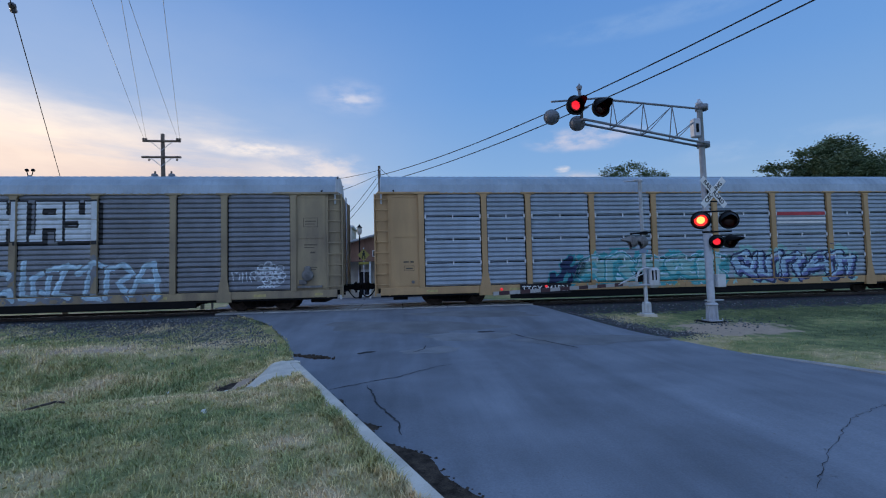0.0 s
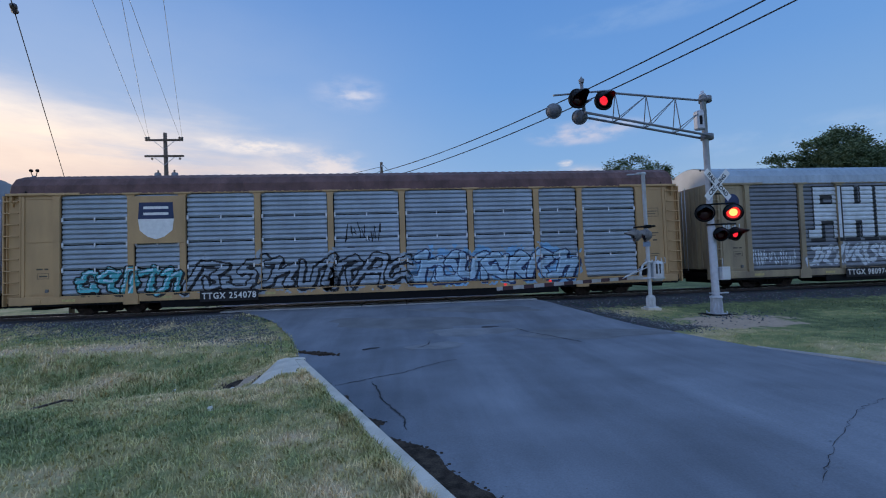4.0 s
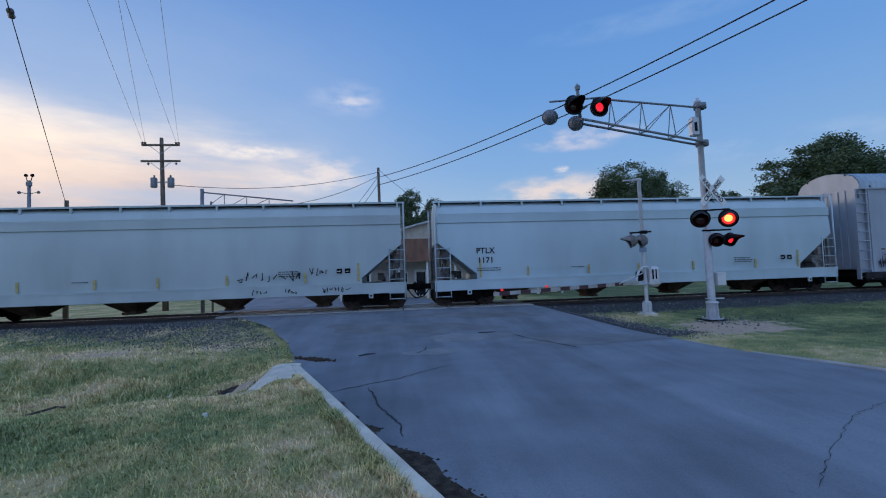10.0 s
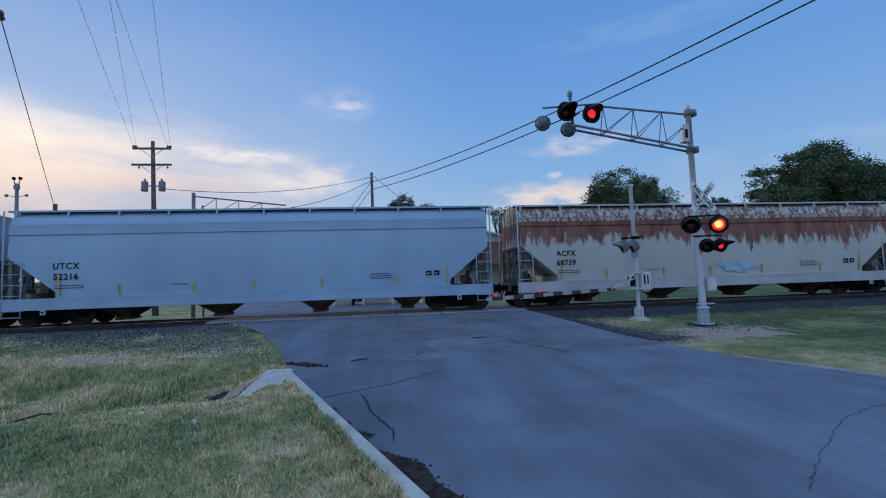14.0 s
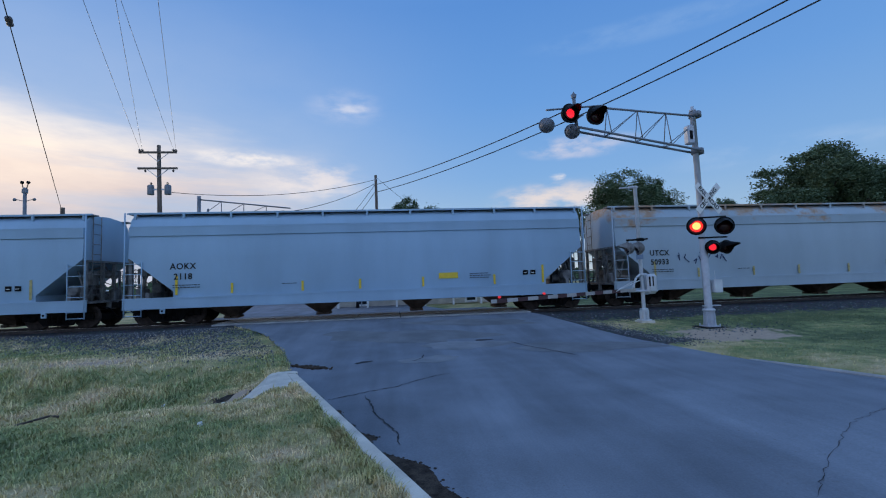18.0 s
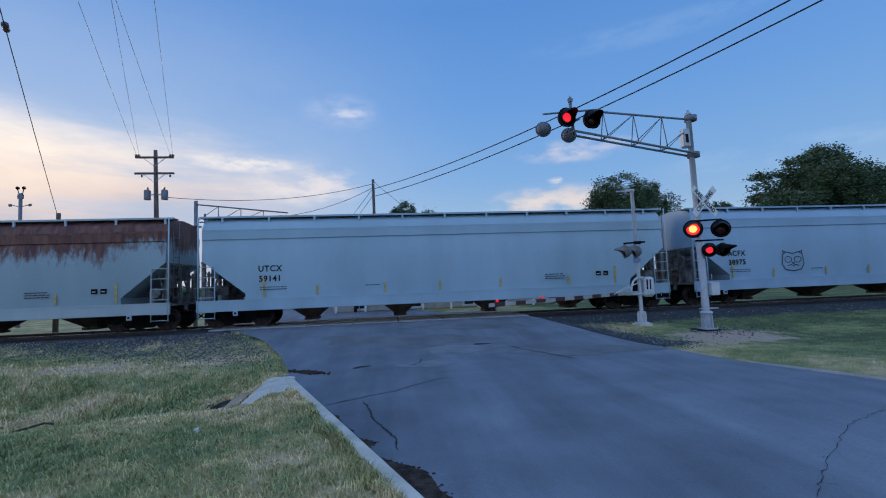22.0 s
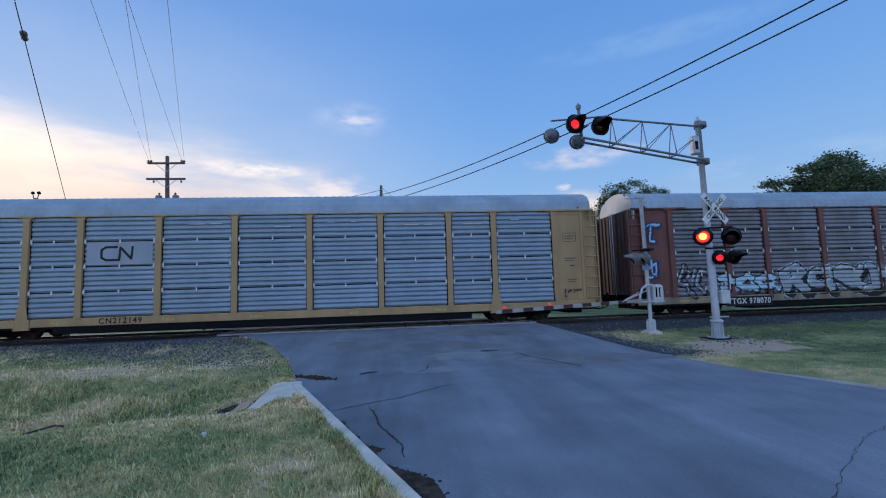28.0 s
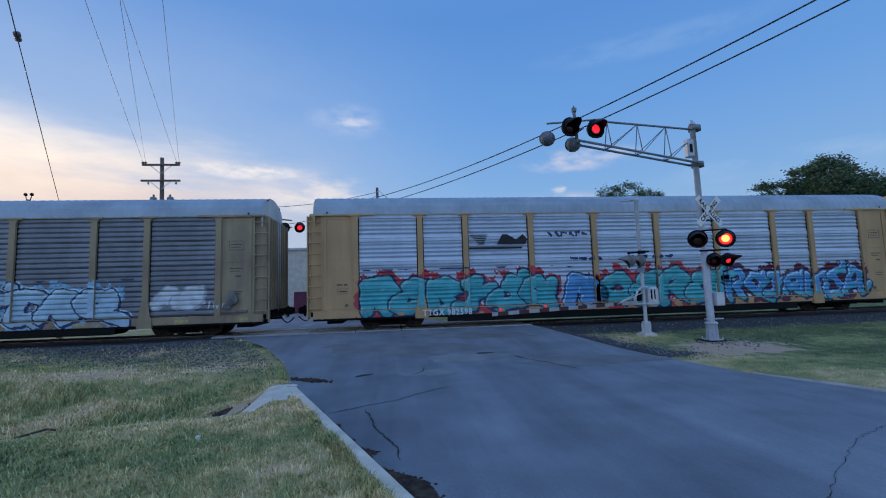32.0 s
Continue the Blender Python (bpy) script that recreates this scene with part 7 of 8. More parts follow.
for s, z, side, turn, ph in ((5.3, 6.38, 0.3, 10, 0), (4.38, 6.4, 0.3, 10, 1), (5.85, 6.12, -0.2, 166, None), (4.93, 6.0, -0.2, 166, None)):
    x, y, zz = on_arm(s, side, z)
    f = flasher(signal, (x, y, zz), turn, ph, M_LAMP_RED, M_LAMP_RED, shell=None if ph is not None else M_WALK)
    if ph is None:
        f.matrix_basis = f.matrix_basis @ Matrix.Diagonal((0.8, 0.8, 0.8, 1))
# crossbuck
FACE = 8
buck = Vector((0.1, -0.22, 3.92 + Z0))
for sgn, body, lift in ((1, "CROSSING", 0.0), (-1, "RAIL  ROAD", 0.014)):
    g = Geo()
    g.box((-0.66, -0.008, -0.115), (0.66, 0.006, 0.115), bev=0.004)
    b = part("crossbuck_board", g, M_WHITE, signal, "white crossbuck board with black lettering")
    b.matrix_basis = pose(buck.x, buck.y - lift, buck.z, 0, 0, FACE) @ pose(0, 0, 0, 0, -45 * sgn, 0)
    t = lettering(body, 0.205, M_INK, b, 0, -0.0105, 0, 0.95 if sgn > 0 else 0.93, 0.006, 1.02)
g = Geo()
g.tube((-0.05, -0.16, buck.z - 0.3), (0.4, -0.16, buck.z - 0.3), 0.025, n=6)
g.box((-0.04, -0.2, buck.z - 0.2), (0.12, -0.1, buck.z + 0.2))
s_at(g, "crossbuck_bracket", M_BLACK)
g = Geo()
g.tube((-0.42, -0.18, 3.25 + Z0), (0.72, -0.18, 3.3 + Z0), 0.03, n=8)
s_at(g, "light_arm", M_BLACK)
flasher(signal, (-0.46, -0.3, 2.97 + Z0), -32, 0)
flasher(signal, (0.56, -0.3, 2.97 + Z0), -32, 1)
g = Geo()
g.tube((-0.3, -0.14, 2.58 + Z0), (0.75, -0.14, 2.6 + Z0), 0.03, n=8)
s_at(g, "light_arm", M_BLACK)
for x, y, turn, ph in ((0.08, -0.3, -26, 0), (0.6, -0.3, 4, 1)):
    f = flasher(signal, (x, y, 2.25 + Z0), turn, ph, M_LAMP_RED, M_LAMP_RED)
    f.matrix_basis = f.matrix_basis @ Matrix.Diagonal((0.78, 1.15 if ph else 0.78, 0.78, 1))

# gate
GATE = Vector((9.2, 15.5, 0))
gz = ground_z(GATE.x, GATE.y) + 0.02
gate = thing("crossing_gate", pose(GATE.x, GATE.y, gz), "silver crossing gate with lowered red and white arm", "gate")
Z1 = -gz
g = Geo()
g.box((-0.26, -0.26, -0.12), (0.26, 0.26, 0.06), bev=0.02)
part("foundation", g, M_CONCRETE, gate)
g = Geo()
g.box((-0.19, -0.19, 0.06), (0.19, 0.19, 0.1), bev=0.01)
g.box((-0.12, -0.12, 0.1), (0.12, 0.12, 0.5), bev=0.03)
for sx, sy in ((-1, 0), (1, 0), (0, -1), (0, 1)):
    g.box((sx * 0.14 - 0.015 - 0.025 * abs(sx), sy * 0.14 - 0.015 - 0.025 * abs(sy), 0.1), (sx * 0.14 + 0.015 + 0.025 * abs(sx), sy * 0.14 + 0.015 + 0.025 * abs(sy), 0.42))
part("mast_base", g, M_ALUMINIUM, gate)
g = Geo()
g.lathe([(0.068, 0.5), (0.068, 4.98), (0.085, 5.0), (0.085, 5.06), (0.001, 5.08)], (0, 0, 0), (-0.012, 0, 1), 14)
part("mast", g, M_ALUMINIUM, gate, "silver painted mast")
g = Geo()
g.tube((-0.68, 0, 4.98), (0.06, 0, 5.0), 0.028, n=6)
g.box((-0.3, -0.05, 5.0), (0.02, 0.05, 5.05))
part("top_bracket", g, M_STEEL_GALV, gate)
g = Geo()
g.box((0.1, -0.22, 1.02), (0.5, 0.2, 1.76), bev=0.1)
mech = part("mechanism", g, M_ALUMINIUM, gate, "silver gate mechanism housing")
for x in (0.17, 0.29):
    g = Geo()
    g.box((x - 0.025, -0.226, 1.3), (x + 0.025, -0.2, 1.66), bev=0.005)
    part("cover_slot", g, M_DARK_IRON, mech)
# the counterweight arm bends round behind the mast
g = Geo()
bend = [(-0.42, 1.18), (-0.39, 1.4), (-0.3, 1.62), (-0.14, 1.74), (0.1, 1.74)]
for (x0, z0), (x1, z1) in zip(bend, bend[1:]):
    g.tube((x0, -0.1, z0), (x1, -0.1, z1), 0.04, n=8)
part("counterweight_arm", g, M_ALUMINIUM, gate, "bent white counterweight arm")
g = Geo()
g.box((-0.34, -0.06, 1.24), (-0.1, 0.12, 1.6), bev=0.04)
part("counterweight", g, M_DARK_IRON, gate, "dark counterweight")
g = Geo()
g.box((-0.58, -0.12, 1.1), (0.54, 0.06, 1.17), bev=0.02)
part("arm_bracket", g, M_STEEL_GALV, gate)
ARM2 = Vector((-0.963, -0.27, 0))
arm = Geo()


def on_gate(s, z, off=0.0):
    p = ARM2 * s
    return Vector((p.x - 0.27 * off, p.y + 0.963 * off, z + Z1))


def plank(g, s0, s1, t, h):
    a, b = on_gate(s0, 0.86 - 0.022 * s0), on_gate(s1, 0.86 - 0.022 * s1)
    nrm = Vector((-0.27, 0.963, 0)) * t
    up = Vector((0, 0, h))
    g.add([a - nrm - up, b - nrm - up, b + nrm - up, a + nrm - up, a - nrm + up, b - nrm + up, b + nrm + up, a + nrm + up],
          [(0, 3, 2, 1), (4, 5, 6, 7), (0, 1, 5, 4), (1, 2, 6, 5), (2, 3, 7, 6), (3, 0, 4, 7)])


plank(arm, 0.35, 6.35, 0.022, 0.058)
arm_ob = part("gate_arm", arm, M_GATE_WHITE, gate, "white gate arm with red stripes")
for k in range(7):
    g = Geo()
    plank(g, 1.1 + 0.78 * k, 1.1 + 0.78 * k + 0.38, 0.025, 0.061)
    part("red_stripe", g, M_GATE_RED, arm_ob)
for z, s in ((1.55, 1.3),):
    for off in (-0.16, 0.16):
        g = Geo()
        g.tube(Vector((-0.2, -0.08 + off, z)), on_gate(s, 0.86 - 0.022 * s, off * 0.1), 0.018, n=6)
        part("arm_strut", g, M_ALUMINIUM, gate)
for s in (6.05, 4.35):
    p = on_gate(s, 0.98 - 0.022 * s)
    g = Geo()
    g.lathe([(0.001, -0.05), (0.035, -0.045), (0.045, 0.0), (0.035, 0.045), (0.001, 0.05)], p, (0.27, -0.963, 0), 10)
    part("arm_lamp", g, M_ARM_LAMP, arm_ob, "small red arm lamp")
g = Geo()
g.tube((-0.55, -0.05, 2.68 + Z1), (0.28, -0.05, 2.72 + Z1), 0.035, n=8)
g.tube((-0.5, -0.08, 2.4 + Z1), (-0.5, -0.05, 2.68 + Z1), 0.028, n=6)
g.box((-0.12, -0.12, 2.64 + Z1), (0.12, 0.06, 2.76 + Z1), bev=0.02)
part("light_arm", g, M_BLACK, gate)
for x in (-0.58, -0.18):
    f = flasher(gate, (x, -0.12, 2.38 + Z1), -102, None, shell=M_END_GEAR)
    f.matrix_basis = f.matrix_basis @ Matrix.Diagonal((0.84, 0.8, 0.84, 1))
g = Geo()
g.box((-0.24, -0.1, 1.96 + Z1), (0.04, -0.09, 2.14 + Z1))
part("blue_sign", g, M_BLUE_SIGN, gate, "small blue sign")


# ---- poles and cables ----
def insulator(g, p, s=1.0):
    g.lathe([(0.02, 0.0), (0.06 * s, 0.03), (0.03, 0.07), (0.07 * s, 0.1), (0.03, 0.15), (0.001, 0.18)], p, (0, 0, 1), 8)


POLE = (-14.85, 30.2)
pz = ground_z(*POLE)
pole = thing("utility_pole", pose(POLE[0], POLE[1], pz), "weathered wooden utility pole with crossarms and two transformers", "pole")
g = Geo()
g.tube((0.25, 0, -0.3), (0, 0, 10.75 - pz), 0.19, 0.11, 12)
part("post", g, M_WOOD, pole)
for z, w in ((10.25, 1.15), (9.2, 1.2)):
    g = Geo()
    g.box((-w, -0.16, z - pz - 0.06), (w, -0.05, z - pz + 0.06), bev=0.01)
    part("crossarm", g, M_WOOD, pole)
    for s in (-1, 1):
        g = Geo()
        g.tube((s * 0.65, -0.11, z - pz - 0.05), (0, -0.11, z - pz - 0.6), 0.02, n=5)
        part("arm_brace", g, M_STEEL_GALV, pole)
for x, z in ((-1.1, 10.3), (1.1, 10.3), (-0.95, 10.3), (0.95, 10.3)):
    g = Geo()
    insulator(g, (x, -0.1, z - pz), 1.6)
    part("insulator", g, M_INSULATOR, pole)
for x in (-0.75, 0.95):
    g = Geo()
    insulator(g, (x, -0.1, 8.95 - pz), 1.2)
    part("insulator", g, M_INSULATOR, pole)
for s in (-1, 1):
    g = Geo()
    g.lathe([(0.001, 0.0), (0.19, 0.0), (0.2, 0.05), (0.2, 0.56), (0.16, 0.63), (0.001, 0.65)], (s * 0.52 + 0.06, 0.0, 7.5 - pz), (0, 0, 1), 14)
    can = part("transformer", g, M_TRUSS, pole, "grey transformer can")
    g = Geo()
    insulator(g, (s * 0.5 + 0.06, 0, 8.15 - pz), 1.2)
    part("bushing", g, M_INSULATOR, can)
g = Geo()
g.box((-0.5, -0.05, 7.8 - pz), (0.62, 0.05, 7.88 - pz))
part("can_bracket", g, M_STEEL_GALV, pole)

THIN = (-1.13, 38.0)
tz = ground_z(*THIN)
thin = thing("utility_pole", pose(THIN[0], THIN[1], tz), "slim dark wooden utility pole", "pole")
g = Geo()
g.tube((0.05, 0, -0.3), (-0.05, 0, 10.55 - tz), 0.16, 0.11, 10)
part("post", g, M_WOOD, thin)
g = Geo()
g.box((-0.05, -0.35, 10.1 - tz), (0.05, 0.2, 10.2 - tz))
part("cable_bracket", g, M_STEEL_GALV, thin)

LEFT = (-25.0, 33.3)
lz = ground_z(*LEFT)
lp = thing("camera_pole", pose(LEFT[0], LEFT[1], lz), "grey metal pole with two small lamps and side brackets", "pole")
g = Geo()
g.tube((0.1, 0, -0.2), (0, 0, 8.7 - lz), 0.13, 0.1, 10)
part("post", g, M_TRUSS, lp)
g = Geo()
g.box((-0.16, -0.1, 8.3 - lz), (0.16, 0.1, 8.62 - lz), bev=0.03)
part("head_box", g, M_TRUSS, lp)
for s in (-1, 1):
    g = Geo()
    g.tube((s * 0.1, 0, 8.6 - lz), (s * 0.2, 0, 9.0 - lz), 0.03, n=6)
    g.lathe([(0.001, -0.1), (0.1, -0.06), (0.12, 0.02), (0.08, 0.1), (0.001, 0.13)], (s * 0.2, 0, 9.05 - lz), (0, 0, 1), 10)
    part("lamp_head", g, M_BLACK, lp)
    g = Geo()
    g.tube((0, 0, 7.75 - lz), (s * 0.6, 0, 7.9 - lz), 0.025, n=6)
    g.lathe([(0.001, -0.16), (0.1, -0.1), (0.1, 0.0), (0.001, 0.05)], (s * 0.6, -0.05, 7.9 - lz), (-s * 0.3, -0.6, 0.5), 10)
    part("side_lamp", g, M_TRUSS, lp)


def cable(a, b, sag, r, label, over=0.0, name="overhead_cable", material=None):
    a, b = Vector(a), Vector(b)
    b = b + (b - a) * over
    n = 36
    pts = []
    for i in range(n + 1):
        k = i / n
        p = a.lerp(b, k)
        p.z -= sag * 4 * k * (1 - k)
        pts.append(p)
    g = Geo()
    g.hose(pts, r, 5)
    return single(name, g, material or M_CABLE, label, "cable", group="overhead cables")


cable((-1.1, 37.7, 9.68), (23.66, -5.52, 13.98), 1.9, 0.03, "thick black overhead cable on a wooden pole")
cable((-1.1, 37.7, 9.02), (25.85, -5.52, 14.63), 1.92, 0.03, "thick black overhead cable on a wooden pole")
cable((-1.1, 38, 10.2), (-14.3, 30.4, 7.7), 0.7, 0.02, "thin overhead cable between two poles")
cable((-1.1, 38, 9.9), (-8.6, 33, 6.6), 0.5, 0.02, "thin overhead cable sloping to a roof")
for k in range(2):
    cable((-1.15, 38.1, 9.9 - 0.6 * k), (-4.9 + 0.6 * k, 41, 6.0), 0.15, 0.02, "thin service cable sloping to the ground")
cable((-1.05, 38, 10.3), (4.0, 44, 7.6), 0.2, 0.018, "thin service cable to a building")
for x, (dx, dz) in zip((-1.1, -0.95, 0.95, 1.1), ((-0.6414, 0.6153), (-0.5796, 0.6175), (-0.566, 0.618), (-0.4939, 0.6206))):
    cable((POLE[0] + x, POLE[1] - 0.1, 10.45), (dx * 14.2, 14.2, 1.5 + dz * 14.2), 0.12, 0.008, "thin bare overhead wire on crossarms", 0.6, material=M_WIRE)
guy = cable((-0.6784 * 26, 26, 1.5 + 0.1618 * 26), (-0.7906 * 13.5, 13.5, 1.5 + 0.5731 * 13.5), 0.05, 0.014, "steel guy wire with an insulator", 0.8, "guy_wire")
g = Geo()
p = Vector((-0.7906 * 13.5, 13.5, 1.5 + 0.5731 * 13.5))
q = Vector((-0.6784 * 26, 26, 1.5 + 0.1618 * 26))
w = (p - q).normalized()
g.lathe([(0.02, -0.16), (0.09, -0.13), (0.07, -0.02), (0.09, 0.03), (0.09, 0.12), (0.02, 0.16)], p, w, 10)
part("insulator", g, M_INSULATOR, guy)
# the guy ends on a stub pole behind the track
g = Geo()
g.tube((q.x, q.y, ground_z(q.x, q.y) - 0.3), (q.x, q.y, q.z + 0.3), 0.13, 0.1, 10)
single("stub_pole", g, M_WOOD, "short weathered wooden stub pole holding a guy wire", "pole")

# ---- cantilever on the far side ----
FM = (-11.05, 27.0)
fz = ground_z(*FM)
fs = thing("crossing_signal", pose(FM[0], FM[1], fz), "silver cantilever crossing signal across the track", "signal")
g = Geo()
g.tube((0, 0, -0.1), (0, 0, 6.75 - fz), 0.11, 0.1, 12)
part("mast", g, M_TRUSS, fs)
g = Geo()
g.tube((0, 0, 6.55 - fz), (5.3, -0.7, 5.85 - fz), 0.04, n=6)
part("top_chord", g, M_TRUSS, fs)
g = Geo()
g.tube((0, 0, 5.5 - fz), (5.3, -0.7, 5.45 - fz), 0.04, n=6)
part("bottom_chord", g, M_TRUSS, fs)
for k in (1.3, 2.6, 3.9):
    g = Geo()
    g.tube((k, -0.13 * k, 6.55 - 0.132 * k - fz), (k, -0.13 * k, 5.5 - 0.01 * k - fz), 0.025, n=5)
    part("web_post", g, M_TRUSS, fs)
    g = Geo()
    g.tube((k, -0.13 * k, 6.55 - 0.132 * k - fz), (k - 1.3, -0.13 * (k - 1.3), 5.5 - fz), 0.02, n=5)
    part("web_brace", g, M_TRUSS, fs)
for k, ph in ((4.9, 0), (5.75, 1)):
    flasher(fs, (k, -0.75, 5.42 - fz), 0, ph, M_LAMP_RED, M_LAMP_RED)
g = Geo()
g.tube((0.55, 0, 0), (0.5, 0, 6.0 - fz), 0.06, 0.06, 10)
part("side_post", g, M_TRUSS, fs)

# ---- building beyond the track ----
HX0, HX1, HY0, HY1 = -4.3, 12.9, 34.5, 48.0
hz = ground_z(2, 34)
house = thing("house", pose(0, 0, hz), "brown gabled wooden building with a pale metal roof", "house")
PEAK = (HX0 + HX1) / 2
g = Geo()
g.prism([(HX0, -0.2), (HX0, 3.95), (PEAK, 6.2), (HX1, 3.95), (HX1, -0.2)], "y", HY0, HY1)
part("wall", g, M_CREAM, house, "cream painted gable wall")
g = Geo()
g.prism([(HX0, 0.0), (HX0, 3.9), (HX0 + 2.4, 4.55), (HX1 - 2.4, 4.55), (HX1, 3.9), (HX1, 0.0)], "y", HY0 - 0.02, HY0 + 0.02)
part("brick_band", g, M_BOARDS, house, "red-brown wall band under the gable")
g = Geo()
for k in range(38):
    g.box((HX0 + 0.1 + k * 0.44, HY0 - 0.035, 2.9), (HX0 + 0.13 + k * 0.44, HY0 - 0.015, 3.85))
part("batten", g, M_BOARDS, house)
g = Geo()
g.box((HX0 - 0.02, HY0 - 0.05, 0.0), (HX1 + 0.02, HY0 + 0.01, 2.75))
part("lower_wall", g, M_CREAM, house, "cream painted lower wall")
for s in (-1, 1):
    g = Geo()
    x = HX0 - 0.5 if s < 0 else HX1 + 0.5
    zl = 3.95 - 0.5 * 2.25 / (PEAK - HX0)
    vs = [(x, y, zl + dz) for y in (HY0 - 0.6, HY1 + 0.3) for dz in (0, 0.12)] + [(PEAK, y, 6.2 + dz) for y in (HY0 - 0.6, HY1 + 0.3) for dz in (0, 0.12)]
    g.add(vs, [(0, 1, 3, 2), (4, 6, 7, 5), (0, 4, 5, 1), (2, 3, 7, 6), (1, 5, 7, 3), (0, 2, 6, 4)])
    part("roof", g, M_ROOF_PALE, house, "pale grey metal roof")
g = Geo()
g.box((HX0 - 0.3, HY0 - 1.8, 2.72), (HX1 + 0.3, HY0 + 0.0, 2.85))
porch = part("porch_roof", g, M_BOARDS, house)
for x in (-3.9, -1.8, 0.3, 2.4, 4.5, 6.6, 8.7, 10.8, 12.7):
    g = Geo()
    g.box((x - 0.07, HY0 - 1.7, -0.1), (x + 0.07, HY0 - 1.56, 2.72))
    part("porch_post", g, M_WHITE, house)
for x in (-2.3, 2.0, 6.1):
    g = Geo()
    g.box((x - 0.5, HY0 - 0.08, 0.05), (x + 0.5, HY0 - 0.02, 2.15), bev=0.01)
    d = part("door", g, M_WHITE, house, "white panelled door")
    g = Geo()
    g.box((x - 0.34, HY0 - 0.1, 0.2), (x + 0.34, HY0 - 0.08, 1.95))
    part("pane", g, M_GLASS_DARK, d)
for x in (-0.6, 0.55, 3.9, 4.8):
    g = Geo()
    g.box((x - 0.45, HY0 - 0.08, 0.95), (x + 0.45, HY0 - 0.02, 2.0), bev=0.01)
    wdw = part("window", g, M_WHITE, house, "white framed window")
    g = Geo()
    g.box((x - 0.38, HY0 - 0.1, 1.02), (x + 0.38, HY0 - 0.08, 1.93))
    part("pane", g, M_GLASS_DARK, wdw)
for x in (-1.4, 5.2):
    g = Geo()
    g.box((x - 0.3, HY0 - 0.1, 3.1), (x + 0.3, HY0 - 0.04, 3.6))
    wdw = part("vent_window", g, M_WHITE, house)
    g = Geo()
    g.box((x - 0.22, HY0 - 0.12, 3.16), (x + 0.22, HY0 - 0.1, 3.54))
    part("pane", g, M_GLASS_DARK, wdw)

# pale shed further along
sz = ground_z(-9, 46)
shed = thing("shed", pose(-8.4, 50, sz), "tall pale metal shed with a flat roof", "shed")
g = Geo()
g.box((-3.2, 0, -0.2), (3.7, 6, 7.0))
part("wall", g, M_CREAM, shed)
g = Geo()
g.box((-3.4, -0.3, 7.0), (3.9, 6.4, 7.2))
part("roof", g, M_ROOF_PALE, shed)
for x in (-1.6, 1.3):
    g = Geo()
    g.box((x - 0.7, -0.05, 0.1), (x + 0.7, 0.0, 2.4))
    part("door", g, M_RED_DARK, shed)

# ---- street furniture beyond the track ----
WX, WY = -2.15, 31.5
wz = ground_z(WX, WY)
warn = thing("warning_sign", pose(WX, WY, wz), "yellow diamond pedestrian warning sign with a small plate below", "sign")
g = Geo()
g.tube((0, 0.05, -0.2), (0, 0.05, 3.2 - wz), 0.035, n=8)
part("post", g, M_STEEL_GALV, warn)
g = Geo()
g.prism([(0.0, 2.26 - wz), (0.43, 2.69 - wz), (0.0, 3.12 - wz), (-0.43, 2.69 - wz)], "y", -0.01, 0.01)
board = part("sign_board", g, M_SIGN_YELLOW, warn, "yellow diamond board")
g = Geo()
for a, b, c, d in ((-0.04, 2.86, 0.06, 2.97), (-0.09, 2.62, 0.08, 2.85), (-0.13, 2.42, -0.05, 2.63), (0.04, 2.42, 0.12, 2.63)):
    g.box((a, -0.016, b - wz), (c, -0.01, d - wz))
part("symbol", g, M_INK, board, "black walking symbol")
g = Geo()
g.box((-0.36, -0.01, 2.02 - wz), (0.36, 0.01, 2.2 - wz), bev=0.004)
part("plate", g, M_SIGN_YELLOW, warn, "narrow yellow plate")
LX, LY = -2.55, 33.2
lz2 = ground_z(LX, LY)
street_lamp = thing("street_lamp", pose(LX, LY, lz2), "slim black street lamp with a globe head", "lamp")
g = Geo()
g.lathe([(0.14, 0.0), (0.12, 0.5), (0.055, 0.6), (0.045, 4.75)], (0, 0, 0), (0, 0, 1), 10)
part("post", g, M_BLACK, street_lamp)
g = Geo()
g.lathe([(0.06, 4.75), (0.15, 4.85), (0.2, 5.1), (0.14, 5.3)], (0, 0, 0), (0, 0, 1), 12)
part("globe", g, M_CREAM, street_lamp, "pale glass globe")
g = Geo()
g.lathe([(0.24, 5.28), (0.1, 5.42), (0.02, 5.55)], (0, 0, 0), (0, 0, 1), 12)
part("cap", g, M_BLACK, street_lamp)

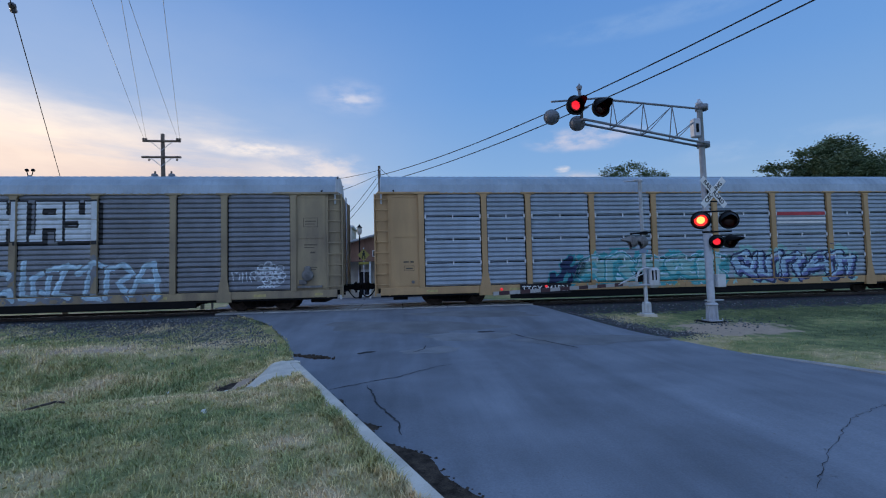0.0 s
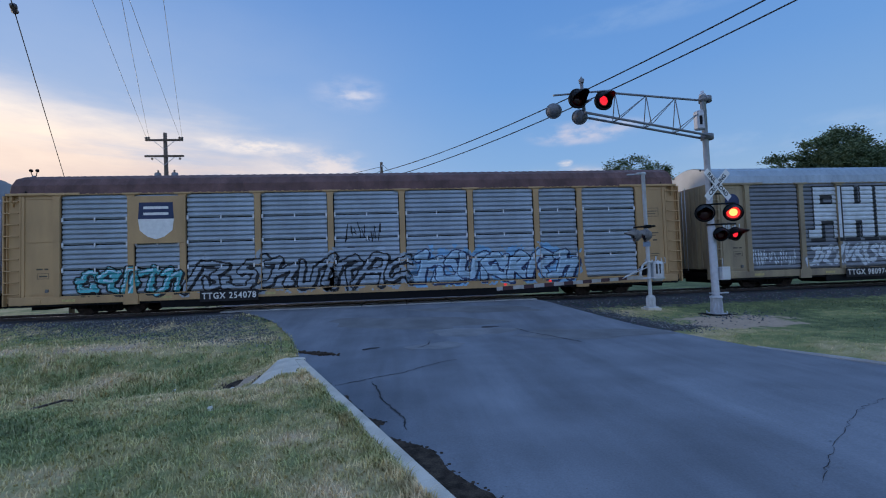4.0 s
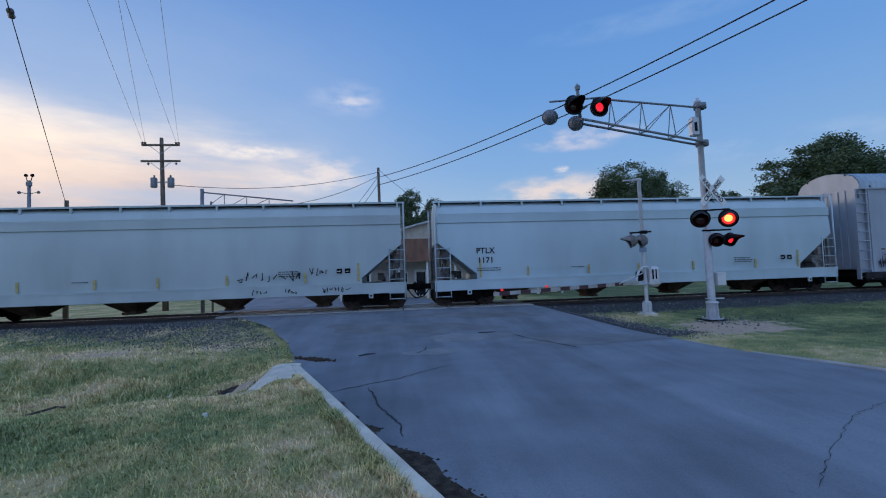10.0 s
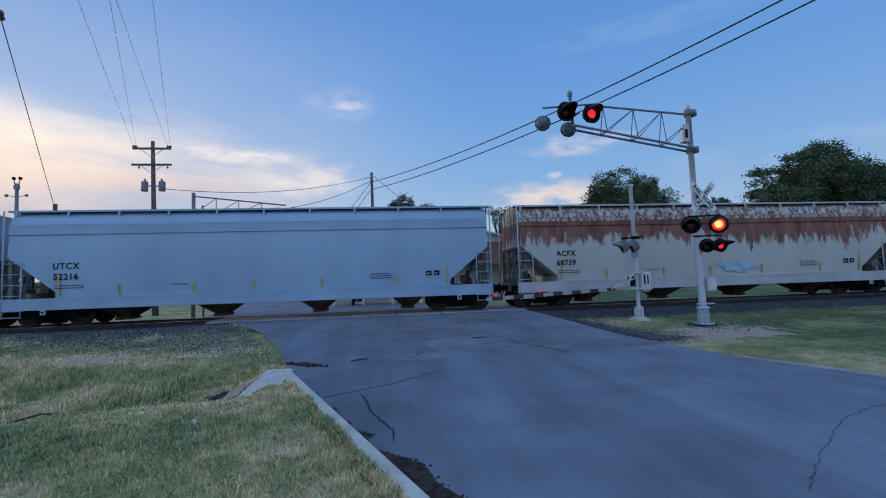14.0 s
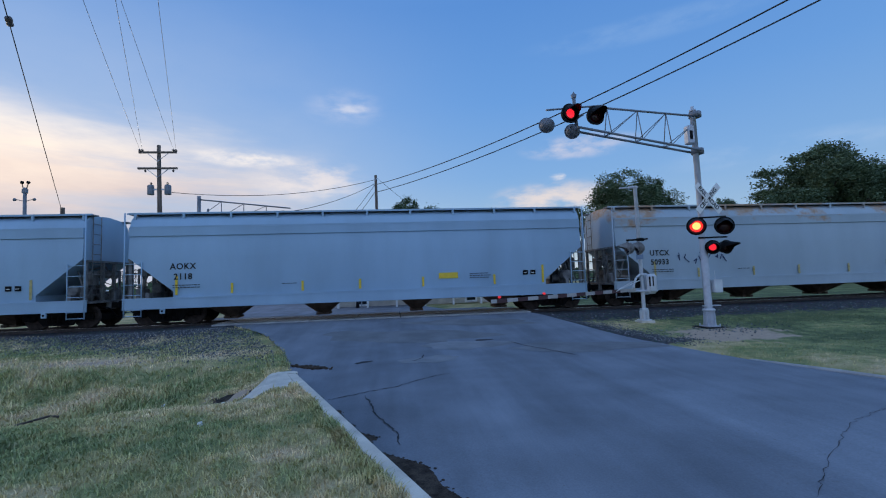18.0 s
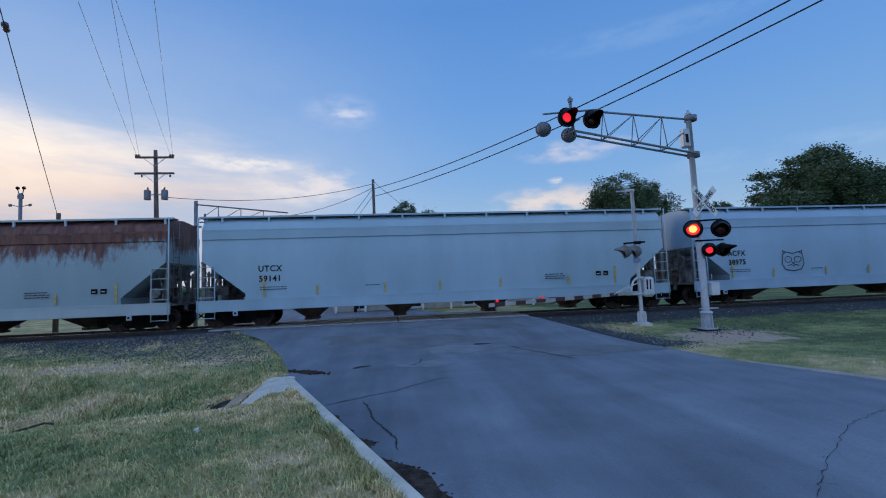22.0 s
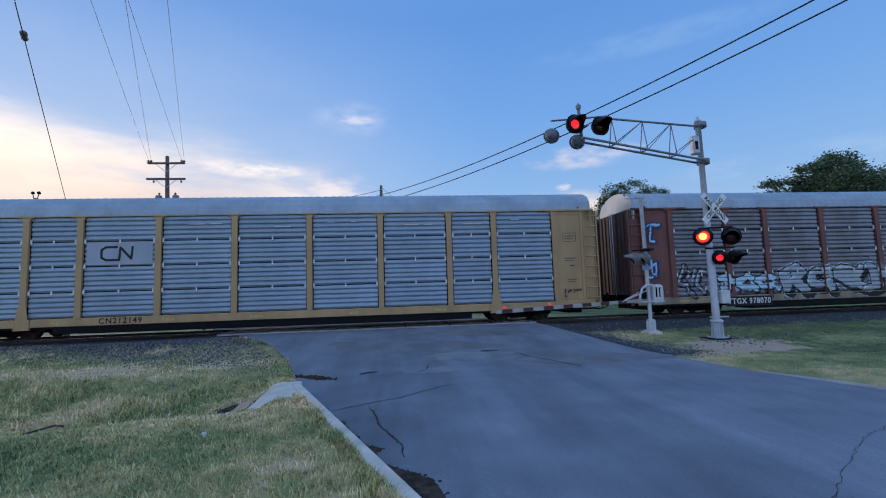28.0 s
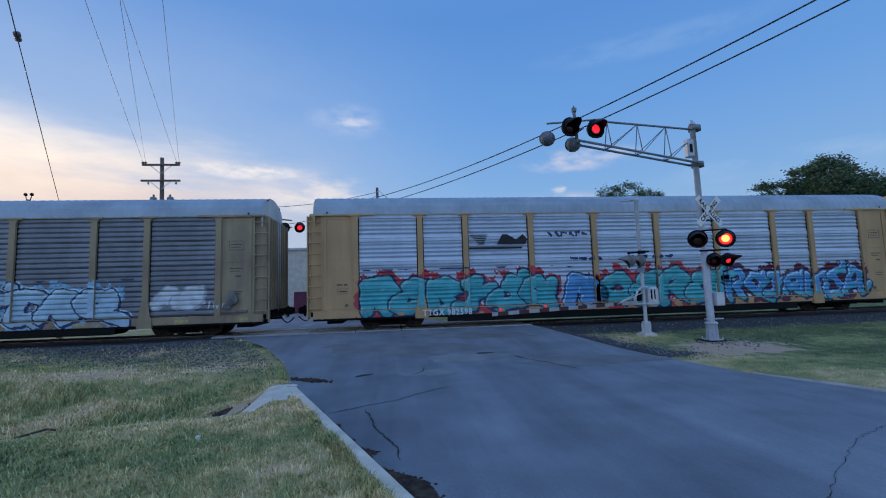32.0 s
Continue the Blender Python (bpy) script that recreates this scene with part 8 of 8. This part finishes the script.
# ---- parked vehicle beyond the track ----
def suv(x, y, turn, paint, label):
    z = ground_z(x, y)
    car = thing("car", pose(x, y, z, 0, 0, turn), label, "car")
    g = Geo()
    g.prism([(-2.5, 0.55), (-2.55, 0.95), (-2.45, 1.12), (-1.2, 1.2), (1.9, 1.2), (2.45, 1.1), (2.55, 0.6), (2.45, 0.4), (-2.4, 0.4)], "y", -0.95, 0.95)
    part("body", g, paint, car)
    g = Geo()
    g.prism([(-1.15, 1.2), (-0.45, 1.85), (1.7, 1.9), (2.35, 1.2)], "y", -0.85, 0.85)
    part("cabin", g, paint, car)
    for s in (-1, 1):
        for a, b, c, d in ((-0.95, -0.42, 0.35, 0.35), (0.45, 0.45, 1.25, 1.25), (1.35, 1.35, 1.75, 2.15)):
            g = Geo()
            g.prism([(a, 1.26), (b, 1.76), (c, 1.78), (d, 1.26)], "y", min(s * 0.85, s * 0.865), max(s * 0.85, s * 0.865))
            part("side_window", g, M_GLASS_DARK, car)
        for wx in (-1.5, 1.55):
            g = Geo()
            g.lathe([(0.001, 0.0), (0.22, 0.0), (0.37, 0.02), (0.37, 0.22), (0.001, 0.22)], (wx, s * 0.96, 0.37), (0, -s, 0), 16)
            w = part("tyre", g, M_BLACK, car)
            g = Geo()
            g.lathe([(0.001, -0.02), (0.2, -0.01), (0.22, 0.01)], (wx, s * 0.965, 0.37), (0, -s, 0), 14)
            part("rim", g, M_ALUMINIUM, w)
    for s in (-0.7, 0.7):
        g = Geo()
        g.box((-2.56, s - 0.2, 0.82), (-2.48, s + 0.2, 0.98), bev=0.02)
        part("headlight", g, M_WHITE, car)
    return car


suv(-27.9, 45.0, 8, M_CAR_WHITE, "white sport utility vehicle parked beyond the track")

# ---- trees ----
def tree(x, y, top, half, seed, n, label, low=0.22, sparse=False):
    rnd = random.Random(seed)
    z0 = ground_z(x, y)
    t = thing("tree", pose(x, y, z0), label, "tree", "trees beyond the track")
    h = top - z0
    g = Geo()
    g.tube((0, 0, -0.3), (0.1, 0, h * 0.45), 0.035 * h, 0.022 * h, 9)
    tips = []
    for k in range(9):
        a = 6.283 * k / 9 + rnd.uniform(-0.3, 0.3)
        p = Vector((0.1, 0, h * rnd.uniform(0.28, 0.48)))
        q = Vector((math.cos(a) * half * rnd.uniform(0.35, 0.7), math.sin(a) * half * 0.6, h * rnd.uniform(0.5, 0.85)))
        m = p.lerp(q, 0.5) + Vector((0, 0, 0.06 * h))
        g.tube(p, m, 0.013 * h, 0.009 * h, 6)
        g.tube(m, q, 0.009 * h, 0.003 * h, 5)
    part("trunk", g, M_BARK, t)
    # crown: leaf sprays round the lobes that the limbs carry
    nr = np.random.default_rng(seed)
    cz, rz = h * (low + 1) / 2, h * (1 - low) / 2
    lobes = []
    while len(lobes) < (34 if half > 5 else 14):
        u, v, w = (rnd.uniform(-1, 1) for _ in range(3))
        d = math.sqrt(u * u + v * v + w * w)
        if not 0.35 < d < 1.0:
            continue
        k = 0.72 + 0.1 * noise.noise((u * 2 + seed, v * 2, w * 2))
        lobes.append((u / d * k * d ** 0.4, v / d * k * d ** 0.4 * 0.85, w / d * k * d ** 0.4, rnd.uniform(0.26, 0.42)))
    m = n * (105 if not sparse else 30)
    per = nr.integers(0, len(lobes), m)
    L = np.array(lobes)[per]
    o = nr.normal(size=(m, 3))
    o /= np.linalg.norm(o, axis=1)[:, None]
    # small sprays within a lobe, dense at its rim
    spray = nr.normal(size=(len(lobes) * 40, 3))
    spray /= np.linalg.norm(spray, axis=1)[:, None]
    pick = per * 40 + nr.integers(0, 40, m)
    o = spray[pick] * (0.78 + 0.22 * nr.random((m, 1))) + nr.normal(size=(m, 3)) * 0.13
    c = np.stack([(L[:, 0] + o[:, 0] * L[:, 3]) * half, (L[:, 1] + o[:, 1] * L[:, 3]) * half * 0.85, cz + (L[:, 2] + o[:, 2] * L[:, 3] * 0.85) * rz], 1)
    size = (nr.uniform(0.07, 0.14, m) * (0.6 + half / 14))[:, None]
    a, b = nr.uniform(0, 6.28, m), nr.uniform(-0.9, 0.9, m)
    e1 = np.stack([np.cos(a), np.sin(a), b * 0.5], 1) * size
    e2 = np.stack([-np.sin(a) * 0.5, np.cos(a) * 0.5, 0.8 - np.abs(b) * 0.4], 1) * size * 0.7
    verts = np.stack([c - e1, c - e2, c + e1, c + e2], 1).reshape(-1, 3)
    faces = np.arange(4 * m).reshape(-1, 4)
    me = bpy.data.meshes.new("crown")
    me.from_pydata(verts.tolist(), [], faces.tolist())
    me.materials.append(M_LEAF)
    part("crown", me, None, t)
    return t


tree(29.2, 50.0, 14.3, 5.7, 1, 620, "broad dark green leafy tree")
tree(49.4, 45.0, 15.6, 8.2, 2, 1000, "large spreading dark green oak tree")
tree(60.5, 47.0, 15.6, 8.4, 3, 800, "large spreading dark green oak tree")
tree(73.0, 48.0, 15.0, 8.0, 9, 400, "large spreading dark green oak tree")
tree(3.3, 56.0, 12.8, 3.6, 4, 420, "small green leafy tree behind the building")
tree(15.6, 60.0, 12.9, 2.4, 5, 130, "thin sparse tree with open branches", 0.55, True)
tree(27.0, 61.0, 12.0, 2.4, 6, 110, "small round green leafy tree", 0.5)
tree(50.0, 61.0, 12.4, 3.6, 7, 200, "small round green leafy tree", 0.4)
tree(0.6, 51.0, 8.6, 2.8, 8, 160, "small leafy tree behind the building", 0.3)
tree(-37.0, 48.0, 9.3, 2.2, 10, 40, "small sparse tree far off", 0.5, True)

rnd = random.Random(77)
verts, faces = [], []
for _ in range(5200):
    x, y = rnd.uniform(-260, 260), rnd.uniform(120, 165)
    z = rnd.uniform(-0.4, 1.0) ** 2 * 4.2 * (0.7 + 0.5 * noise.noise((x * 0.04, 0, 3)))
    s = rnd.uniform(0.8, 1.8)
    a = rnd.uniform(-0.6, 0.6)
    i = len(verts)
    verts += [(x - s * math.cos(a), y - s * math.sin(a), z), (x, y, z - s * 0.6), (x + s * math.cos(a), y + s * math.sin(a), z), (x, y + 0.2, z + s * 0.7)]
    faces.append((i, i + 1, i + 2, i + 3))
me = bpy.data.meshes.new("far_woods")
me.from_pydata(verts, [], faces)
me.materials.append(M_LEAF)
tagged(new("far_woods", me), "distant line of dark green woods", "woods", "", "stuff")

# bits on the verge: a stick, scraps of litter
g = Geo()
g.path([(-6.05, 8.0, ground_z(-6.05, 8.0) + 0.05), (-5.8, 8.35, ground_z(-5.8, 8.35) + 0.16), (-5.68, 8.4, ground_z(-5.7, 8.4) + 0.14)], 0.02, 5)
single("dead_stick", g, M_BARK, "broken dead stick lying in the grass", "stick")
for x, y in ((-4.35, 9.1), (-2.6, 6.4), (-3.1, 8.6)):
    g = Geo()
    z = ground_z(x, y)
    g.prism([(x - 0.03, z), (x - 0.025, z + 0.05), (x + 0.02, z + 0.06), (x + 0.035, z)], "y", y - 0.02, y + 0.02)
    single("litter_scrap", g, M_WHITE, "small white scrap of litter in the grass", "litter")



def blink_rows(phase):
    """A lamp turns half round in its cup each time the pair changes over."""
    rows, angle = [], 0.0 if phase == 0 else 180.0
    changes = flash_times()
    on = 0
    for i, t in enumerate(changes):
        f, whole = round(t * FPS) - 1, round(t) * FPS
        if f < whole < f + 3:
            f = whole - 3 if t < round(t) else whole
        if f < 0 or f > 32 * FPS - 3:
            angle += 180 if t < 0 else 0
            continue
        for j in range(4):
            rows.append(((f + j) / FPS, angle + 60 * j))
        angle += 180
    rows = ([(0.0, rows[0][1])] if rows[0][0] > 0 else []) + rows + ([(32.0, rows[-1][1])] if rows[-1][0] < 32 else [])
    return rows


def motions():
    for car, x in TRAIN:
        walk(car, [(t, pose(x + travel(t), TRACK_Y, 0)) for t in range(0, 33, 4)])
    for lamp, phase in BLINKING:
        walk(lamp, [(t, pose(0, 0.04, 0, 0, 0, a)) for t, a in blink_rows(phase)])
    where = dict((car.name, x) for car, x in TRAIN)
    step = 2.0 / FPS * 0.5
    for wheel, s, car in SPINNING:
        x = where[car.name]
        t0 = max(0.0, (-34 - x) / 10.8)
        t1 = min(32.0, (44 - x) / 10.75)
        rows = [(0.0, 0.0)]
        k = max(1, math.ceil(t0 * FPS))
        while k / FPS < t1:
            t = k / FPS
            rows.append((t, math.degrees((travel(t) - travel(t0)) / 0.457) if t > t0 else 0.0))
            k += 1
        rows.append((32.0, rows[-1][1]))
        walk(wheel, [(t, pose(s, 0, 0.457, 0, a, 0)) for t, a in rows])


motions()
